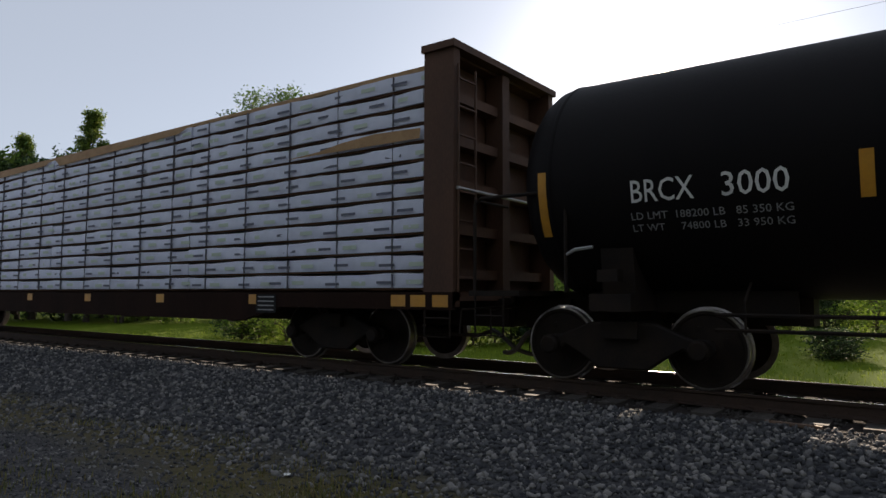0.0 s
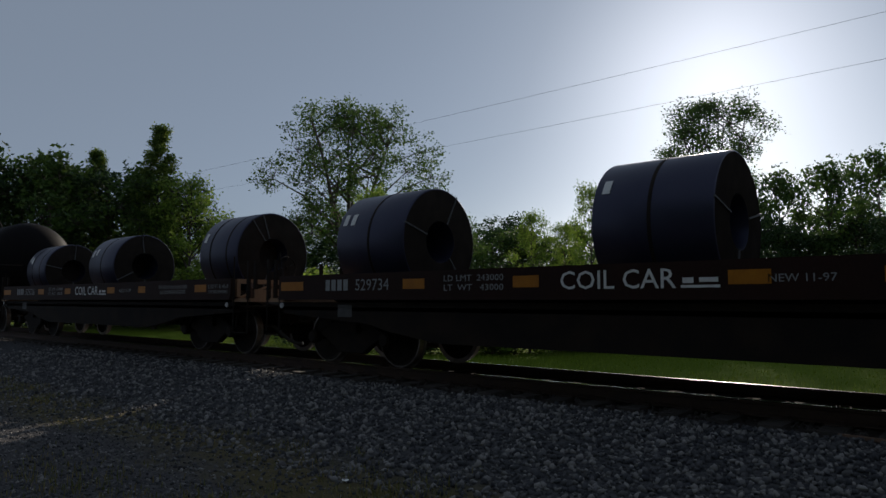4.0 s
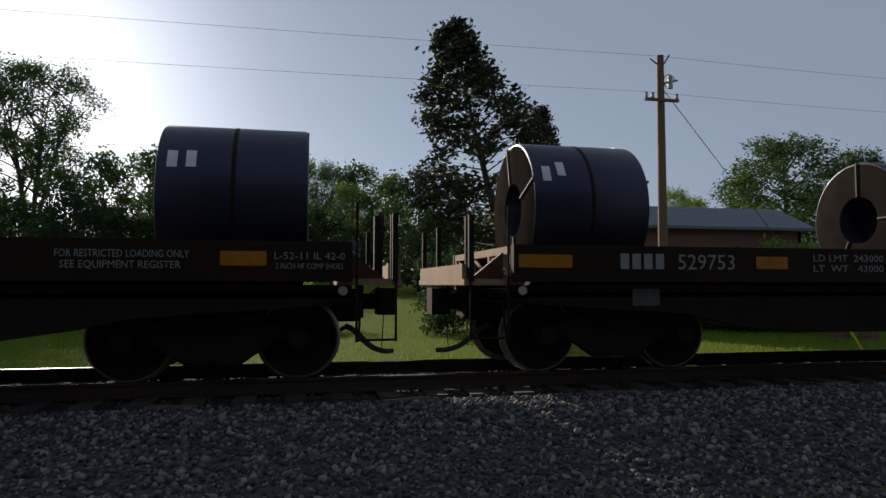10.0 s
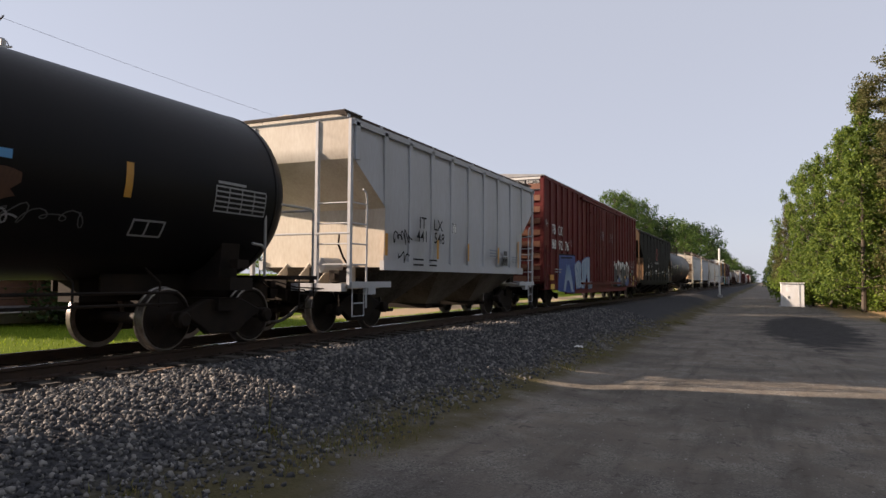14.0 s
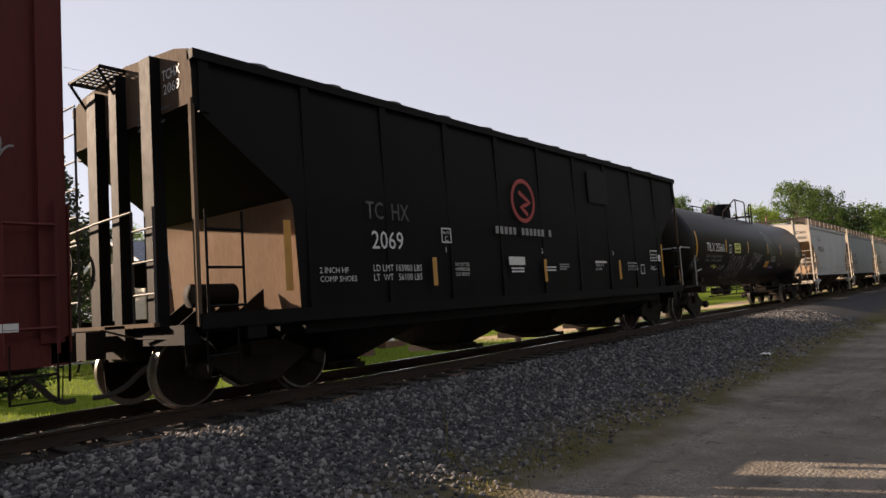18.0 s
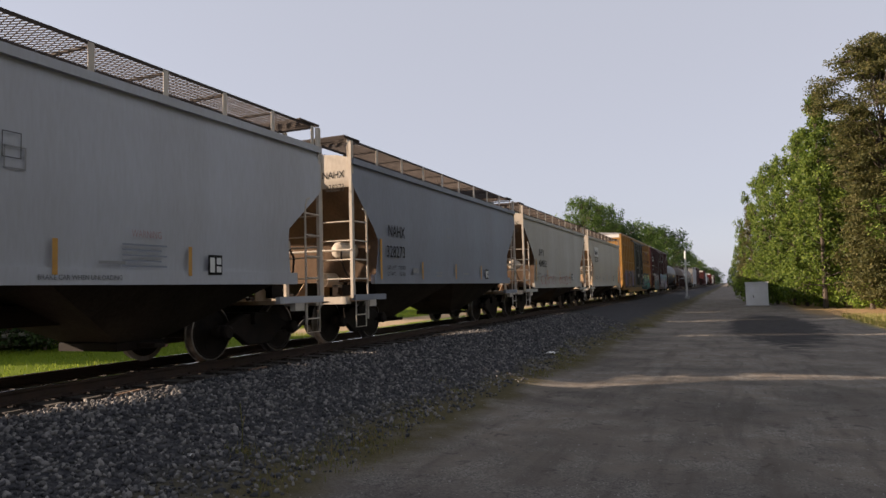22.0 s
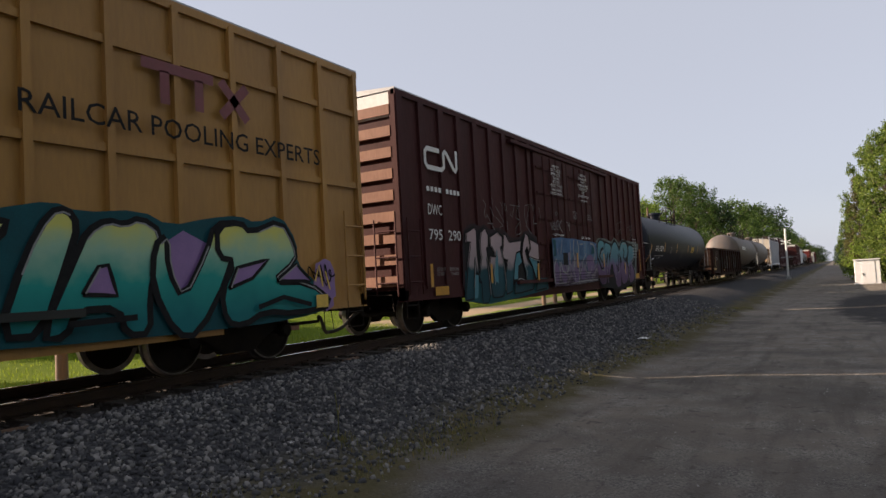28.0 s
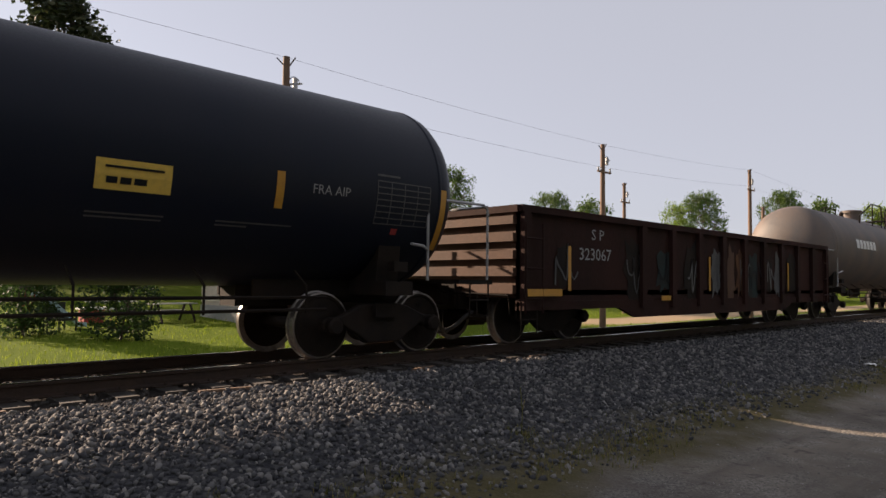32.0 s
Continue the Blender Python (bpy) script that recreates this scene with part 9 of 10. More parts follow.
for st_ in (((7.55, 2.6), (7.64, 2.39), (7.67, 2.52), (7.72, 2.42), (7.74, 2.65)), ((7.9, 2.64), (7.8, 2.6), (7.88, 2.5), (7.9, 2.42), (7.78, 2.4)), ((8.12, 2.68), (7.98, 2.6), (7.97, 2.44), (8.1, 2.42), (8.14, 2.52), (8.04, 2.53)), ((8.2, 2.72), (8.22, 2.42)), ((8.46, 2.72), (8.23, 2.54), (8.48, 2.35)), ((8.88, 2.68), (8.93, 2.66)), ((8.98, 2.68), (9.0, 2.58), (9.1, 2.58)), ((9.14, 2.68), (9.1, 2.42))):
    part("spray_tag", ribbon([list(st_)], 0.028, flat_side(-1.77)), M_DIMW, car, "small grey spray-can word")
part("spray_tag", ribbon([[(7.92, 2.88), (8.06, 2.94), (8.16, 2.89), (8.03, 2.84), (7.92, 2.88)]], 0.024, flat_side(-1.77)), M_SCRAWL, car, "small grey spray-can ring")
lettering("door_notice", "FERMER CETTE PORTE EN PREMIER", 7.69, 2.23, 0.07, M_WHITE, car, flat_side(-1.775), width=0.92, label="white door notice")
lettering("door_notice", "OUVRIR CETTE PORTE EN PREMIER", 10.14, 2.2, 0.07, M_WHITE, car, flat_side(-1.775), width=0.95, label="white door notice")
lettering("door_notice", "OPEN THIS DOOR FIRST", 10.34, 3.42, 0.06, M_WHITE, car, flat_side(-1.775), width=0.66, label="white door notice")
for k, txt in enumerate(("SECURITY", "DEVICE", "ONLY")):
    lettering("door_notice", txt, 9.55, 2.98 - 0.075 * k, 0.05, M_DIMW, car, flat_side(-1.775), label="white door notice")
bars("notice_frame", [(9.52, 2.81, 0.3, 0.012), (9.52, 3.04, 0.3, 0.012), (9.52, 2.81, 0.012, 0.24), (9.81, 2.81, 0.012, 0.24)], M_DIMW, car, flat_side(-1.775))
for k, txt in enumerate(("OPENING", "MAIN W 8'-0\"", "TOTAL W 16'-0\"")):
    lettering("door_notice", txt, 10.9, 2.98 - 0.075 * k, 0.05, M_DIMW, car, flat_side(-1.775), label="white door notice")
bars("load_data", [(16.9, 2.35 - 0.12 * k, 0.28, 0.05) for k in range(7)] + [(17.3, 2.35 - 0.12 * k, 0.2, 0.05) for k in range(7)], M_DIMW, car, side)

car, side, L = tank_car(310.9, 327.7, "slate-black tank car with white lettering", M_TANKB, zc=2.43, r=1.44, dome=0.35, m=7.9, rail=5.65, man=(8.6, 0.36, 4.3))
lettering("reporting_mark", "GATX", 2.1, 1.98, 0.26, M_WHITE, car, side, width=0.72)
lettering("car_number", "55209", 2.95, 1.98, 0.26, M_WHITE, car, side, width=0.79)
lettering("build_note", "NEW 04 1996", 2.9, 1.58, 0.1, M_DIMW, car, side)
bars("load_data", [(2.2, 1.72, 0.5, 0.05), (2.9, 1.72, 0.6, 0.05), (3.6, 1.72, 0.5, 0.05)], M_DIMW, car, side)
bars("reflective_stripe", [(1.15, 1.35, 0.11, 0.95), (16.05, 1.5, 0.11, 0.95)], M_YEL, car, side, "long yellow reflective stripe")
stripes(car, (4.04, 7.05, 10.2, 13.3), 1.95, side, 0.11, 0.46)
bars("square_decal", [(5.5, 1.9, 0.3, 0.025), (5.5, 2.18, 0.3, 0.025), (5.5, 1.9, 0.025, 0.3), (5.78, 1.9, 0.025, 0.3)], M_DIMW, car, side)
lettering("plate_mark", "C", 5.58, 1.95, 0.13, M_DIMW, car, side)
bars("emergency_placard", [(11.25, 1.98, 0.78, 0.32)], M_YPAINT, car, side, "yellow placard with dark bars")
bars("placard_text", [(11.34, 2.21, 0.6, 0.025), (11.36, 2.05, 0.11, 0.07), (11.5, 2.05, 0.11, 0.07), (11.64, 2.05, 0.13, 0.07)], M_BLACKP, car, round_side(2.47, 1.45, 0.01))
lettering("inspection_note", "FRA AIP", 13.81, 2.19, 0.12, M_DIMW, car, side)
bars("data_panel", [(14.85, 1.86 + 0.085 * k, 0.98, 0.016) for k in range(8)] + [(14.85 + 0.245 * k, 1.86, 0.014, 0.6) for k in range(5)] + [(14.85, 2.53, 0.4, 0.03)], M_GREYP, car, side, "white-ruled data panel")
bars("data_block", [(8.3, 1.62 + 0.075 * k, 0.95, 0.05) for k in range(7)], M_GREYP, car, side, "faded stencilled block")
bars("test_note", [(12.6, 1.72, 1.0, 0.02), (12.6, 1.67, 0.4, 0.02), (11.2, 1.72, 0.8, 0.02), (11.2, 1.67, 0.78, 0.02)], M_GREYP, car, side, "small stencilled note")
bars("red_dot", [(15.2, 1.72, 0.11, 0.09)], M_RED, car, side, "small red decal")

car, side, L = gondola(328.65, 343.9, "battered dark brown gondola car with patchy old graffiti", M_GON)
lettering("reporting_mark", "S P", 2.08, 1.9, 0.2, M_DIMW, car, side, width=0.42)
lettering("car_number", "323067", 1.68, 1.52, 0.22, M_DIMW, car, side, width=1.07)
bars("yellow_placard", [(0.08, 0.86, 0.95, 0.12), (4.5, 0.75, 0.4, 0.1)], M_YEL, car, flat_side(-1.66))
for k, (x, w_, h_, m) in enumerate(((1.2, 0.5, 0.7, M_STEEL), (3.6, 0.7, 1.2, M_STEEL), (4.9, 0.75, 1.0, M_MURK), (6.1, 0.7, 1.2, M_STEEL), (7.3, 0.5, 1.1, M_GREYP), (8.15, 0.4, 1.3, M_BULK), (8.75, 0.6, 1.15, M_RUSTP), (9.5, 0.55, 1.2, M_MURK), (10.4, 0.7, 1.0, M_STEEL), (11.2, 0.45, 1.2, M_GREYP), (12.3, 0.9, 1.1, M_STEEL))):
    part("graffiti_patch", blob(x, 1.38, w_, h_, flat_side(-1.556 - 0.001 * k), 300 + k, 18, 0.3), m, car, "faded sprayed patch")
for k, x in enumerate((0.9, 3.3, 4.6, 5.9, 7.2, 8.6, 9.3, 10.2, 11.0)):
    part("graffiti_outline", ribbon(scrawl(x, 0.85, 0.7, 1.0, 310 + k, 2 + k % 2), 0.04, flat_side(-1.572)), (M_GREYP, M_GREYP, M_BLACKP, M_SCRAWL)[k % 4], car, "old spray-can strokes")
part("graffiti_fill", blob(9.1, 1.05, 0.35, 0.5, flat_side(-1.571), 340, 16, 0.3), M_MURK, car, "small green sprayed patch")
stripes(car, (1.32, 6.9, 11.9), 0.95, flat_side(-1.575), 0.09, 0.8)

car, side, L = tank_car(344.8, 360.6, "grey tank car with a rust-stained top", M_TANKG, dome=0.4)
bars("company_name_bar", [(3.0 + 0.42 * k, 2.5, 0.33, 0.32) for k in range(6)], M_WHITE, car, side, "white letter blocks")
car, side, L = tank_car(361.8, 375.0, "small grey tank car", M_TANKG, dome=0.4)
car, side, L = covered_hopper(376.4, 391.5, "pale covered hopper with vertical posts", M_HOPW, top=4.25, ribs=11)
FAR = [("box", 18.0, M_BOXC), ("gon", 15.0, M_GON), ("gon", 15.0, M_BOXC), ("box", 17.0, M_BOXC), ("hop", 13.0, M_HOPW), ("tank", 16.5, M_TANK), ("tank", 16.5, M_TANK), ("gon", 15.0, M_GON), ("box", 18.0, M_BOXR), ("tank", 16.5, M_TANKB), ("hop", 15.0, M_HOPT), ("tank", 16.5, M_TANK), ("box", 18.0, M_BOXC)]
x = 392.8
for kind_, ln, m in FAR:
    if kind_ == "box":
        boxcar(x, x + ln, "brown boxcar far back in the train", m)
    elif kind_ == "gon":
        gondola(x, x + ln, "brown gondola car far back in the train", m)
    elif kind_ == "hop":
        covered_hopper(x, x + ln, "pale covered hopper far back in the train", m)
    else:
        tank_car(x, x + ln, "dark tank car far back in the train", m)
    x += ln + 1.25

# ---- poles and wires ----
POLE_Y = 17.3


def utility_pole(x, y, h, label, arm=True, transformer=False):
    z = ground_z(x, y)
    ob = thing("utility_pole", label, "utility pole", "utility poles along the lane", pose(x, y, z - 0.05))
    part("mast", rod(bmesh.new(), (0, 0, 0), (0, 0, h), 0.15, 14, 0.1), M_POLE, ob, smooth=True)
    if arm:
        part("crossarm", soften(boxes((-0.55, 0.5, -0.14, -0.06, h - 1.35, h - 1.27)), 0.01), M_POLE, ob)
        for xx in (-0.5, -0.3, 0.45):
            part("insulator", lathe([(h - 1.27, 0.02), (h - 1.22, 0.05), (h - 1.17, 0.03), (h - 1.12, 0.05), (h - 1.1, 0.0)], "z", 10, at=(xx, -0.1, 0)), M_GALV, ob)
        part("top_pin", rods([(0.1, 0, h - 0.25), (0.3, 0, h + 0.05)], [(-0.1, 0, h - 0.25), (-0.32, 0, h - 0.1)], r=0.02), M_STEEL, ob)
    if transformer:
        part("cutout", lathe([(h - 0.95, 0.07), (h - 0.6, 0.07), (h - 0.55, 0.03)], "z", 12, at=(0.28, -0.05, 0)), M_GALV, ob)
        part("jumper_loop", rods([(0.25 + 0.18 * math.cos(a), -0.05, h - 0.75 + 0.2 * math.sin(a)) for a in (i * math.pi / 8 for i in range(14))], r=0.012), M_CABLE, ob)
        part("arrester", rods([(0.1, -0.05, h - 0.8), (0.5, -0.05, h - 0.7)], r=0.03), M_GALV, ob)
    return z + h


POLE_TOPS = []
for x, h, lab, tf in ((-64.5, 9.3, "leaning brown wooden utility pole beside trees", False), (10.14, 8.6, "brown wooden utility pole with crossarm and jumper loop", True), (26.7, 8.5, "brown wooden utility pole with crossarm", True), (43.3, 9.4, "tall brown wooden utility pole", True), (45.4, 7.2, "short brown wooden utility pole", False), (75.0, 8.8, "far brown wooden utility pole", False)):
    POLE_TOPS.append((x, utility_pole(x, POLE_Y, h, lab, transformer=tf)))
utility_pole(39.6, 24.0, 8.7, "brown wooden service pole with a grey transformer", transformer=True)


def wire(name, a, b, sag, r=0.004):
    a, b = Vector(a), Vector(b)
    pts = []
    for i in range(25):
        t = i / 24
        p = a.lerp(b, t)
        p.z -= sag * 4 * t * (1 - t)
        pts.append(tuple(p))
    ob = tagged(new(name, link_mesh(name, rods(pts, r=r, n=4), M_CABLE)), "thin black overhead wire between poles", "wire", "overhead wires")
    return ob


tops = [p for p in POLE_TOPS if p[0] not in (45.4,)]
for (xa, za), (xb, zb) in zip(tops, tops[1:]):
    wire("overhead_wire", (xa, POLE_Y - 0.1, za - 0.1), (xb, POLE_Y - 0.1, zb - 0.1), 0.006 * abs(xb - xa))
    wire("overhead_wire", (xa - 0.4, POLE_Y - 0.1, za - 1.15), (xb - 0.4, POLE_Y - 0.1, zb - 1.15), 0.006 * abs(xb - xa))
wire("guy_wire", (10.2, POLE_Y, POLE_TOPS[1][1] - 1.0), (15.9, 16.4, -0.4), 0.0, 0.01)
g = tagged(new("guy_guard", link_mesh("guy_guard", rods([(15.9, 16.4, -0.42), (14.95, 16.55, 1.15)], r=0.035), M_YPAINT)), "yellow plastic guard on a guy wire", "guy guard")

# ---- crossing at the far end of the yard ----
mast = thing("crossing_signal", "white crossing signal mast with crossbuck", "crossing signal", at=pose(84, 4.6, ground_z(84, 4.6) - 0.02))
part("mast", rod(bmesh.new(), (0, 0, 0), (0, 0, 5.6), 0.1, 12), M_WHITE, mast)
part("crossbuck", rods([(-0.02, -0.5, 3.9), (-0.02, 0.5, 4.3)], [(-0.02, -0.5, 4.3), (-0.02, 0.5, 3.9)], r=0.06, n=4), M_WHITE, mast)
part("lamp_arm", rods([(-0.05, -0.6, 2.4), (-0.05, 0.6, 2.4)], r=0.05), M_GALV, mast)
part("foot", boxes((-0.25, 0.25, -0.25, 0.25, 0, 0.3)), M_GALV, mast)
shed = thing("equipment_shed", "small white metal equipment cabinet with a door", "equipment shed", at=pose(66, -2.2, ground_z(66, -2.2) - 0.05, 0, 0, 0))
part("wall", soften(boxes((-1.2, 1.2, -0.87, 0.87, 0.05, 2.03)), 0.02), M_SHED, shed)
part("roof", soften(boxes((-1.3, 1.3, -0.93, 0.93, 2.02, 2.1)), 0.02), M_SHED, shed)
door = part("door", soften(boxes((-1.23, -1.19, -0.52, 0.42, 0.15, 1.9)), 0.01), M_SHED, shed)
part("handle", boxes((-1.27, -1.22, 0.28, 0.34, 0.75, 0.95)), M_STEEL, door)
part("plinth", boxes((-1.3, 1.3, -1.0, 1.0, 0.0, 0.08)), M_GALV, shed)

# ---- houses beyond the lawn ----


def house(x, y, w, d, eave, ridge, yaw, wall_mat, label, windows=3):
    z = ground_z(x, y) - 0.1
    ob = thing("house", label, "house", at=pose(x, y, z, 0, 0, yaw))
    part("wall", boxes((-w / 2, w / 2, -d / 2, d / 2, 0, eave)), wall_mat, ob)
    part("gable", prism([(-d / 2, eave), (d / 2, eave), (0, ridge - 0.05)], -w / 2 + 0.02, w / 2 - 0.02, "x"), wall_mat, ob)
    for s in (-1, 1):
        part("roof", prism([(0, ridge), (s * (d / 2 + 0.5), eave - 0.12), (s * (d / 2 + 0.5), eave - 0.24), (0, ridge - 0.14)], -w / 2 - 0.5, w / 2 + 0.5, "x"), M_ROOF, ob, "blue-grey shingle roof")
    for i in range(windows):
        xx = -w / 2 + w * (i + 0.5) / windows
        win = part("window", boxes((xx - 0.55, xx + 0.55, -d / 2 - 0.05, -d / 2 + 0.02, 0.95, 2.1)), M_SIDING, ob)
        part("pane", boxes((xx - 0.46, xx - 0.02, -d / 2 - 0.07, -d / 2 - 0.045, 1.03, 2.02), (xx + 0.02, xx + 0.46, -d / 2 - 0.07, -d / 2 - 0.045, 1.03, 2.02)), M_GLASS, win)
    for k in range(9):
        part("siding_board", boxes((-w / 2 - 0.01, w / 2 + 0.01, -d / 2 - 0.02, -d / 2 + 0.01, 0.1 + k * eave / 9, 0.12 + k * eave / 9)), M_SIDING, ob)
    return ob


def yard_house(x0, x1, y0, y1, eave, ridge):
    """Low house whose gable end catches the sun while its front lies in shade."""
    z = ground_z(x0, y0) - 0.1
    ob = thing("house", "low house, cream clapboard gable end, brown brick front, grey roof", "house", at=pose(x0, y0, z))
    w, d, e, r = x1 - x0, y1 - y0, eave - z, ridge - z
    part("front_wall", boxes((0.05, w, 0, 0.2, 0, e)), M_BRICK, ob, "brown brick front wall")
    part("back_wall", boxes((0.05, w, d - 0.2, d, 0, e)), M_BRICK, ob)
    for k, xx in enumerate((0.0, w - 0.15)):
        part("gable_wall", prism([(0, 0.0), (d, 0.0), (d, e), (d / 2, r - 0.06), (0, e)], xx, xx + 0.15, "x"), M_CREAM, ob, "cream clapboard gable wall")
    for k in range(22):
        zz = 0.9 + k * 0.17
        half = d / 2 if zz < e else d / 2 * (r - zz) / (r - e)
        if half > 0.15:
            part("clapboard", prism([(-0.012, zz), (-0.035, zz), (-0.004, zz + 0.165), (-0.001, zz + 0.165)], d / 2 - half, d / 2 + half, "y"), M_CREAM, ob)
    for s in (-1, 1):
        part("roof", prism([(d / 2, r + 0.06), (d / 2 + s * (d / 2 + 0.45), e - 0.1), (d / 2 + s * (d / 2 + 0.45), e - 0.22), (d / 2, r - 0.06)], -0.4, w + 0.4, "x"), M_ROOF, ob, "blue-grey shingle roof")
    part("barge_board", prism([(-0.45, e - 0.26), (d / 2, r - 0.1), (d + 0.45, e - 0.26), (d + 0.45, e - 0.08), (d / 2, r + 0.1), (-0.45, e - 0.08)], -0.46, -0.4, "x"), M_SIDING, ob, "pale barge boards")
    part("foundation", boxes((-0.04, w + 0.04, -0.06, d + 0.04, 0, 0.75)), M_GALV, ob, "grey block foundation")
    for xx in (2.2, 4.6, 6.6):
        win = part("window", boxes((xx - 0.5, xx + 0.5, -0.05, 0.0, 1.7, 2.9)), M_SIDING, ob)
        for u in (-0.43, 0.03):
            part("pane", boxes((xx + u, xx + u + 0.4, -0.06, -0.04, 1.78, 2.82)), M_GLASS, win)
    win = part("gable_window", boxes((-0.06, -0.01, d / 2 - 0.4, d / 2 + 0.4, 1.9, 3.0)), M_SIDING, ob)
    part("pane", boxes((-0.075, -0.05, d / 2 - 0.33, d / 2 + 0.33, 1.97, 2.93)), M_GLASS, win)
    part("porch_deck", boxes((1.2, 6.4, -1.4, -0.06, 0.55, 0.68)), M_GALV, ob, "low grey porch deck")
    for xx in (1.3, 3.0, 4.7, 6.3):
        part("porch_post", boxes((xx - 0.06, xx + 0.06, -1.35, -1.23, 0.68, 2.75)), M_BULK, ob)
    part("porch_roof", prism([(-1.7, 2.72), (0.0, 3.2), (0.0, 3.32), (-1.7, 2.84)], 1.0, 6.6, "x"), M_ROOF, ob)
    part("porch_rail", rods([(1.3, -1.3, 1.45), (6.3, -1.3, 1.45)], [(1.3, -1.3, 1.05), (6.3, -1.3, 1.05)], r=0.03), M_BULK, ob)
    return ob


yard_house(13.2, 21.6, 25.5, 29.3, 4.1, 5.0)
house(0, 68, 12, 8, 2.6, 4.3, -8, M_BULK, "brown house behind the trees", 3)
house(55, 62, 12, 8, 2.6, 4.3, 2, M_SIDING, "pale house far beyond the lane", 4)

# ---- things on the lawn ----
for x, y, h in ((19.6, 21.3, 1.25), (20.4, 20.85, 1.35)):
    pil = thing("brick_pillar", "square brown brick pillar with a cap on the lawn", "pillar", "brick pillars on the lawn", pose(x, y, ground_z(x, y) - 0.03, 0, 0, 20))
    for k in range(int(h / 0.085)):
        part("brick_course", soften(boxes((-0.24 + 0.004 * (k % 2), 0.24, -0.24, 0.24 - 0.004 * (k % 2), k * 0.085, k * 0.085 + 0.074)), 0.006), M_BRICK, pil)
    part("mortar_core", boxes((-0.225, 0.225, -0.225, 0.225, 0, h)), M_GALV, pil)
    part("cap", soften(boxes((-0.3, 0.3, -0.3, 0.3, h, h + 0.09)), 0.02), M_CREAM, pil)
bench = thing("stone_planter", "low brown stone planter with a pale urn on it", "planter", at=pose(24.1, 22.9, ground_z(24.1, 22.9) - 0.02))
part("base_block", soften(boxes((-0.75, 0.75, -0.3, 0.3, 0, 0.3)), 0.02), M_BRICK, bench)
part("urn", lathe([(0.3, 0.14), (0.36, 0.15), (0.42, 0.07), (0.55, 0.07), (0.7, 0.2), (0.82, 0.24), (0.85, 0.2), (0.86, 0.0)], "z", 18), M_SIDING, bench, "pale cast urn", smooth=True)


def yard_table(x, y, turn):
    tb = thing("picnic_table", "grey picnic table with two benches on the lawn", "picnic table", at=pose(x, y, ground_z(x, y), 0, 0, turn))
    for k in range(5):
        part("top_board", soften(boxes((-0.95, 0.95, -0.37 + k * 0.15, -0.24 + k * 0.15, 0.72, 0.76)), 0.008), M_GALV, tb)
    for s in (-1, 1):
        for k in (0, 1):
            part("seat_board", soften(boxes((-0.95, 0.95, s * 0.72 - 0.14 + k * 0.145, s * 0.72 - 0.01 + k * 0.145, 0.42, 0.46)), 0.008), M_GALV, tb)
        for q in (-1, 1):
            part("leg", rods([(s * 0.7, q * 0.6, 0.0), (s * 0.7, q * 0.2, 0.72)], r=0.045, n=4), M_STEEL, tb)
        part("seat_beam", boxes((s * 0.7 - 0.03, s * 0.7 + 0.03, -0.85, 0.85, 0.34, 0.42)), M_STEEL, tb)
    return tb


yard_table(11.0, 27.2, 8)
yard_table(9.3, 29.0, -12)
chair = thing("garden_chair", "dark garden armchair on the lawn", "chair", at=pose(6.65, 25.6, ground_z(6.65, 25.6), 0, 0, 25))
part("seat", soften(boxes((-0.32, 0.32, -0.3, 0.3, 0.36, 0.44)), 0.03), M_DOORG, chair)
part("backrest", soften(boxes((-0.32, 0.32, 0.26, 0.34, 0.44, 0.98)), 0.03), M_DOORG, chair)
for s in (-1, 1):
    part("armrest", soften(boxes((s * 0.36 - 0.05, s * 0.36 + 0.05, -0.3, 0.32, 0.58, 0.63)), 0.02), M_DOORG, chair)
    for q in (-0.26, 0.28):
        part("leg", rods([(s * 0.32, q, 0), (s * 0.34, q, 0.6)], r=0.03), M_DOORG, chair)
slide = thing("play_slide", "child's slide with a pale chute and red side", "slide", at=pose(7.5, 26.4, ground_z(7.5, 26.4), 0, 0, 205))
part("chute", prism([(0, 0.1), (0.35, 0.12), (1.7, 1.15), (1.95, 1.18), (1.95, 1.14), (1.72, 1.1), (0.35, 0.07), (0, 0.05)], -0.22, 0.22), M_SLIDE, slide, "pale blue chute")
for s in (-0.24, 0.21):
    part("chute_side", prism([(0, 0.05), (0.35, 0.07), (1.7, 1.1), (1.95, 1.14), (1.95, 1.3), (1.7, 1.27), (0.35, 0.24), (0, 0.2)], s, s + 0.03), M_SLIDE, slide)
    part("ladder_rail", rods([(2.35, s, 0), (1.95, s, 1.55)], r=0.025), M_RED, slide)
for k in range(4):
    part("rung", rods([(2.28 - k * 0.09, -0.24, 0.28 + k * 0.28), (2.28 - k * 0.09, 0.24, 0.28 + k * 0.28)], r=0.02), M_RED, slide)
box_ = thing("play_table", "red and white plastic play table", "play table", at=pose(8.4, 27.6, ground_z(8.4, 27.6)))
part("tabletop", soften(boxes((-0.7, 0.7, -0.4, 0.4, 0.55, 0.62)), 0.03), M_WHITE, box_, "white tabletop")
part("tub", soften(boxes((-0.6, 0.1, -0.32, 0.32, 0.05, 0.55)), 0.05), M_RED, box_, "red tub")
for q in (-0.3, 0.3):
    part("leg", rods([(0.55, q, 0), (0.55, q, 0.55)], r=0.03), M_YPAINT, box_)

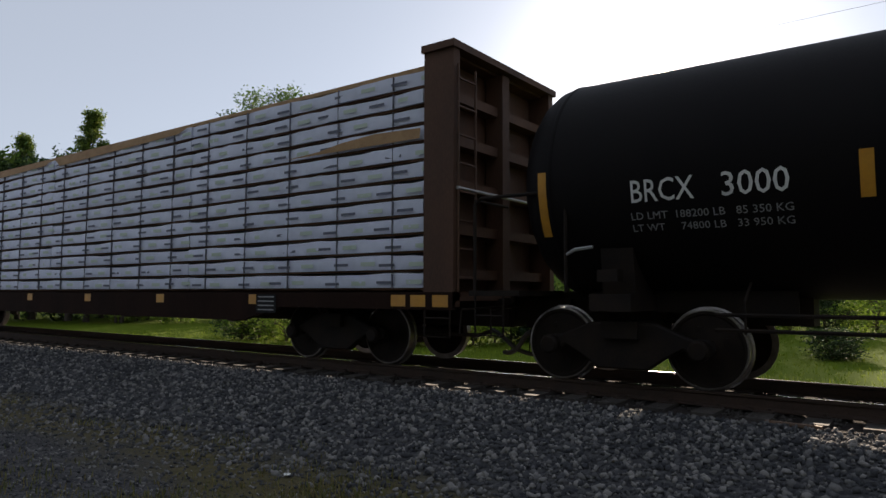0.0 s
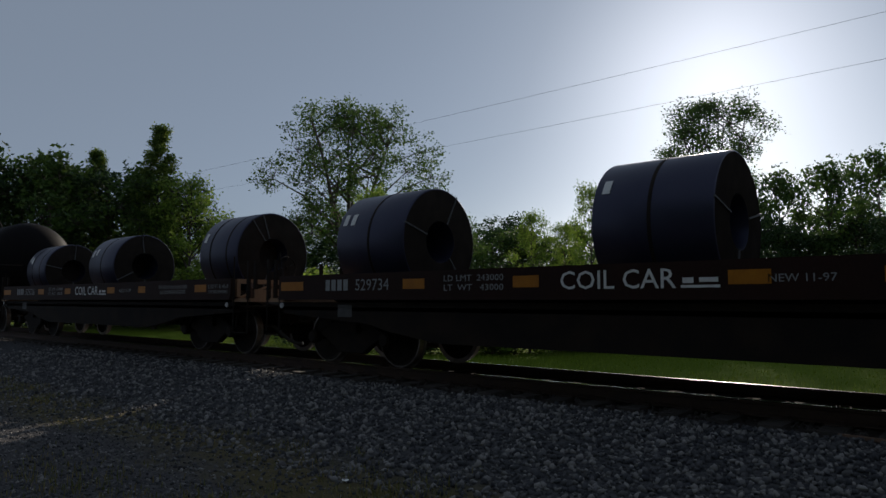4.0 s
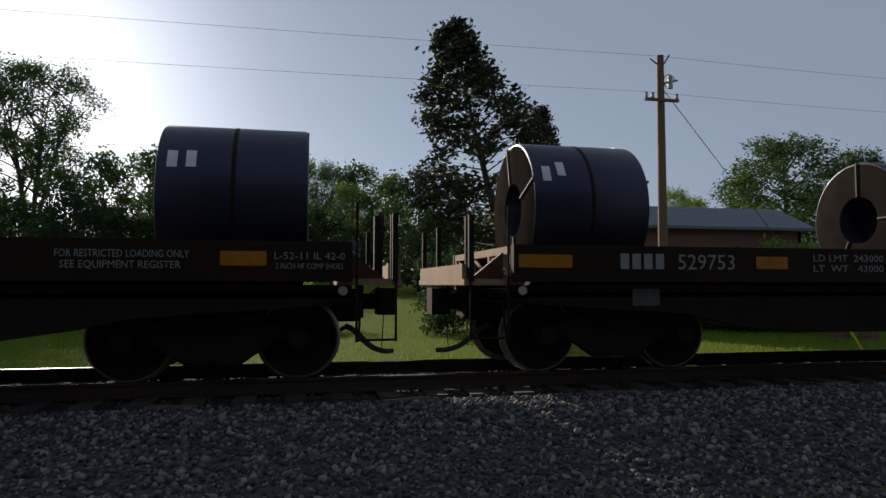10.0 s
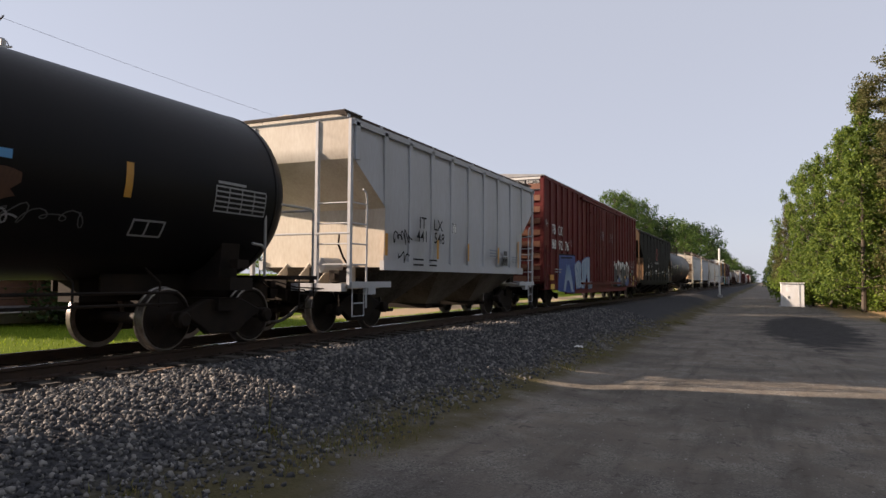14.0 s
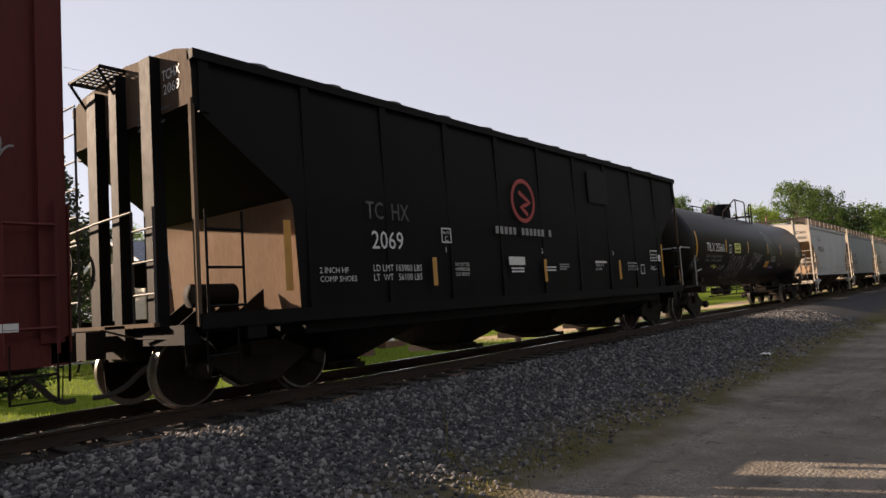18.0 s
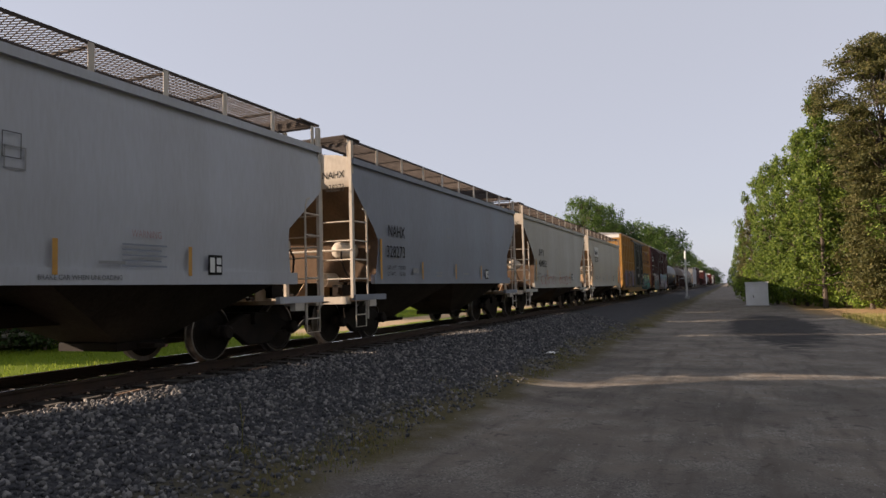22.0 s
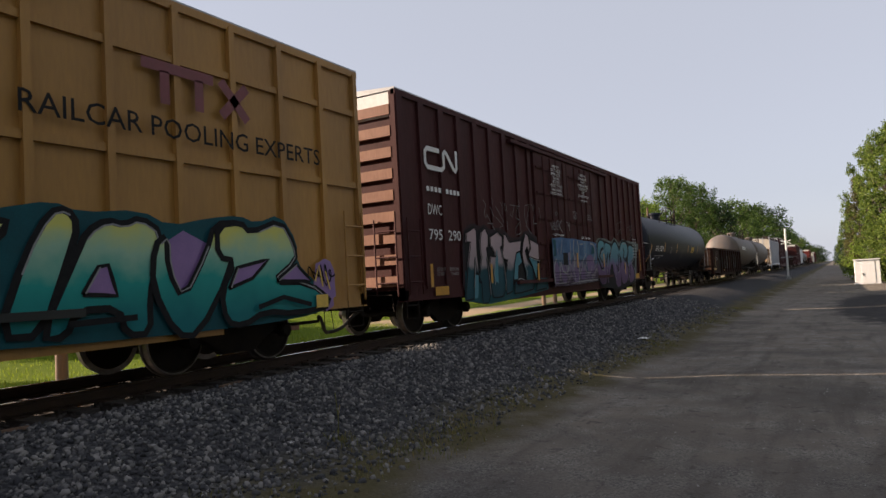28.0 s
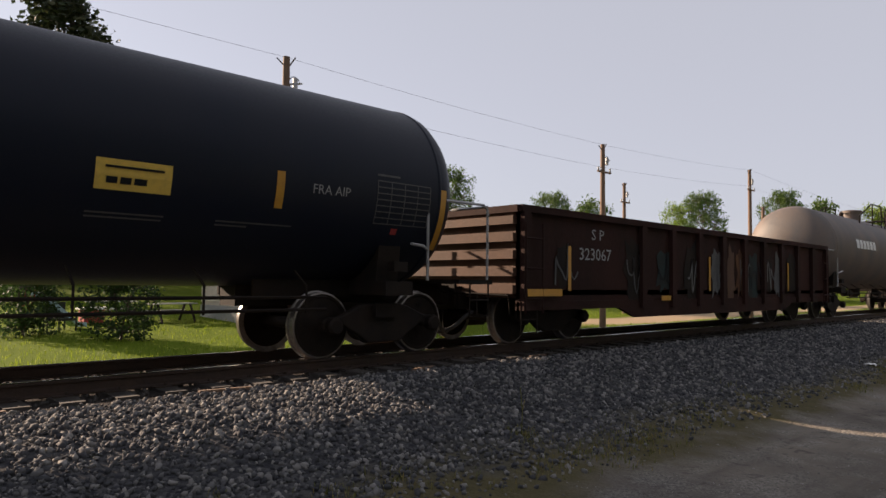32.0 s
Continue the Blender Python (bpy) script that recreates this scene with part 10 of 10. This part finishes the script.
# ---- litter on the gravel ----
for x, y, w, lab in ((17.6, 4.36, 0.3, "crumpled white paper on the gravel"), (-4.22, 3.32, 0.09, "small white scrap on the ground"), (-4.6, 4.0, 0.07, "small white scrap on the ground"), (5.2, 4.9, 0.06, "small white scrap on the ground")):
    rr = random.Random(int(x * 10))
    bm = bmesh.new()
    g = [[bm.verts.new(((i - 2) * w / 4, (j - 2) * w / 5, 0.012 + rr.uniform(0, 0.22) * w)) for j in range(5)] for i in range(5)]
    for i in range(4):
        for j in range(4):
            bm.faces.new((g[i][j], g[i + 1][j], g[i + 1][j + 1], g[i][j + 1]))
    ob = tagged(new("litter", link_mesh("litter", bm, M_WHITE)), lab, "litter")
    ob.matrix_basis = pose(x, y, ground_z(x, y) + 0.005, 0, 0, x * 50)
# sticks and a dry stalk beside the track
st = tagged(new("dry_stalk", link_mesh("dry_stalk", rods([(0, 0, -0.02), (0.01, 0, 0.25), (0.0, 0.02, 0.5)], [(0.01, 0, 0.25), (0.06, 0.01, 0.36)], r=0.005, n=4), M_GRASS)), "thin dry weed stalk on the ballast", "weed")
st.matrix_basis = pose(5.7, 4.7, ground_z(5.7, 4.7))
for x, y, l, a in ((6.68, 7.35, 0.5, 12), (3.6, 7.3, 0.6, -8), (9.4, 7.4, 0.45, 5), (-1.2, 7.35, 0.5, -5), (1.2, 7.3, 0.55, 14)):
    ob = tagged(new("wood_scrap", link_mesh("wood_scrap", soften(boxes((-l / 2, l / 2, -0.03, 0.03, 0, 0.03)), 0.008), M_POLE)), "splintered scrap of tie wood on the ballast", "wood scrap", "wood scraps by the rail")
    ob.matrix_basis = pose(x, y, ground_z(x, y) + 0.01, 0, 0, a)

# ---- trees ----


def leaf_cloud(rng, centres, per, size, spread, flat=0.8):
    """Folded leaf sprays scattered round the twig ends: verts and faces for one crown mesh."""
    c = np.repeat(np.asarray(centres), per, axis=0)
    n = len(c)
    p = c + rng.normal(size=(n, 3)) * np.array([spread, spread, spread * flat])
    a = rng.normal(size=(n, 3)) * np.array([1, 1, 0.7])
    a /= np.linalg.norm(a, axis=1)[:, None]
    b = np.cross(a, rng.normal(size=(n, 3)))
    b /= np.linalg.norm(b, axis=1)[:, None]
    s = size * rng.uniform(0.5, 1.3, n)[:, None]
    nn = np.cross(a, b)
    v = np.stack([p - a * s, p + b * s * 0.55 + nn * s * 0.15, p + a * s, p - b * s * 0.55 + nn * s * 0.15], 1).reshape(-1, 3)
    i = np.arange(n)[:, None] * 4
    f = np.concatenate([i + np.array([0, 1, 2]), i + np.array([0, 2, 3])])
    return v, f


def tree_meshes(name, seed, height, radius, base, leaf, lobes=14, tips=14, per=22, size=0.2, shape="round", trunk_r=0.25, stems=1, lobe_r=0.36, spread=0.32):
    """Trunk and limbs that end in lobes of twigs (one wood mesh), and the leaves on them (one crown mesh).
    base: height at which the crown starts."""
    rr = random.Random(seed)
    rng = np.random.default_rng(seed)
    wood = bmesh.new()
    ends = []
    stem_pts = []
    for s in range(stems):
        a0 = 6.283 * s / max(1, stems) + seed
        tilt = 0.0 if stems == 1 else radius * 0.55
        pts = [Vector((0, 0, -0.2))]
        for i in range(1, 8):
            t = i / 7
            pts.append(Vector((math.cos(a0) * tilt * t ** 1.5 + rr.uniform(-0.12, 0.12) * t, math.sin(a0) * tilt * t ** 1.5 + rr.uniform(-0.12, 0.12) * t, height * 0.9 * t)))
        for i in range(7):
            rod(wood, pts[i], pts[i + 1], trunk_r * (1 - i / 7.4), 8, trunk_r * (1 - (i + 1) / 7.4))
        stem_pts.append(pts)
    for k in range(lobes):
        u = (k + rr.random()) / lobes
        z = base + (height - base) * u
        if shape == "round":
            rad = radius * math.sqrt(max(0.05, 1 - (2 * u * 0.95 - 0.85) ** 2)) * rr.uniform(0.35, 1.0)
            lr = radius * lobe_r * rr.uniform(0.75, 1.2)
        elif shape == "cone":
            rad = radius * (1.02 - u) ** 0.8 * rr.uniform(0.55, 1.0)
            lr = radius * lobe_r * (1.15 - u * 0.85) * rr.uniform(0.8, 1.2)
        elif shape == "vase":
            rad = radius * (0.25 + 0.75 * math.sin(min(1.0, u * 0.9 + 0.12) * 2.2)) * rr.uniform(0.4, 1.0)
            lr = radius * lobe_r * rr.uniform(0.75, 1.15)
        elif shape == "pine":
            # bare-stemmed lower half with thin sprays, a broad head of level pads
            rad = radius * (0.45 + 0.4 * u if u < 0.58 else 1.0 if u < 0.84 else 1.0 - (u - 0.84) * 3.6) * rr.uniform(0.4, 1.0)
            lr = radius * lobe_r * rr.uniform(0.7, 1.25)
        else:
            rad = radius * rr.uniform(0.35, 1.0) * (0.6 + 0.5 * math.sin(3.1 * u))
            lr = radius * lobe_r * rr.uniform(0.7, 1.2)
        z = min(z, height - lr * 0.75)
        a = k * 2.4 + rr.uniform(-0.6, 0.6)
        pts = stem_pts[k % stems]
        t = max(0.12, min(0.93, (z - rad * (0.5 if shape != "cone" else 0.05)) / height))
        i = min(6, int(t * 7 / 0.9 * 0.9))
        o = pts[i].lerp(pts[i + 1], t * 7 - i)
        c = Vector((math.cos(a) * rad, math.sin(a) * rad, z))
        mid = o.lerp(c, 0.55) + Vector((0, 0, 0.08 * rad))
        r0 = (trunk_r * 0.4 * (1 - 0.6 * u) + 0.02) * (0.5 if shape == "cone" else 1.0)
        rod(wood, o, mid, r0, 6, r0 * 0.6)
        rod(wood, mid, c, r0 * 0.6, 5, r0 * 0.25)
        for j in range(tips):
            d = Vector((rr.gauss(0, 1), rr.gauss(0, 1), rr.gauss(0.15, 0.8))).normalized()
            if shape == "pine":
                d.z *= 0.42
            w = c + d * lr * rr.uniform(0.45, 1.0)
            rod(wood, c.lerp(w, 0.05), w, 0.02, 3, 0.006)
            ends.append(tuple(w))
    for pts in stem_pts:
        ends.append(tuple(pts[-1]))
        ends.append(tuple(pts[-1] + Vector((0, 0, height * 0.06))))
    wm = link_mesh(name + "_trunk", wood, M_BARK, True)
    v, f = leaf_cloud(rng, ends, per, size, spread, 0.45 if shape == "pine" else 0.8)
    cm = bpy.data.meshes.new(name + "_crown")
    cm.from_pydata(v.tolist(), [], f.tolist())
    cm.materials.append(leaf)
    return wm, cm


KINDS = {
    "broad": tree_meshes("broad", 11, 14.0, 5.2, 2.5, M_LEAF, 20, 15, 22, 0.2, "round", 0.3, 1, 0.36, 0.36),
    "oak": tree_meshes("oak", 24, 14.0, 5.2, 1.6, M_LEAF, 34, 15, 38, 0.14, "round", 0.3, 1, 0.34, 0.3),
    "broad2": tree_meshes("broad2", 12, 12.0, 4.2, 1.2, M_LEAF, 18, 14, 22, 0.2, "round", 0.24, 1, 0.38, 0.36),
    "airy": tree_meshes("airy", 13, 14.0, 6.4, 4.0, M_LEAF, 46, 16, 34, 0.105, "round", 0.3, 3, 0.25, 0.28),
    "slim": tree_meshes("slim", 14, 14.0, 3.9, 6.6, M_LEAF, 52, 16, 22, 0.09, "round", 0.16, 5, 0.24, 0.27),
    # the dark kind has the shade of dense woods put into its leaf colour
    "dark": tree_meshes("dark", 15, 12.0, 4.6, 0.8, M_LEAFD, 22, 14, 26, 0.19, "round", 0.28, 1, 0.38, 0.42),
    "cedar": tree_meshes("cedar", 16, 15.0, 4.6, 2.6, M_CEDAR, 84, 11, 13, 0.15, "cone", 0.26, 1, 0.2, 0.24),
    "light": tree_meshes("light", 17, 11.0, 3.4, 0.8, M_LEAFL, 26, 13, 26, 0.12, "round", 0.16, 1, 0.3, 0.3),
    "poplar": tree_meshes("poplar", 18, 14.0, 2.6, 1.0, M_LEAFM, 46, 13, 34, 0.1, "cone", 0.2, 1, 0.34, 0.17),
    "edge": tree_meshes("edge", 23, 11.0, 3.4, 0.5, M_LEAFM, 36, 14, 36, 0.095, "round", 0.16, 1, 0.26, 0.15),
    "pine": tree_meshes("pine", 19, 16.0, 3.6, 0.8, M_NEEDLE, 120, 14, 52, 0.085, "pine", 0.2, 1, 0.3, 0.24),
    "pine2": tree_meshes("pine2", 20, 15.0, 2.6, 1.5, M_NEEDLE, 28, 11, 24, 0.17, "cone", 0.2, 1, 0.42, 0.32),
    "shrub": tree_meshes("shrub", 22, 3.2, 1.6, 0.1, M_LEAFD, 16, 10, 22, 0.1, "round", 0.06, 2, 0.42, 0.2),
    "bush": tree_meshes("bush", 21, 3.2, 1.8, 0.2, M_LEAFL, 12, 9, 22, 0.1, "round", 0.05, 2, 0.42, 0.2),
}
LABELS = {
    "oak": "dense rounded dark green oak",
    "broad": "broad green tree with a full crown", "broad2": "rounded green tree", "airy": "tall open-crowned tree with thin spring leaves",
    "slim": "slender high-crowned tree with upswept limbs", "dark": "dark dense tree with shaded leaf colour", "cedar": "ragged dark cedar",
    "light": "young light green tree", "edge": "young green tree at the wood's edge", "poplar": "narrow light green tree", "pine": "tall pine with brown-green needles", "pine2": "bushy pine at the wood's edge", "bush": "low light green bush", "shrub": "dense dark green shrub",
}
HEIGHTS = {"broad": 14.0, "oak": 14.0, "broad2": 12.0, "airy": 14.0, "slim": 14.0, "dark": 12.0, "cedar": 15.0, "light": 11.0, "edge": 11.0, "poplar": 14.0, "pine": 16.0, "pine2": 15.0, "bush": 3.2, "shrub": 3.2}


def tree(kind, az, dist, el, turn=0, wide=1.0, lean=0.0):
    """A tree seen from the yard at az degrees to the left of square, its top at el degrees above the eye."""
    a = radians(az)
    x, y = -math.sin(a) * dist, math.cos(a) * dist
    z = ground_z(x, y)
    h = dist * math.tan(radians(el)) + EYE[2] - z
    s = h / HEIGHTS[kind]
    ob = new("bush" if kind in ("bush", "shrub") else "tree")
    ob.matrix_basis = Matrix.Translation((x, y, z)) @ Matrix.Rotation(radians(lean), 4, "Y") @ Matrix.Rotation(radians(turn), 4, "Z") @ Matrix.Diagonal((s * wide, s * wide, s, 1))
    tagged(ob, LABELS[kind] + (" beside the track" if az < -70 else " on the lawn" if dist < 35 else " beyond the lawn"), "bush" if kind in ("bush", "shrub") else "tree", "trees round the place")
    part("trunk", KINDS[kind][0], None, ob)
    part("crown", KINDS[kind][1], None, ob)
    return ob


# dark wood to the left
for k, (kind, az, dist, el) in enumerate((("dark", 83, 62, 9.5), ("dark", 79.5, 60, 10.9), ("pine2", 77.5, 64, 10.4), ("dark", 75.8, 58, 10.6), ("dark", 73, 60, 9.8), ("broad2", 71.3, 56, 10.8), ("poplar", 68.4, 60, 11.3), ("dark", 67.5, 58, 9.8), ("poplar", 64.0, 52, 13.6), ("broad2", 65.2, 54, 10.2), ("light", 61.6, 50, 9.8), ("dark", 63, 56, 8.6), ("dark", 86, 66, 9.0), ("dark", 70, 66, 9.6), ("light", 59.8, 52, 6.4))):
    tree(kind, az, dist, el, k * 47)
# behind the lawn
for k, (kind, az, dist, el, w) in enumerate((("airy", 48.9, 78, 16.2, 1.0), ("light", 46.6, 48, 9.4, 0.8), ("dark", 45.2, 60, 7.0, 0.9), ("light", 41.2, 50, 8.3, 0.7), ("broad2", 39.5, 60, 7.3, 0.8), ("dark", 36.2, 70, 6.2, 0.9), ("light", 33.5, 55, 7.5, 0.8), ("light", 30.8, 60, 6.5, 0.9),
                                 ("light", 28.6, 52, 9.6, 0.6), ("broad2", 25.3, 66, 9.6, 0.9), ("broad2", 17.0, 64, 8.4, 0.85), ("dark", 16.2, 56, 6.6, 1.0), ("slim", 19.1, 95, 15.7, 1.1), ("broad2", 21.8, 68, 7.6, 0.9), ("broad2", 14.4, 70, 9.9, 0.85), ("broad2", 11.2, 72, 10.3, 0.85), ("broad2", 8.0, 76, 10.8, 0.8), ("airy", 5.6, 84, 9.9, 0.7),
                                 ("light", 3.4, 80, 9.5, 0.8), ("airy", 0.4, 86, 10.7, 0.7), ("dark", 6.0, 62, 6.4, 1.2), ("dark", 2.0, 60, 6.0, 1.2), ("dark", -2.0, 60, 6.4, 1.2), ("airy", -2.5, 88, 10.0, 0.7), ("broad2", -5.0, 84, 10.0, 0.8), ("light", -4.6, 70, 8.3, 0.9), ("broad2", -8.0, 66, 9.2, 1.0),
                                 ("dark", -10.3, 44, 9.4, 0.9), ("dark", -22.5, 52, 8.0, 1.1), ("light", -26.5, 64, 7.5, 0.9), ("light", -31.5, 70, 7.6, 0.8),
                                 ("oak", -39.3, 60, 11.0, 1.2), ("oak", -44.2, 66, 9.6, 0.8), ("broad2", -36.2, 70, 8.2, 0.8), ("light", -49.5, 90, 6.4, 0.8), ("oak", -52.8, 80, 7.6, 0.8), ("broad2", -56.0, 84, 7.0, 0.8),
                                 ("light", -62.8, 92, 6.4, 0.8), ("oak", -64.8, 96, 7.3, 0.8), ("oak", -70.5, 100, 7.2, 0.7), ("broad2", -73.0, 104, 6.4, 0.8), ("light", -76.6, 104, 5.8, 0.8))):
    tree(kind, az, dist, el, k * 61, w)
# along the far side of the line, running off to the right
for k, (kind, az, dist, el, w) in enumerate((("oak", -79.0, 112, 7.3, 0.75), ("light", -77.3, 108, 5.4, 0.8), ("oak", -80.6, 122, 6.6, 0.8), ("dark", -82.0, 128, 4.9, 1.0), ("broad", -83.2, 150, 5.0, 0.9), ("broad2", -84.3, 160, 4.6, 1.0), ("dark", -85.3, 190, 4.4, 1.0), ("broad2", -86.0, 210, 3.6, 1.1), ("broad", -86.7, 240, 2.8, 1.1), ("dark", -87.3, 300, 2.2, 1.3), ("broad2", -87.9, 380, 1.6, 1.5), ("dark", -88.4, 460, 1.2, 1.8), ("dark", -88.9, 600, 0.9, 2.2), ("broad2", -84.0, 170, 4.0, 1.2), ("dark", -81.2, 140, 5.4, 1.0))):
    tree(kind, az, dist, el, k * 53, w)
# leaning cedars on the lawn
tree("cedar", -18.4, 45, 21.3, 40, 1.25, -14)
tree("cedar", -20.2, 47, 14.6, 160, 0.95, 2)
for x, y, h, kind, w in ((5.4, 25.1, 3.0, "shrub", 0.8), (7.5, 22.4, 2.4, "shrub", 0.9), (-2.74, 23.7, 0.9, "shrub", 2.2), (17.6, 23.6, 3.2, "shrub", 1.0), (19.6, 23.8, 3.6, "bush", 0.8), (22.6, 25.5, 3.7, "bush", 0.7), (32.4, 25.4, 0.9, "shrub", 0.7)):
    d = math.hypot(x, y)
    tree(kind, -math.degrees(math.atan2(x, y)), d, math.degrees(math.atan2(h + ground_z(x, y) - EYE[2], d)), x * 40, w)
# wood on the near side of the road
for k, (kind, az, dist, el, w) in enumerate((("pine", -100.6, 39, 17.0, 0.9), ("poplar", -96.5, 44, 13.5, 0.85), ("edge", -97.6, 46, 11.6, 0.8), ("edge", -95.3, 48, 10.9, 0.7), ("edge", -94.5, 50, 9.4, 0.72), ("edge", -93.3, 52, 8.8, 0.62), ("edge", -92.4, 56, 8.0, 0.55), ("pine2", -91.7, 62, 5.9, 0.8), ("pine2", -91.1, 70, 4.0, 0.7), ("edge", -90.8, 80, 2.8, 0.6),
                                 ("poplar", -102.4, 38, 13.4, 0.7), ("poplar", -105.1, 40, 16.0, 1.0), ("poplar", -107.6, 40, 16.5, 1.2), ("edge", -98.4, 46, 9.4, 1.0), ("edge", -96.2, 47, 7.8, 1.0), ("pine2", -99.4, 42, 10.0, 1.0), ("edge", -103.8, 38, 9.5, 1.1), ("edge", -105.8, 37, 10.0, 1.1), ("edge", -100.8, 46, 5.5, 1.1), ("edge", -94.6, 52, 6.0, 0.9), ("edge", -93.0, 56, 4.5, 0.9), ("edge", -108, 37, 10.0, 1.2), ("pine", -111, 42, 18.0, 1.0),
                                 ("broad2", -98.2, 62, 9.2, 1.0), ("broad2", -100.0, 58, 11.0, 1.1), ("broad", -104.5, 54, 12.0, 1.2), ("dark", -95.8, 66, 6.6, 0.8), ("dark", -93.9, 72, 4.6, 0.8), ("broad2", -91.0, 110, 2.4, 0.6), ("dark", -90.45, 170, 1.5, 0.6), ("dark", -90.25, 240, 1.1, 0.7))):
    tree(kind, az, dist * 1.3, el, k * 71, w)
# unseen trees added behind the yard; they cut skylight on the cars' near sides
for k in range(11):
    az = -137 - k * 8.5
    tree(("broad", "dark", "broad2", "pine")[k % 4], az, 17 / max(0.45, abs(math.cos(radians(az)))) + (k * 37 % 5), 32 + (k * 29 % 7), k * 57, 1.1)
for k, (az, dist) in enumerate(((-92.2, 62), (-93.8, 57), (-95.2, 52), (-97.0, 48), (-98.6, 45), (-100.5, 42), (-102.5, 39), (-104.5, 37), (57.5, 48), (53, 46), (44, 47), (40, 46), (36, 48), (62, 50))):
    tree("bush", az, dist * (1.27 if az < 0 else 1), 1.0 if az < 0 else 2.6, k * 31, 1.2)
# closed backdrop of woods behind the lawn
for k in range(26):
    az = 58 - k * 4.0
    tree(("dark", "broad2", "light")[k % 3] if k % 5 else "broad", az + (k * 37 % 7) * 0.3, 84 + (k * 53 % 17), 5.6 + (k * 29 % 11) * 0.17, k * 83, 1.15)

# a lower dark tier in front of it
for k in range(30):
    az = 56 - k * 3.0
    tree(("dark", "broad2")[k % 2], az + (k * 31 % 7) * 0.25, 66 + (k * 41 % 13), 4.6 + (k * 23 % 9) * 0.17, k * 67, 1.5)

# weedy bushes along the lawn's left edge
EDGE = ((-25.0, 18.3), (-22.0, 18.4), (-19.5, 18.3), (-17.2, 18.4), (-15.6, 19.4), (-14.4, 21.2), (-13.6, 22.9), (-12.6, 24.4), (-11.6, 25.8), (-10.2, 27.4), (-8.4, 28.6), (-6.2, 29.4), (-3.5, 30.4), (-0.5, 31.0))
rr = random.Random(77)
for k in range(len(EDGE) * 2 - 1):
    a, b = EDGE[k // 2], EDGE[min(len(EDGE) - 1, (k + 1) // 2)]
    x, y = (a[0] + b[0]) / 2 + rr.uniform(-0.4, 0.4), (a[1] + b[1]) / 2 + rr.uniform(0.2, 1.2)
    d, h = math.hypot(x, y), rr.uniform(1.3, 2.6)
    tree("bush" if k % 3 else "shrub", -math.degrees(math.atan2(x, y)), d, math.degrees(math.atan2(h + ground_z(x, y) - EYE[2], d)), k * 50, rr.uniform(1.0, 1.5))

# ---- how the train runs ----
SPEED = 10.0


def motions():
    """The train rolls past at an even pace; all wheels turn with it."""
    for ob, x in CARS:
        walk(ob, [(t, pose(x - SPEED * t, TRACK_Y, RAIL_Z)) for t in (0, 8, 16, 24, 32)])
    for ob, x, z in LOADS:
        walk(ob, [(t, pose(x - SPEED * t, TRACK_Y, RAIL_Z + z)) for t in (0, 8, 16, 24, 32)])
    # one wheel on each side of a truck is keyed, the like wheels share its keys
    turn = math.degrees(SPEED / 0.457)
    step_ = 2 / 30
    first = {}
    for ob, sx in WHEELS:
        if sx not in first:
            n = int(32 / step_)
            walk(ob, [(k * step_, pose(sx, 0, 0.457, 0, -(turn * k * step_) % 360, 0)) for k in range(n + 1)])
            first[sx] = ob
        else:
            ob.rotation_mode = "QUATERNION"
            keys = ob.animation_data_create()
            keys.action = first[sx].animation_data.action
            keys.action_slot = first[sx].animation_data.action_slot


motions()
